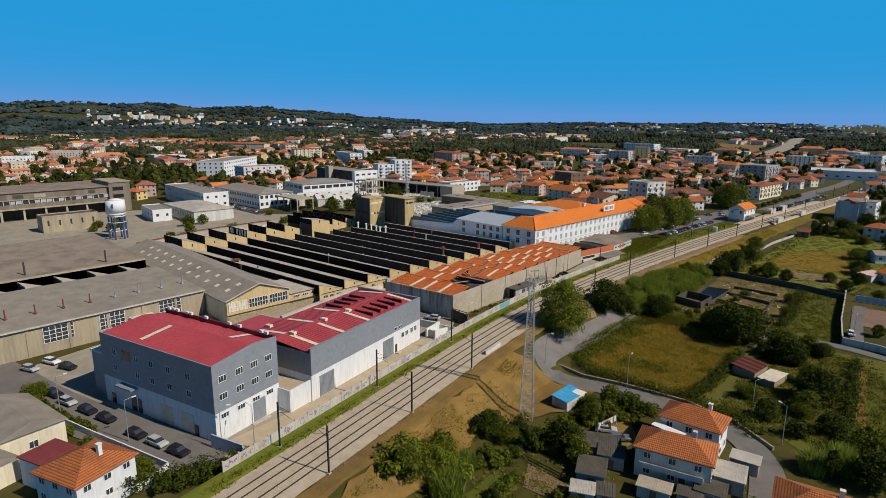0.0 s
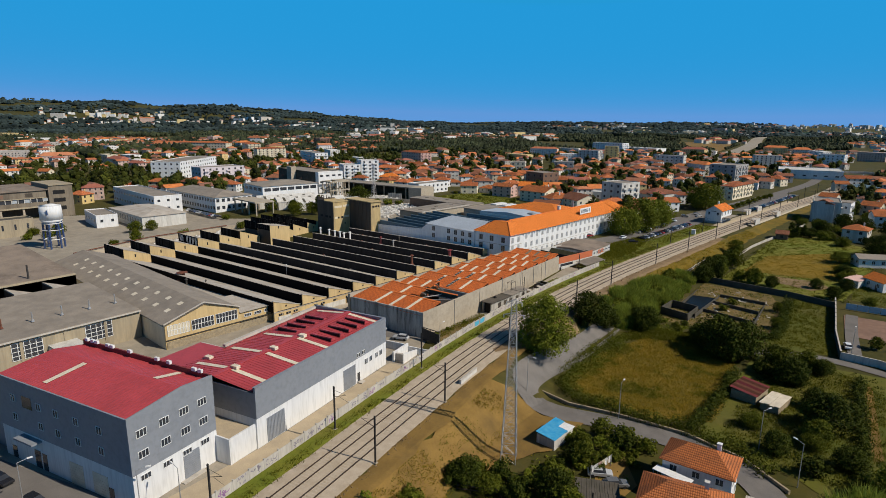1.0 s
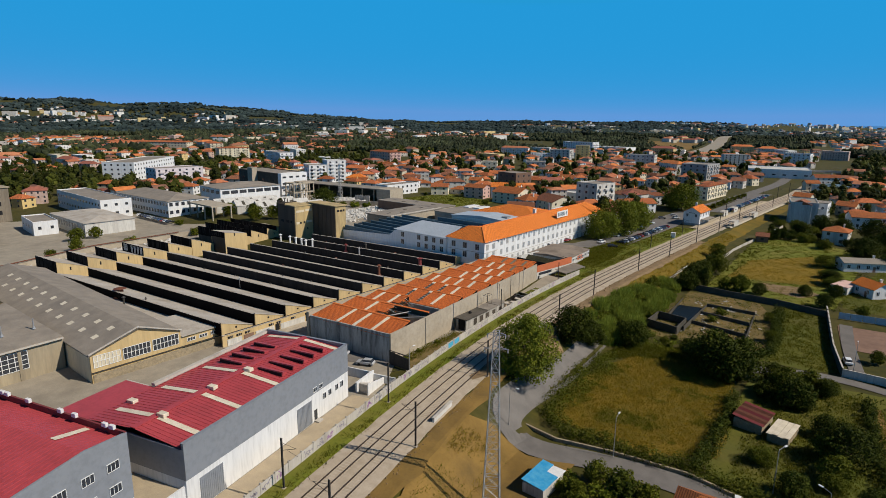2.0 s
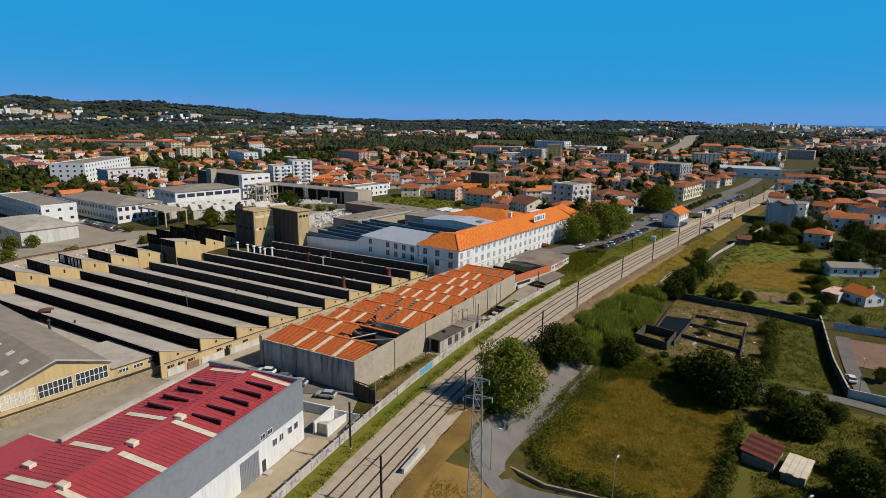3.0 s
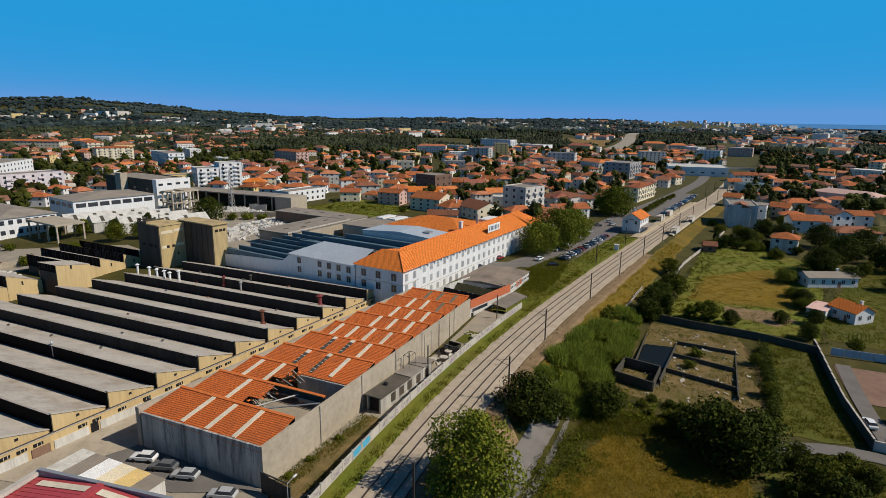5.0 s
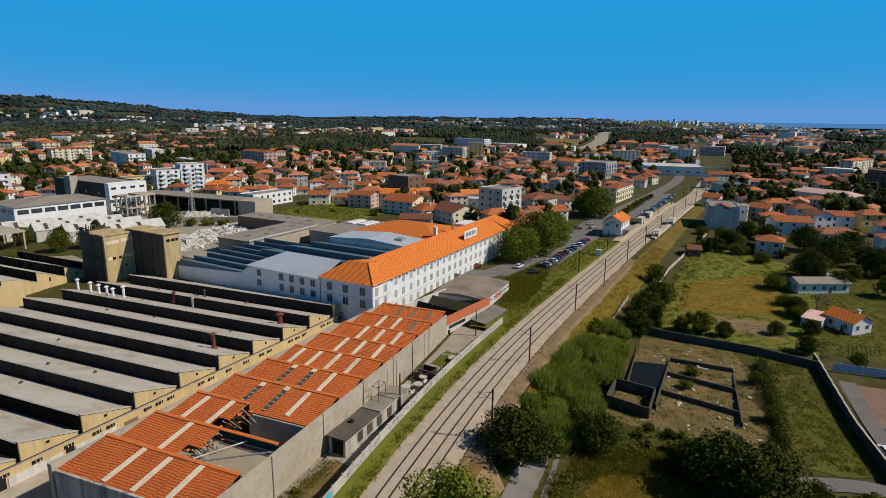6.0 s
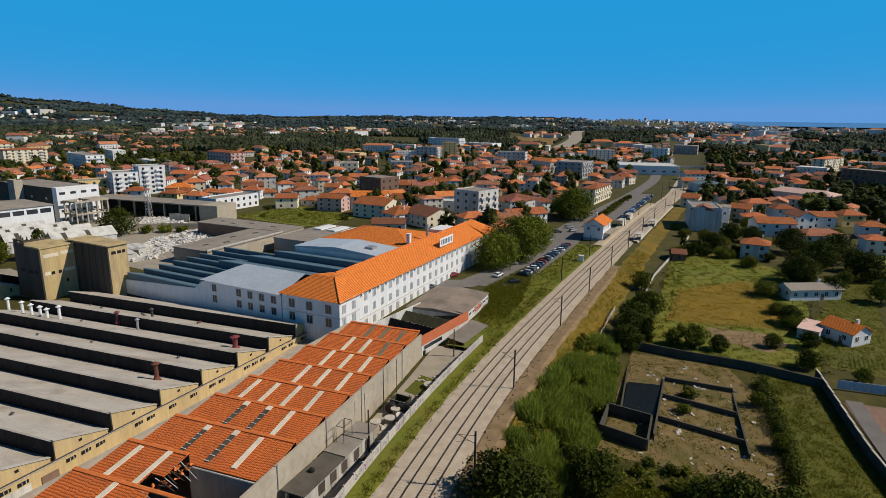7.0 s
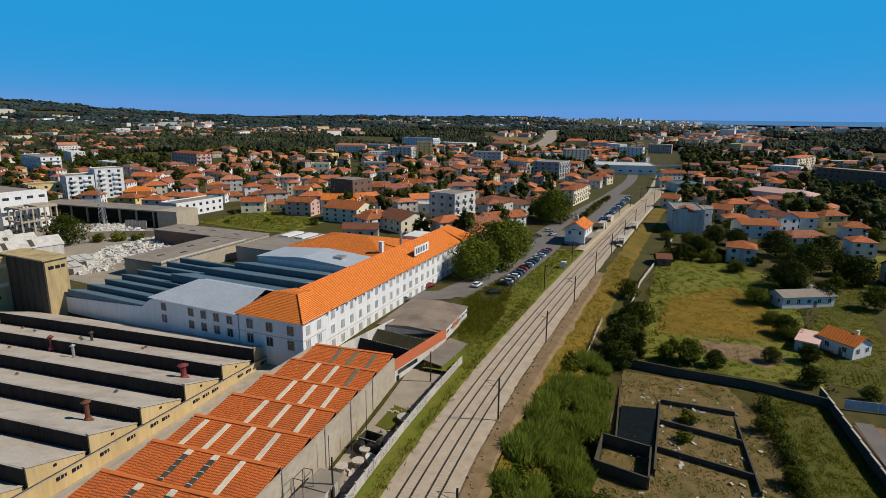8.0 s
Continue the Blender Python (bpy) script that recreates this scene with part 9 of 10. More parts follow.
for k in range(6):
    part("leaning_sheet", boxes((-26 + 2.1 * k, -24.1 + 2.1 * k, -5.2, -5.0, -0.5, 3.6 + 0.2 * (k % 3))), "concrete_light", cn)
ym = thing("lattice_mast", -298, 303, -0.2, 10, "slim grey lattice mast in the rubble yard", "mast")
for sx, sy in ((-1, -1), (1, -1), (1, 1), (-1, 1)):
    b = bmesh.new()
    tube(b, (sx * 1.3, sy * 1.3, -0.3), (sx * 0.4, sy * 0.4, 22), 0.11, 0.07, 5)
    part("leg", b, "steel", ym)
b = bmesh.new()
for k in range(11):
    z0, z1 = 2.0 * k, 2.0 * (k + 1)
    p, q = 1.3 - 0.041 * z0, 1.3 - 0.041 * z1
    for (ax, ay), (bx, by) in (((-1, -1), (1, -1)), ((1, -1), (1, 1)), ((1, 1), (-1, 1)), ((-1, 1), (-1, -1))):
        tube(b, (ax * p, ay * p, z0), (bx * q, by * q, z1), 0.06, n=4)
        tube(b, (bx * p, by * p, z0), (ax * q, ay * q, z1), 0.06, n=4)
part("lattice", b, "steel", ym, "crossed steel bracing")
ow = thing("pergola_frame", -290, 200, -1.4, -6, "open concrete frame with a slab roof", "frame")
part("slab", boxes((-26, 0, 0, 12, 7.6, 8.3)), "concrete", ow)
for i in range(4):
    for j in (0.4, 11):
        part("column", boxes((-25.6 + 8.3 * i, -25 + 8.3 * i, j, j + 0.6, -1, 7.6)), "concrete", ow)
drape("rubble_yard", [(-208, 226), (-250, 232), (-300, 262), (-330, 300), (-258, 308), (-240, 300), (-208, 290)], "yard", 0.12, 8, label="pale yard strewn with rubble", category="yard")
rr = random.Random(77)
V, F = [], []
UPPER = [(-312, 290), (-300, 301), (-289, 306), (-271, 300), (-259, 291), (-277, 278), (-290, 272)]
LOWER = [(-255, 266), (-252, 287), (-219, 275), (-216, 262), (-222, 250), (-229, 234), (-246, 236), (-250, 258)]
for x, y in [p for p in fill(UPPER, 1200, 31) + fill(LOWER, 1500, 32) if noise.noise(Vector((p[0] * 0.12, p[1] * 0.12, 4))) > -0.22]:
    s = rr.uniform(0.3, 1.1)
    z = gz(x, y)
    o = len(V)
    a = rr.uniform(0, 3.14)
    for dz in (0, 1):
        for i in range(4):
            q = a + i * 1.571 + rr.uniform(-0.3, 0.3)
            V.append((x + s * math.cos(q) * rr.uniform(0.5, 1.1), y + s * math.sin(q) * rr.uniform(0.5, 1.1), z + dz * s * rr.uniform(0.5, 1.4)))
    F += [(o + 4, o + 5, o + 6, o + 7)] + [(o + i, o + (i + 1) % 4, o + 4 + (i + 1) % 4, o + 4 + i) for i in range(4)]
me = bpy.data.meshes.new("rubble_heaps")
me.from_pydata(V, [], F)
me.materials.append(M["rubble"])
tagged(new("rubble_heaps", me), "heaps of white stone rubble and offcuts", "rubble", "", "stuff")
wall_line("wall_rubble_yard", [(-278, 277), (-266, 285), (-252, 291)], 3.0, 0.4, "concrete", "stained concrete wall across the rubble yard", seg=6)
lr = thing("angled_flat_building", -214, 279, 0, -4, "low flat-roofed grey building round the rubble yard", "building")
part("wing_wall", boxes((-31, 17, 0.3, 13, -1, 5.6)), "concrete", lr)
part("yard_wall", boxes((-31, 0, 0, 0.3, -1, 5.6)), "brownbrick", lr, "red-brown yard wall")
part("wing_roof", boxes((-31.3, 17.3, -0.3, 13.3, 5.6, 5.9)), "grey_roof", lr)
part("arm_wall", boxes((0.3, 17, -39, 0.3, -1, 5.4)), "concrete", lr)
part("arm_roof", boxes((0, 17.3, -39.3, -0.3, 5.4, 5.8)), "grey_roof", lr)
part("coping", boxes((16.9, 17.3, -39.3, -0.3, 5.8, 6.3)), "concrete_light", lr)
for k, (u, v) in enumerate(((-24, 6), (-16, 4), (-9, 8), (5, 6), (8, -8), (6, -18), (11, -26), (8, -33))):
    part("roof_light", boxes((u, u + 2.6, v, v + 1.1, 5.9, 6.0)) if v > 0 else boxes((u, u + 1.1, v, v + 2.6, 5.8, 5.92)), "dark_concrete", lr, "dark roof light")
br = thing("strip_lit_building", -194, 268, 0, -6, "low flat roof with white strip lights", "building")
part("wall", boxes((0, 34, 0, 32, -1, 5.6)), "concrete_light", br)
part("roof", boxes((-0.3, 34.3, -0.3, 32.3, 5.6, 5.85)), "grey_roof", br)
for k in range(4):
    part("strip_light", boxes((3 + 7 * k, 7 + 7 * k, 20, 30, 5.85, 6.4)), "white", br)
for x, y, w, d, rz in ((-241.5, 243.5, 9, 8.5, -24), (-236.5, 234.5, 9, 8.5, -24)):
    ls = thing("low_yard_shed", x, y, -0.3, rz, "low shed under pale sheets in the rubble yard", "shed", "low yard sheds")
    part("wall", boxes((-w / 2, w / 2, -d / 2, d / 2, -0.5, 3.0)), "white_old", ls)
    for k in range(3):
        part("roof_sheet", boxes((-w / 2 - 0.3, w / 2 + 0.3, -d / 2 - 0.2 + k * d / 3, -d / 2 + k * d / 3 + d / 3 - 0.5, 3.0, 3.15)), "white_old", ls)
    part("door", boxes((w / 2, w / 2 + 0.05, -1.2, 1.2, -0.3, 2.4)), "dark_concrete", ls)
drape("green_lot", [(-266, 326), (-262, 338), (-258, 368), (-236, 366), (-205, 352), (-205, 318), (-224, 318)], "verdant", 0.15, 8, 1.5, label="vacant green plot", category="field")
tufts("lot_grass", fill([(-264, 327), (-257, 366), (-236, 364), (-207, 351), (-207, 320), (-224, 320)], 1300, 91), 0.8, "tuft", "rough green grass on the vacant plot", 8, 92)
for x, y, s in ((-262, 352, 0.9), (-240, 368, 1.1), (-222, 362, 1.0), (-206, 340, 1.2), (-232, 340, 0.8), (-249, 330, 0.8)):
    plant("shrub", x, y, s)
for x, y, k, s in ((-296, 215, "mid1", 0.9), (-272, 214, "mid1", 1.0), (-268, 222, "mid1", 0.9), (-287, 224, "dark2", 0.7), (-264, 224, "pop", 0.9), (-275, 266, "dark1", 1.15), (-268, 274, "shrub", 1.5), (-262, 279, "shrub_bright", 1.8), (-256, 283, "shrub_bright", 1.5), (-304, 207, "mid2", 0.9), (-297, 186, "shrub", 1.2), (-300, 146, "mid2", 0.9), (-322, 112, "mid1", 0.7), (-312, 104, "mid1", 0.6), (-272, 196, "shrub_big", 0.6)):
    plant(k, x, y, s)
for i in range(12):
    park(COL[(i * 3) % 10], -303 - 3.0 * i, 184 + 0.2 * i, 80, -0.9)
drape("industrial_yard", [(-215, 100), (-245, 84), (-300, 60), (-385, 10), (-385, 130), (-352, 182), (-300, 186), (-262, 212), (-222, 203), (-222, 195), (-262, 190), (-262, 135), (-222, 130)], "yard", 0.08, 8, label="dusty concrete yard behind the works", category="yard")
drape("office_yard", [(-296, 186), (-365, 190), (-365, 160), (-300, 150), (-282, 165)], "yard", 0.14, 8, label="sandy yard in front of the offices", category="yard")

wall_line("wall_yard", [(-262, 96), (-272, 132), (-272, 170), (-266, 186)], 2.2, 0.35, "concrete", "long pale concrete yard wall", seg=12)
yp = thing("yard_pipe", 0, 0, 0, 0, "long pipe carried along the yard wall", "pipe")
b = bmesh.new()
for p, q in (((-262, 96), (-272, 132)), ((-272, 132), (-272, 170))):
    tube(b, (p[0] + 0.5, p[1], 0.1), (q[0] + 0.5, q[1], 0.1), 0.22, n=8)
part("pipe", b, "rust", yp)
rr2 = random.Random(55)
b = bmesh.new()
for _ in range(260):
    x, y = rr2.uniform(-270, -250), rr2.uniform(104, 168)
    s0 = rr2.uniform(0.3, 1.3)
    bmesh.ops.create_cube(b, size=1.0, matrix=pose(x, y, gz(x, y) + 0.3, rr2.uniform(-30, 30), rr2.uniform(-30, 30), rr2.uniform(0, 180)) @ Matrix.Diagonal((s0 * 1.6, s0, s0 * 0.6, 1)))
solo("scrap_heaps", b, "rubble", "heaps of pale scrap and sacks beside the works", "rubble", "stuff")
for x, y, k, s in ((-276, 118, "shrub", 1.2), (-278, 128, "mid2", 0.9), (-277, 150, "shrub_bright", 1.4), (-268, 176, "shrub", 1.5), (-300, 138, "mid2", 1.0), (-330, 104, "shrub_big", 0.6), (-320, 98, "shrub", 1.2)):
    plant(k, x, y, s)
# ---- the town ----
APT = (
    # x, y, rz, w, d, h, storeys, wall, label, balconies
    (-457, 264, -6, 18, 38, 13, 4, "lilac", "pale pinkish-white apartment block with balconies", 4),
    (-506, 273, 38, 26, 84, 15, 4, "white", "long white apartment block with an orange roof", 0),
    (-835, 524, 29, 132, 18, 15, 4, "cream", "long low cream apartment block", 0),
    (-676, 470, -21, 20, 38, 14.5, 5, "cream", "cream apartment block with balconies", 4),
    (-384, 354, -28, 18, 15, 14.5, 5, "white", "white modern apartment block with balconies", 2),
    (-376.5, 367.6, -28, 14, 16, 18, 6, "white", "taller stepped white apartment block with balconies", 2),
    (-404, 345, -25, 16, 18, 9, 3, "yellow", "yellow rendered apartment house", 0),
    (-125, 604, -10, 24, 30, 14, 4, "grey_render", "grey apartment block with glazed balconies", 4),
    (-204, 718, 4, 31, 16, 14.5, 4, "white_old", "tall plain white apartment slab", 0),
    (-121, 844, 22, 30, 16, 13, 5, "white_old", "white apartment block with balconies", 4),
    (146, 556, -48, 108, 16, 15, 4, "brownbrick", "long dark brown apartment block", 0),
    (90, 775, -28, 12, 60, 14, 5, "cream", "cream apartment block with an orange roof", 3),
    (-143, 368, -18, 16, 18, 14.5, 4, "white_old", "white flat-roofed apartment house with balconies", 3),
    (-95, 452, -8, 9, 40, 9.5, 3, "cream", "row of cream terraced houses beside the road", 6),
    (-560, 470, -22, 60, 16, 13, 4, "white", "white apartment block with long balconies", 4),
    (-470, 560, -16, 44, 16, 14, 4, "pink", "pale pink apartment block with balconies", 3),
    (-770, 520, -25, 60, 18, 16, 5, "cream", "cream apartment block with balconies", 4),
    (-820, 700, -25, 44, 18, 18, 6, "brownbrick", "tall brown brick apartment tower", 3),
    (-314, 731, 6, 26, 18, 16, 5, "white_old", "plain pinkish-white apartment block", 3),
    (-309, 786, 20, 18, 18, 20, 6, "yellow", "tall yellow apartment block behind the houses", 2),
    (-370, 960, -14, 60, 18, 18, 5, "white", "white apartment block with long balconies", 4),
    (-227, 421, -15, 19, 18, 12.5, 3, "brownbrick", "dark brown cube-shaped house block", 0),
    (-274, 574, 24, 20, 18, 11, 3, "grey_render", "plain grey flat-roofed block", 0),
    (-313, 542, 26, 15, 16, 11, 3, "cream_flat", "plain beige flat-roofed house block", 0),
    (-60, 900, -8, 30, 16, 14, 4, "white", "white apartment block with balconies", 2),
)
for x, y, rz, w, d, h, s, wall, label, bal in APT:
    flat = wall not in ("cream", "pink") or h > 16
    wall = wall.replace("_flat", "")
    block("apartment_block", x, y, rz, w, d, h, s, wall, "grey_roof" if flat else "tile_town", label, 5.0, flat, 2.0, None, 1.5, 1.5, bal, "apartment block")
block("white_depot", -46, 680, 8, 54, 46, 8, 1, "white", "white_old", "large white depot with a pale metal roof", 9, True, 1, None, 3.0, 1.2)
block("long_white_hall", -330, 1010, -14, 110, 30, 9, 1, "white", "white_old", "long white industrial hall", 9, True, 1, None, 3.0, 1.2)
block("long_white_hall", -480, 500, -20, 90, 16, 6, 1, "white", "white_old", "long white low hall", 9, True, 1, None, 3.0, 1.2)
block("red_roofed_store", 38, 491, -36, 40, 16, 8, 1, "white_old", "pink", "long store with a faded red roof", 9, False, 2.4, None, 3.0, 1.2)
block("green_roofed_store", -13.7, 558, 26, 21, 16, 6, 1, "white_old", "bluegrey", "store with a grey-green roof", 9, False, 1.4, None, 3.0, 1.2)
block("brown_roofed_hall", -134, 404, -20, 18, 30, 5, 1, "white_old", "tile_brown", "long hall with a brown tiled roof", 6, False, 3.4, None, 1.2, 1.2)

block("grey_sided_block", -28, 389.5, 6, 13, 24, 11, 3, "white_old", "grey_roof", "white three-storey block with a blind side wall", 5, True, 1, None, 1.4, 1.4, 2, "apartment block", ("+x",))
for x, y, s in ((-44, 374, 0.6), (-36, 366, 0.7), (-28, 362, 0.6), (-24, 374, 0.7), (-14, 374, 0.6), (2, 366, 0.6), (4, 399, 0.5), (22, 400, 0.6), (-16, 402, 0.7), (40, 392, 0.9), (-48, 388, 0.5), (20, 420, 0.7), (-34, 352, 0.5), (46, 380, 0.9)):
    plant("mid1" if s > 0.65 else "shrub_big", x, y, s)

PROTO = []
for i, (w, d, h, rise, wall, roof, hip, st_, lab) in enumerate((
        (12, 9, 5.8, 2.2, "white", "tile_town", True, 2, "white two-storey house with a hipped tile roof"),
        (10, 8.5, 5.8, 2.4, "cream", "tile_old", False, 2, "cream gabled house with a browned tile roof"),
        (14, 9.5, 6.2, 2.4, "cream", "tile_town", True, 2, "cream house with a broad tiled roof"),
        (11, 10, 3.4, 2.2, "white_old", "tile_old", True, 1, "low white house with a browned hipped roof"),
        (12, 9, 6.0, 2.3, "yellow", "tile_town", True, 2, "yellow house with a tiled roof"),
        (9, 9, 8.6, 2.0, "white", "tile_town", True, 3, "tall white house with a tiled roof"),
        (13, 10, 6.0, 2.4, "grey_render", "tile_brown", False, 2, "grey house with a brown tile roof"),
        (16, 9, 6.0, 2.4, "white_old", "tile_brown", True, 2, "weathered terrace house with a brown roof"),
        (10, 9, 6.0, 2.2, "pink", "tile_brown", True, 2, "pink house with a brown tile roof"),
        (22, 10, 5.6, 2.6, "white", "tile_town", False, 2, "long white house row with an orange roof"))):
    PROTO.append(house(0, 0, 0, w, d, h, rise, wall, roof, hip, st_, lab, 0, False, i % 3 != 2, "house", "town houses", 4.4))
USED = set()
PLACED = []


def put_house(i, x, y, rz):
    m = pose(x, y, gz(x, y), 0, 0, rz)
    PLACED.append((x, y))
    if i not in USED:
        USED.add(i)
        PROTO[i].matrix_basis = m
    else:
        copy_thing(PROTO[i], m)


BLOCKED = [
    [(-430, 40), (-430, 200), (-330, 260), (-345, 345), (-240, 415), (-190, 350), (-120, 330), (-60, 345), (-60, 20), (-160, -30)],
    [(-125, 240), (-125, 300), (-112, 360), (-105, 420), (-78, 680), (-45, 680), (-62, 400), (-75, 240)],
    [(-62, 0), (-62, 350), (10, 350), (60, 290), (60, 0)],
    [(-35, 650), (-115, 650), (-105, 770), (-35, 770)],
    [(-78, 340), (-64, 400), (-34, 640), (-14, 1000), (-52, 1000), (-66, 640), (-95, 400)],
    [(-398, 255), (-398, 306), (-320, 330), (-310, 215), (-365, 215)],
    [(-66, 335), (-66, 428), (45, 428), (45, 335)],
    [(-700, 620), (-500, 620), (-500, 680), (-700, 690)],
]


def blocked(x, y):
    if any(inside(x, y, p) for p in BLOCKED):
        return True
    for ax, ay, rz, w, d, *_ in APT:
        c, s = math.cos(radians(rz)), math.sin(radians(rz))
        u, v = (x - ax) * c + (y - ay) * s, -(x - ax) * s + (y - ay) * c
        if -w - 10 < u < 10 and -10 < v < d + 10:
            return True
    return False


rh = random.Random(5)
homes = []
for tries in range(60000):
    if len(homes) >= 138:
        break
    r = 250 + 400 * rh.random() ** 0.8
    a = radians(rh.uniform(-24, 82))
    x, y = -30 - r * math.sin(a), 20 + r * math.cos(a)
    if blocked(x, y) or noise.noise(Vector((x * 0.006, y * 0.006, 1.5))) < -0.22:
        continue
    if any((x - p) ** 2 + (y - q) ** 2 < 15.5 ** 2 for p, q in homes) or (a < 0.09 and rh.random() < (0.88 if r < 440 else 0.6)):
        continue
    homes.append((x, y))
    base = 20 * noise.noise(Vector((x * 0.004, y * 0.004, 8))) * 3
    put_house(int(rh.choice((0, 1, 2, 3, 4, 5, 6, 7, 0, 1, 3, 7, 8, 9, 2))), x, y, base + rh.choice((-25, 30, 15)) + rh.uniform(-5, 5))
for i, x, y, rz in ((0, -312, 350, 12), (4, -330, 350, 8), (2, -303, 366, 14), (2, -240, 395, 20), (4, -225, 452, 15), (1, -262, 420, 12), (3, -285, 405, 20), (0, -300, 385, 20), (1, -132, 352, 70), (3, -250, 378, 5)):
    put_house(i, x, y, rz)
# single houses behind the factory and beyond the fields
for x, y, rz, w, d, h, rise, wall, roof, hip, st_, lab in (
        (-197, 360, -6, 20, 17, 7.0, 3.2, "cream", "tile_old", False, 3, "beige gabled house with a browned tile roof"),
        (-228, 366, 3, 15, 11, 7.4, 2.0, "pink", "tile_old", False, 3, "dull pink row house with a tiled roof"),
        (-213, 381, 20, 20, 13, 7.4, 2.8, "white", "tile_new", False, 2, "white house with a bright orange roof"),
        (-162, 348, -30, 19, 17, 5.8, 3.4, "cream", "tile_brown", False, 2, "cream house under a broad brown tile roof"),
        (-177, 345, -30, 12, 14, 5.4, 3.0, "white", "tile_old", True, 2, "white house with a browned hipped roof"),
        (-171, 322, 22, 15, 9, 4.6, 2.2, "white_old", "tile_brown", False, 1, "low house with a dark brown tile roof"),
        (-209, 482, 0, 15, 12, 6.0, 2.8, "white", "tile_old", False, 2, "white gabled house with a browned roof"),
        (-294, 526, 25, 17, 13, 8.0, 2.4, "white", "tile_town", True, 2, "large white house with an orange hipped roof"),
        (-214, 562, 30, 18, 13, 8.0, 2.6, "mint", "tile_town", True, 2, "pale green house with an orange hipped roof"),
        (-258, 364, 30, 12, 12, 6.0, 2.2, "cream", "tile_town", False, 2, "cream house beside the white offices"),
        (-346, 371, 35, 16, 11, 6.4, 2.6, "cream", "tile_new", True, 2, "cream house with a bright orange hipped roof"),
        (-18, 345, -8, 10, 10, 6.0, 2.2, "white_old", "tile_old", True, 2, "white house with a browned hipped roof"),
        (-6, 394, 16, 17, 11, 6.0, 2.4, "white", "tile_old", False, 2, "long white house with a browned tile roof"),
        (8, 411, -64, 11, 9, 7.2, 2.4, "white", "tile_brown", False, 2, "white gabled house with a brown roof"),
        (18, 421, 12, 12, 10, 6.2, 2.2, "white", "tile_old", False, 2, "white house with a tiled gable roof"),
        (12, 387, 22, 20, 12, 3.4, 2.2, "white_old", "tile_brown", True, 1, "low house with a broad brown roof"),
        (29, 371, 4, 9, 9, 6.0, 2.0, "white", "tile_town", True, 2, "small white house with an orange roof"),
        (36, 404, 0, 11, 9, 5.6, 2.2, "white", "tile_old", True, 2, "white house with a browned hipped roof"),
        (-10, 425, 5, 12, 9, 3.4, 1.8, "cream", "tile_town", True, 1, "low cream house with an orange roof")):
    house(x, y, rz, w, d, h, rise, wall, roof, hip, st_, lab, None, False, True, "house", "town houses", 4.4)
    PLACED.append((x, y))
block("white_offices", -277, 362, 84, 31, 12, 7, 2, "white", "grey_roof", "long white two-storey offices with a flat roof", 4.4, True, 1, None, 1.6, 1.5, 0, "building", ("-y",))
block("white_store", -165, 392, 4, 13, 12, 5, 1, "white", "white_old", "white store with a pale flat roof", 6)
PLACED.extend([(-285, 350), (-285, 336), (-171, 398)])

# trees among the houses
trees = []
for tries in range(40000):
    if len(trees) >= 170:
        break
    r = 240 + 760 * rh.random() ** 0.8
    a = radians(rh.uniform(-24, 82))
    x, y = -30 - r * math.sin(a), 20 + r * math.cos(a)
    if blocked(x, y) or any((x - p) ** 2 + (y - q) ** 2 < 9.5 ** 2 for p, q in homes):
        continue
    if noise.noise(Vector((x * 0.008, y * 0.008, 4.5))) < 0.0 and rh.random() < 0.75:
        continue
    trees.append((x, y))
    plant(rh.choice(("town1", "town2", "town3", "town1", "town2")), x, y, rh.uniform(0.55, 1.0))


# ---- distance: far houses, woods, sea ----
rf = random.Random(9)
WV, WF, RV, RF, GV, GF = [], [], [], [], [], []
count = 0
taken = {}
for p, q in PLACED + [(-36.5, 392), (-30, 402)]:
    taken.setdefault((int(p // 16), int(q // 16)), []).append((p, q))


def free(x, y, gap):
    cx, cy = int(x // 16), int(y // 16)
    return all((x - p) ** 2 + (y - q) ** 2 > gap * gap for i in (-1, 0, 1) for j in (-1, 0, 1) for p, q in taken.get((cx + i, cy + j), ()))


def edge(a):
    """How far the town reaches at a bearing, before the woods begin."""
    return 1130 - 210 * sm(12, 30, a) + 120 * sm(66, 80, a) + 50 * math.sin(a * 0.35) + 30 * math.sin(a * 0.9)


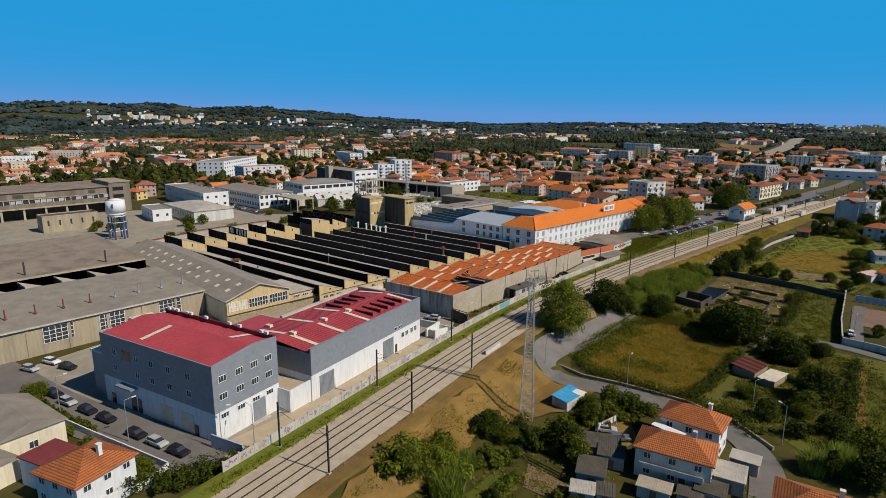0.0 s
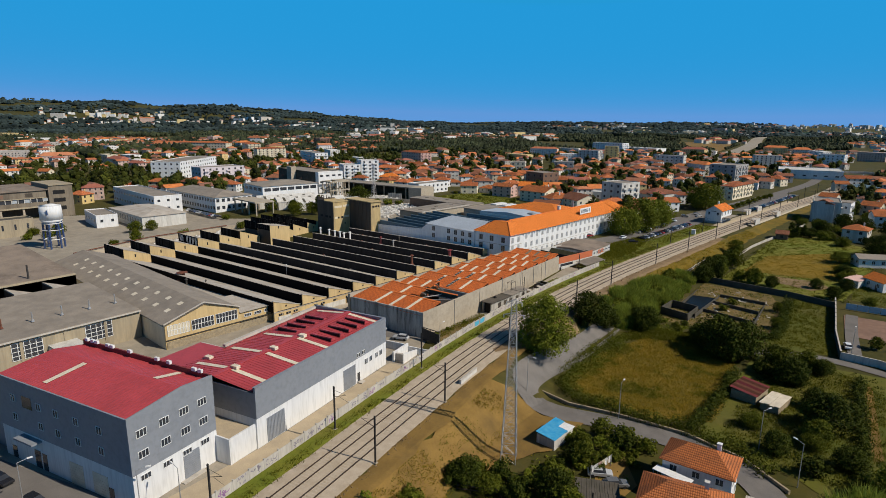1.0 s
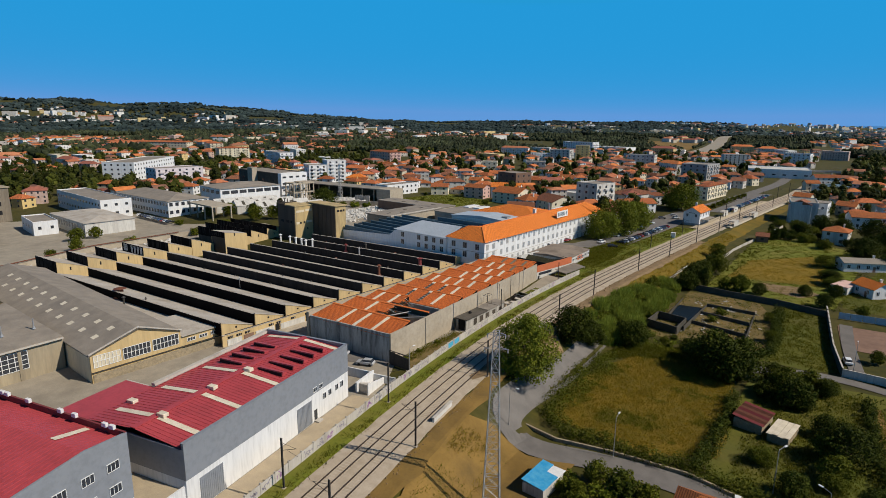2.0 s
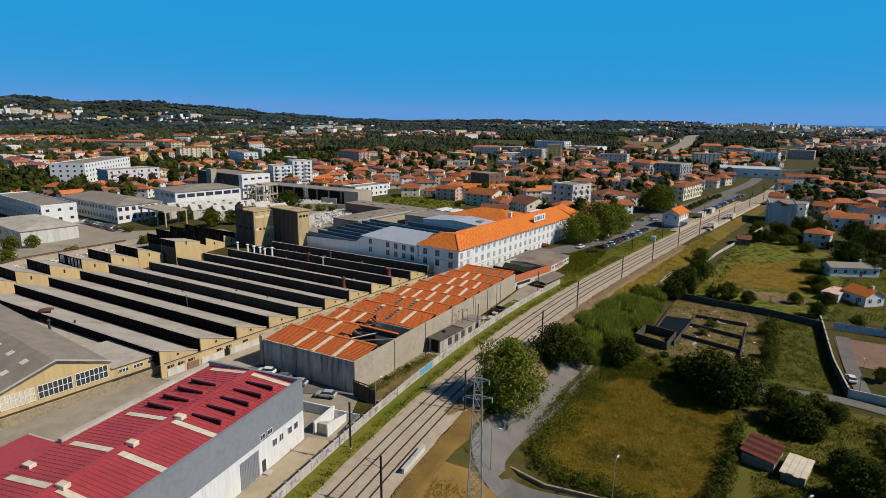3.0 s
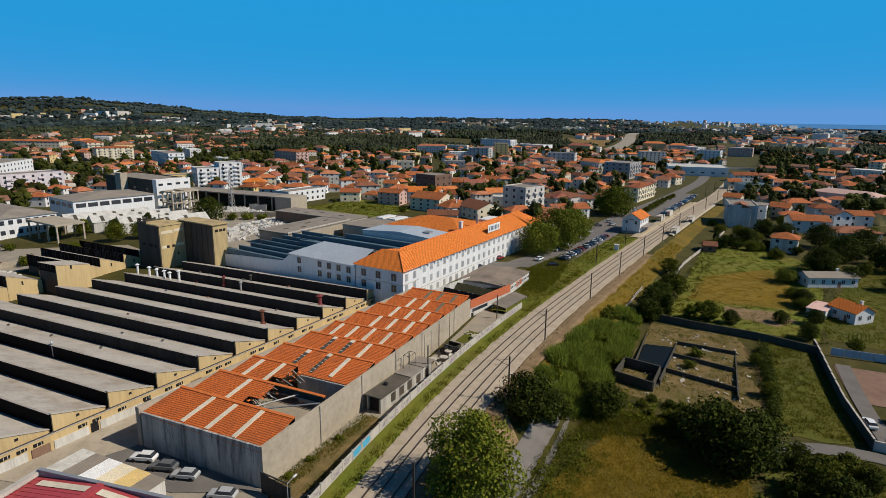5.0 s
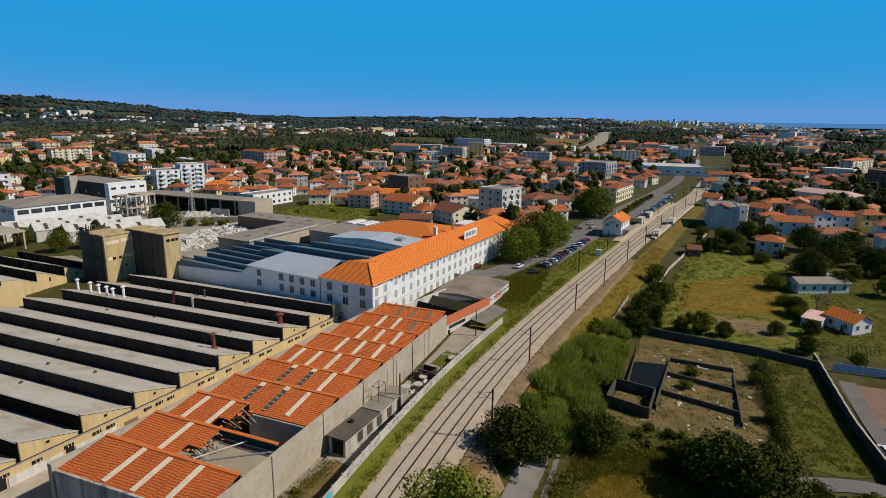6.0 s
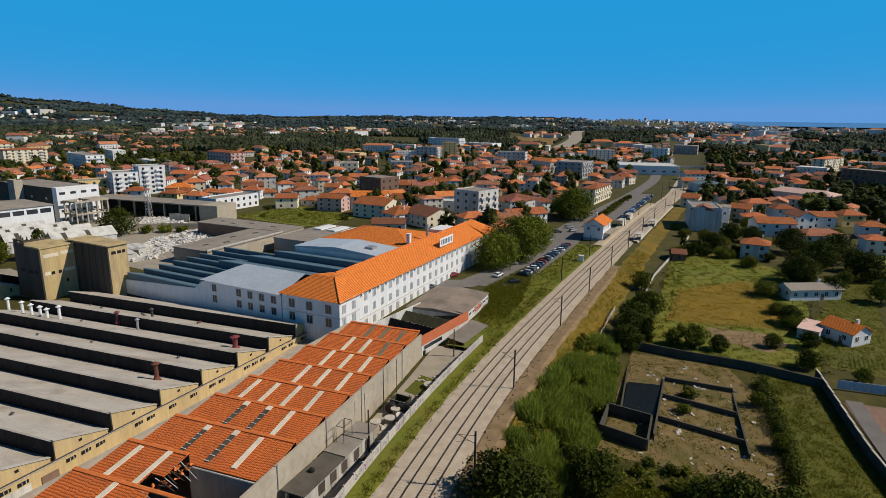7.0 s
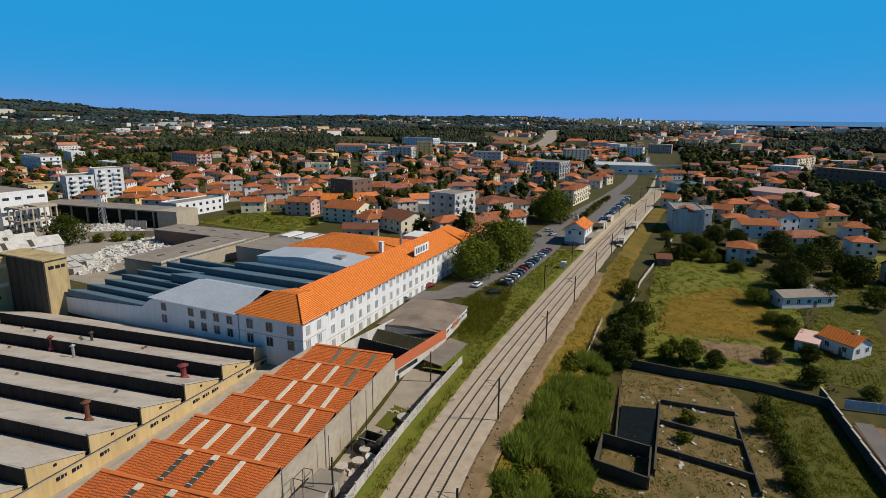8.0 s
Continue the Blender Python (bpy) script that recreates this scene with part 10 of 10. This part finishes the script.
for tries in range(120000):
    if count >= 4000:
        break
    r = 300 + 3900 * rf.random() ** 1.6
    ad = rf.uniform(-27, 88)
    a = radians(ad)
    x, y = -30 - r * math.sin(a), 20 + r * math.cos(a)
    if (abs(x - railx(y)) < 24 and r < 1000) or blocked(x, y):
        continue
    hillside = (53.5 < ad < 57.5 or 63 < ad < 72) and 2500 < r < 2950 + 60 * math.sin(ad * 3)
    if hillside:
        if rf.random() < 0.25:
            continue
    elif r < edge(ad):
        if noise.noise(Vector((x * 0.009, y * 0.009, 4.5))) > 0.22 or rf.random() < (0.3 if ad > 5 else 0.72 if r < 700 else 0.5):
            continue
    elif noise.noise(Vector((x * 0.0022, y * 0.0022, 12.3))) < (0.13 if r > 2300 else 0.09 if r > 1500 else 0.22):
        if not (ad < 14 and r > 1300 and noise.noise(Vector((x * 0.004, y * 0.004, 2.3))) > 0.22):
            continue
    if ad > 28 and r > 2700 and not hillside:
        continue
    big = rf.random() < (0.07 if r > 600 else 0.0)
    if not free(x, y, 14.5):
        continue
    taken.setdefault((int(x // 16), int(y // 16)), []).append((x, y))
    count += 1
    w, d, h = (rf.uniform(20, 42), rf.uniform(11, 15), rf.uniform(8, 14)) if big else (rf.uniform(8, 15), rf.uniform(7.5, 10), rf.choice((3.2, 5.6, 5.8, 6.0, 8.4)))
    if r > 1700:
        w, d, h = w * 1.25, d * 1.2, h * 1.5
    z = gz(x, y)
    ang = 2.0 * noise.noise(Vector((x * 0.004, y * 0.004, 8))) + rf.choice((0, 1.5708)) + rf.uniform(-0.15, 0.15)
    c, s = math.cos(ang), math.sin(ang)
    def P(u, v, k):
        return (x + u * c - v * s, y + u * s + v * c, z + k)
    o = len(WV)
    WV += [P(u, v, k) for k in (-4, h) for u, v in ((-w / 2, -d / 2), (w / 2, -d / 2), (w / 2, d / 2), (-w / 2, d / 2))]
    WF += [(o + i, o + (i + 1) % 4, o + 4 + (i + 1) % 4, o + 4 + i) for i in range(4)] + [(o + 4, o + 5, o + 6, o + 7)]
    if (not big or rf.random() < 0.5) and (r < 1700 or rf.random() < 0.3):
        o = len(RV)
        e, k, rise = 0.5, (d * 0.42 if rf.random() < 0.6 else -0.4), d * rf.uniform(0.2, 0.28)
        RV += [P(-w / 2 - e, -d / 2 - e, h), P(w / 2 + e, -d / 2 - e, h), P(w / 2 + e, d / 2 + e, h), P(-w / 2 - e, d / 2 + e, h), P(-w / 2 + k, 0, h + rise), P(w / 2 - k, 0, h + rise)]
        RF += [(o, o + 1, o + 5, o + 4), (o + 2, o + 3, o + 4, o + 5), (o + 1, o + 2, o + 5), (o + 3, o, o + 4)]
    if r < 1300:
        for side in range(4):
            half, off = (w / 2, d / 2) if side % 2 == 0 else (d / 2, w / 2)
            nw = max(2, int(half * 2 / 3.2))
            for fl in range(max(1, int(h / 2.8))):
                for q in range(nw):
                    if rf.random() < 0.12:
                        continue
                    u0 = -half + half * 2 * (q + 0.5) / nw
                    z0 = 1.0 + fl * 2.8
                    o = len(GV)
                    for du, dz in ((-0.5, 0), (0.5, 0), (0.5, 1.35), (-0.5, 1.35)):
                        u, v = (u0 + du, -off - 0.04) if side == 0 else (off + 0.04, u0 + du) if side == 1 else (u0 + du, off + 0.04) if side == 2 else (-off - 0.04, u0 + du)
                        GV.append(P(u, v, z0 + dz))
                    GF.append((o, o + 1, o + 2, o + 3))
far_town = thing("distant_town", kind="stuff", label="distant white and cream houses with orange roofs", category="town")
mesh_part("far_walls", WV, WF, islands("far_house_render", ((0.76, 0.74, 0.70), (0.70, 0.68, 0.63), (0.62, 0.54, 0.40), (0.76, 0.75, 0.73), (0.50, 0.46, 0.41), (0.66, 0.50, 0.24), (0.72, 0.70, 0.66), (0.52, 0.38, 0.32), (0.60, 0.56, 0.50))), far_town)
mesh_part("far_roofs", RV, RF, islands("far_house_tiles", ((0.54, 0.17, 0.06), (0.40, 0.14, 0.065), (0.58, 0.19, 0.06), (0.30, 0.13, 0.075), (0.44, 0.16, 0.08), (0.22, 0.11, 0.075), (0.50, 0.20, 0.10), (0.34, 0.12, 0.08))), far_town)
mesh_part("far_windows", GV, GF, M["glass"], far_town)
for o in far_town.children:
    tagged(o, "", "", "", "stuff")

ico = bmesh.new()
bmesh.ops.create_icosphere(ico, subdivisions=1, radius=1.0)
IV = np.array([v.co[:] for v in ico.verts])
IF = np.array([[v.index for v in f.verts] for f in ico.faces])
ico.free()
# more street and garden trees, too many to count
rng = np.random.default_rng(44)
TV, TF = [], []
got = 0
for tries in range(90000):
    if got >= 2700:
        break
    r = 240 + 800 * rh.random() ** 1.35
    a = radians(rh.uniform(-26, 84) if got % 7 else rh.uniform(-26, 6))
    x, y = -30 - r * math.sin(a), 20 + r * math.cos(a)
    if blocked(x, y) or not free(x, y, 7.2) or abs(x - railx(y)) < 18:
        continue
    if noise.noise(Vector((x * 0.01, y * 0.01, 4.5))) < -0.1 and rh.random() < 0.6:
        continue
    got += 1
    h = rh.uniform(5, 12)
    w = h * rh.uniform(0.45, 0.6)
    z = gz(x, y)
    bl = [((x + rh.uniform(-0.4, 0.4) * w, y + rh.uniform(-0.4, 0.4) * w, z + h * u), (w * 0.55, w * 0.55, h * 0.26)) for u in (0.3, 0.5, 0.62, 0.8)]
    v, f = cards(rng, bl, 26, 1.3)
    for (cx, cy, cz), (ra, rb, rcz) in bl:
        k = len(v)
        jit = 1 + rng.normal(scale=0.22, size=(len(IV), 1))
        v = list(v) + [tuple(q) for q in IV * jit * np.array((ra * 0.78, rb * 0.78, rcz * 0.85)) + np.array((cx, cy, cz))]
        f = list(f) + [tuple(int(i) + k for i in q) for q in IF]
    o = len(TV)
    TV += v
    TF += [tuple(i + o for i in q) for q in f]
me = bpy.data.meshes.new("town_greenery")
me.from_pydata(TV, [], TF)
me.materials.append(M["leaf_town"])
tagged(new("town_greenery", me), "dark trees and hedges between the houses", "trees", "", "stuff")


# woods: small faceted crowns
rw = np.random.default_rng(6)
FAR_ROADS = ([(-215, 900), (-231, 1010), (-236, 1110), (-262, 1420), (-330, 1900), (-345, 2150)], [(70, 980), (80, 1040), (120, 1290), (213, 1900), (260, 2200)])
QUARRY = [(-262, 1130), (-300, 1120), (-430, 1420), (-400, 1560), (-300, 1480)]


def near_road(x, y):
    for pts in FAR_ROADS:
        for (x0, y0), (x1, y1) in zip(pts, pts[1:]):
            if y0 - 10 < y < y1 + 10 and abs(x - (x0 + (x1 - x0) * (y - y0) / (y1 - y0))) < 26:
                return True
    return inside(x, y, QUARRY)



def canopy(name, material, number, near, far, power, hh, ww, label):
    VS, FS, o, got = [], [], 0, 0
    for tries in range(number * 6):
        if got >= number:
            break
        ad = rw.uniform(-29, 89)
        r0 = edge(ad) if near is None else near
        r = r0 + (far - r0) * rw.random() ** power
        a = math.radians(ad)
        x, y = -30 - r * math.sin(a), 20 + r * math.cos(a)
        clear = noise.noise(Vector((x * 0.004, y * 0.004, 2.3)))
        if clear > (0.22 if ad > 14 else 0.08) or abs(x - railx(y)) < 20 and r < 1000 or not free(x, y, 9) or near_road(x, y) or (ad < 8 and r > 3000):
            continue
        got += 1
        grow = 1.0 + 0.8 * noise.noise(Vector((x * 0.012, y * 0.012, 6.1)))
        h = rw.uniform(*hh) * grow
        w = rw.uniform(*ww) * grow
        p = IV * (1 + rw.normal(scale=0.2, size=(len(IV), 1))) * np.array((w, w, h * 0.55)) + np.array((x, y, gz(x, y) + h * 0.47))
        VS.append(p)
        FS.append(IF + o)
        o += len(IV)
    me = bpy.data.meshes.new(name)
    me.from_pydata(np.concatenate(VS).tolist(), [], np.concatenate(FS).tolist())
    me.materials.append(M[material])
    tagged(new(name, me), label, "woods", "", "stuff")


canopy("woodland", "wood", 34000, None, 2050, 1.15, (6, 11), (2.6, 5.2), "dense dark woods behind the town")
canopy("far_woodland", "wood_far", 22000, 1900, 4850, 1.0, (8, 14), (7, 12), "far hill woods tinted blue-green for haze")
# sea beyond the plain
b = bmesh.new()
poly(b, [(-500, 4450, 16), (4800, 2400, 16), (4900, 4900, 38), (-500, 4945, 38)])
solo("sea", b, "sea", "deep blue sea along the horizon", "sea", "structure")
ribbon("highway", FAR_ROADS[0], 15, "yard", 1.2, label="pale far road through the woods", category="road", step=30)
ribbon("far_road", FAR_ROADS[1], 8, "yard", 1.2, label="pale far road through the woods", category="road", step=30)
drape("far_quarry", QUARRY, "drysoil", 1.0, 30, label="bare ochre earth slope far off", category="ground")


def road_bridge():
    a = thing("road_bridge", -39, 705, 0, 4, "concrete road bridge across the railway", "bridge")
    part("deck", boxes((-16, 16, 0, 9, 5.4, 6.4)), "concrete", a)
    for y in (0, 8.8):
        part("parapet", boxes((-16, 16, y, y + 0.2, 6.4, 7.4)), "concrete_light", a)
    for x in (-16, 12):
        part("abutment", boxes((x, x + 4, 0.3, 8.7, -1, 5.4)), "dark_concrete", a)


road_bridge()
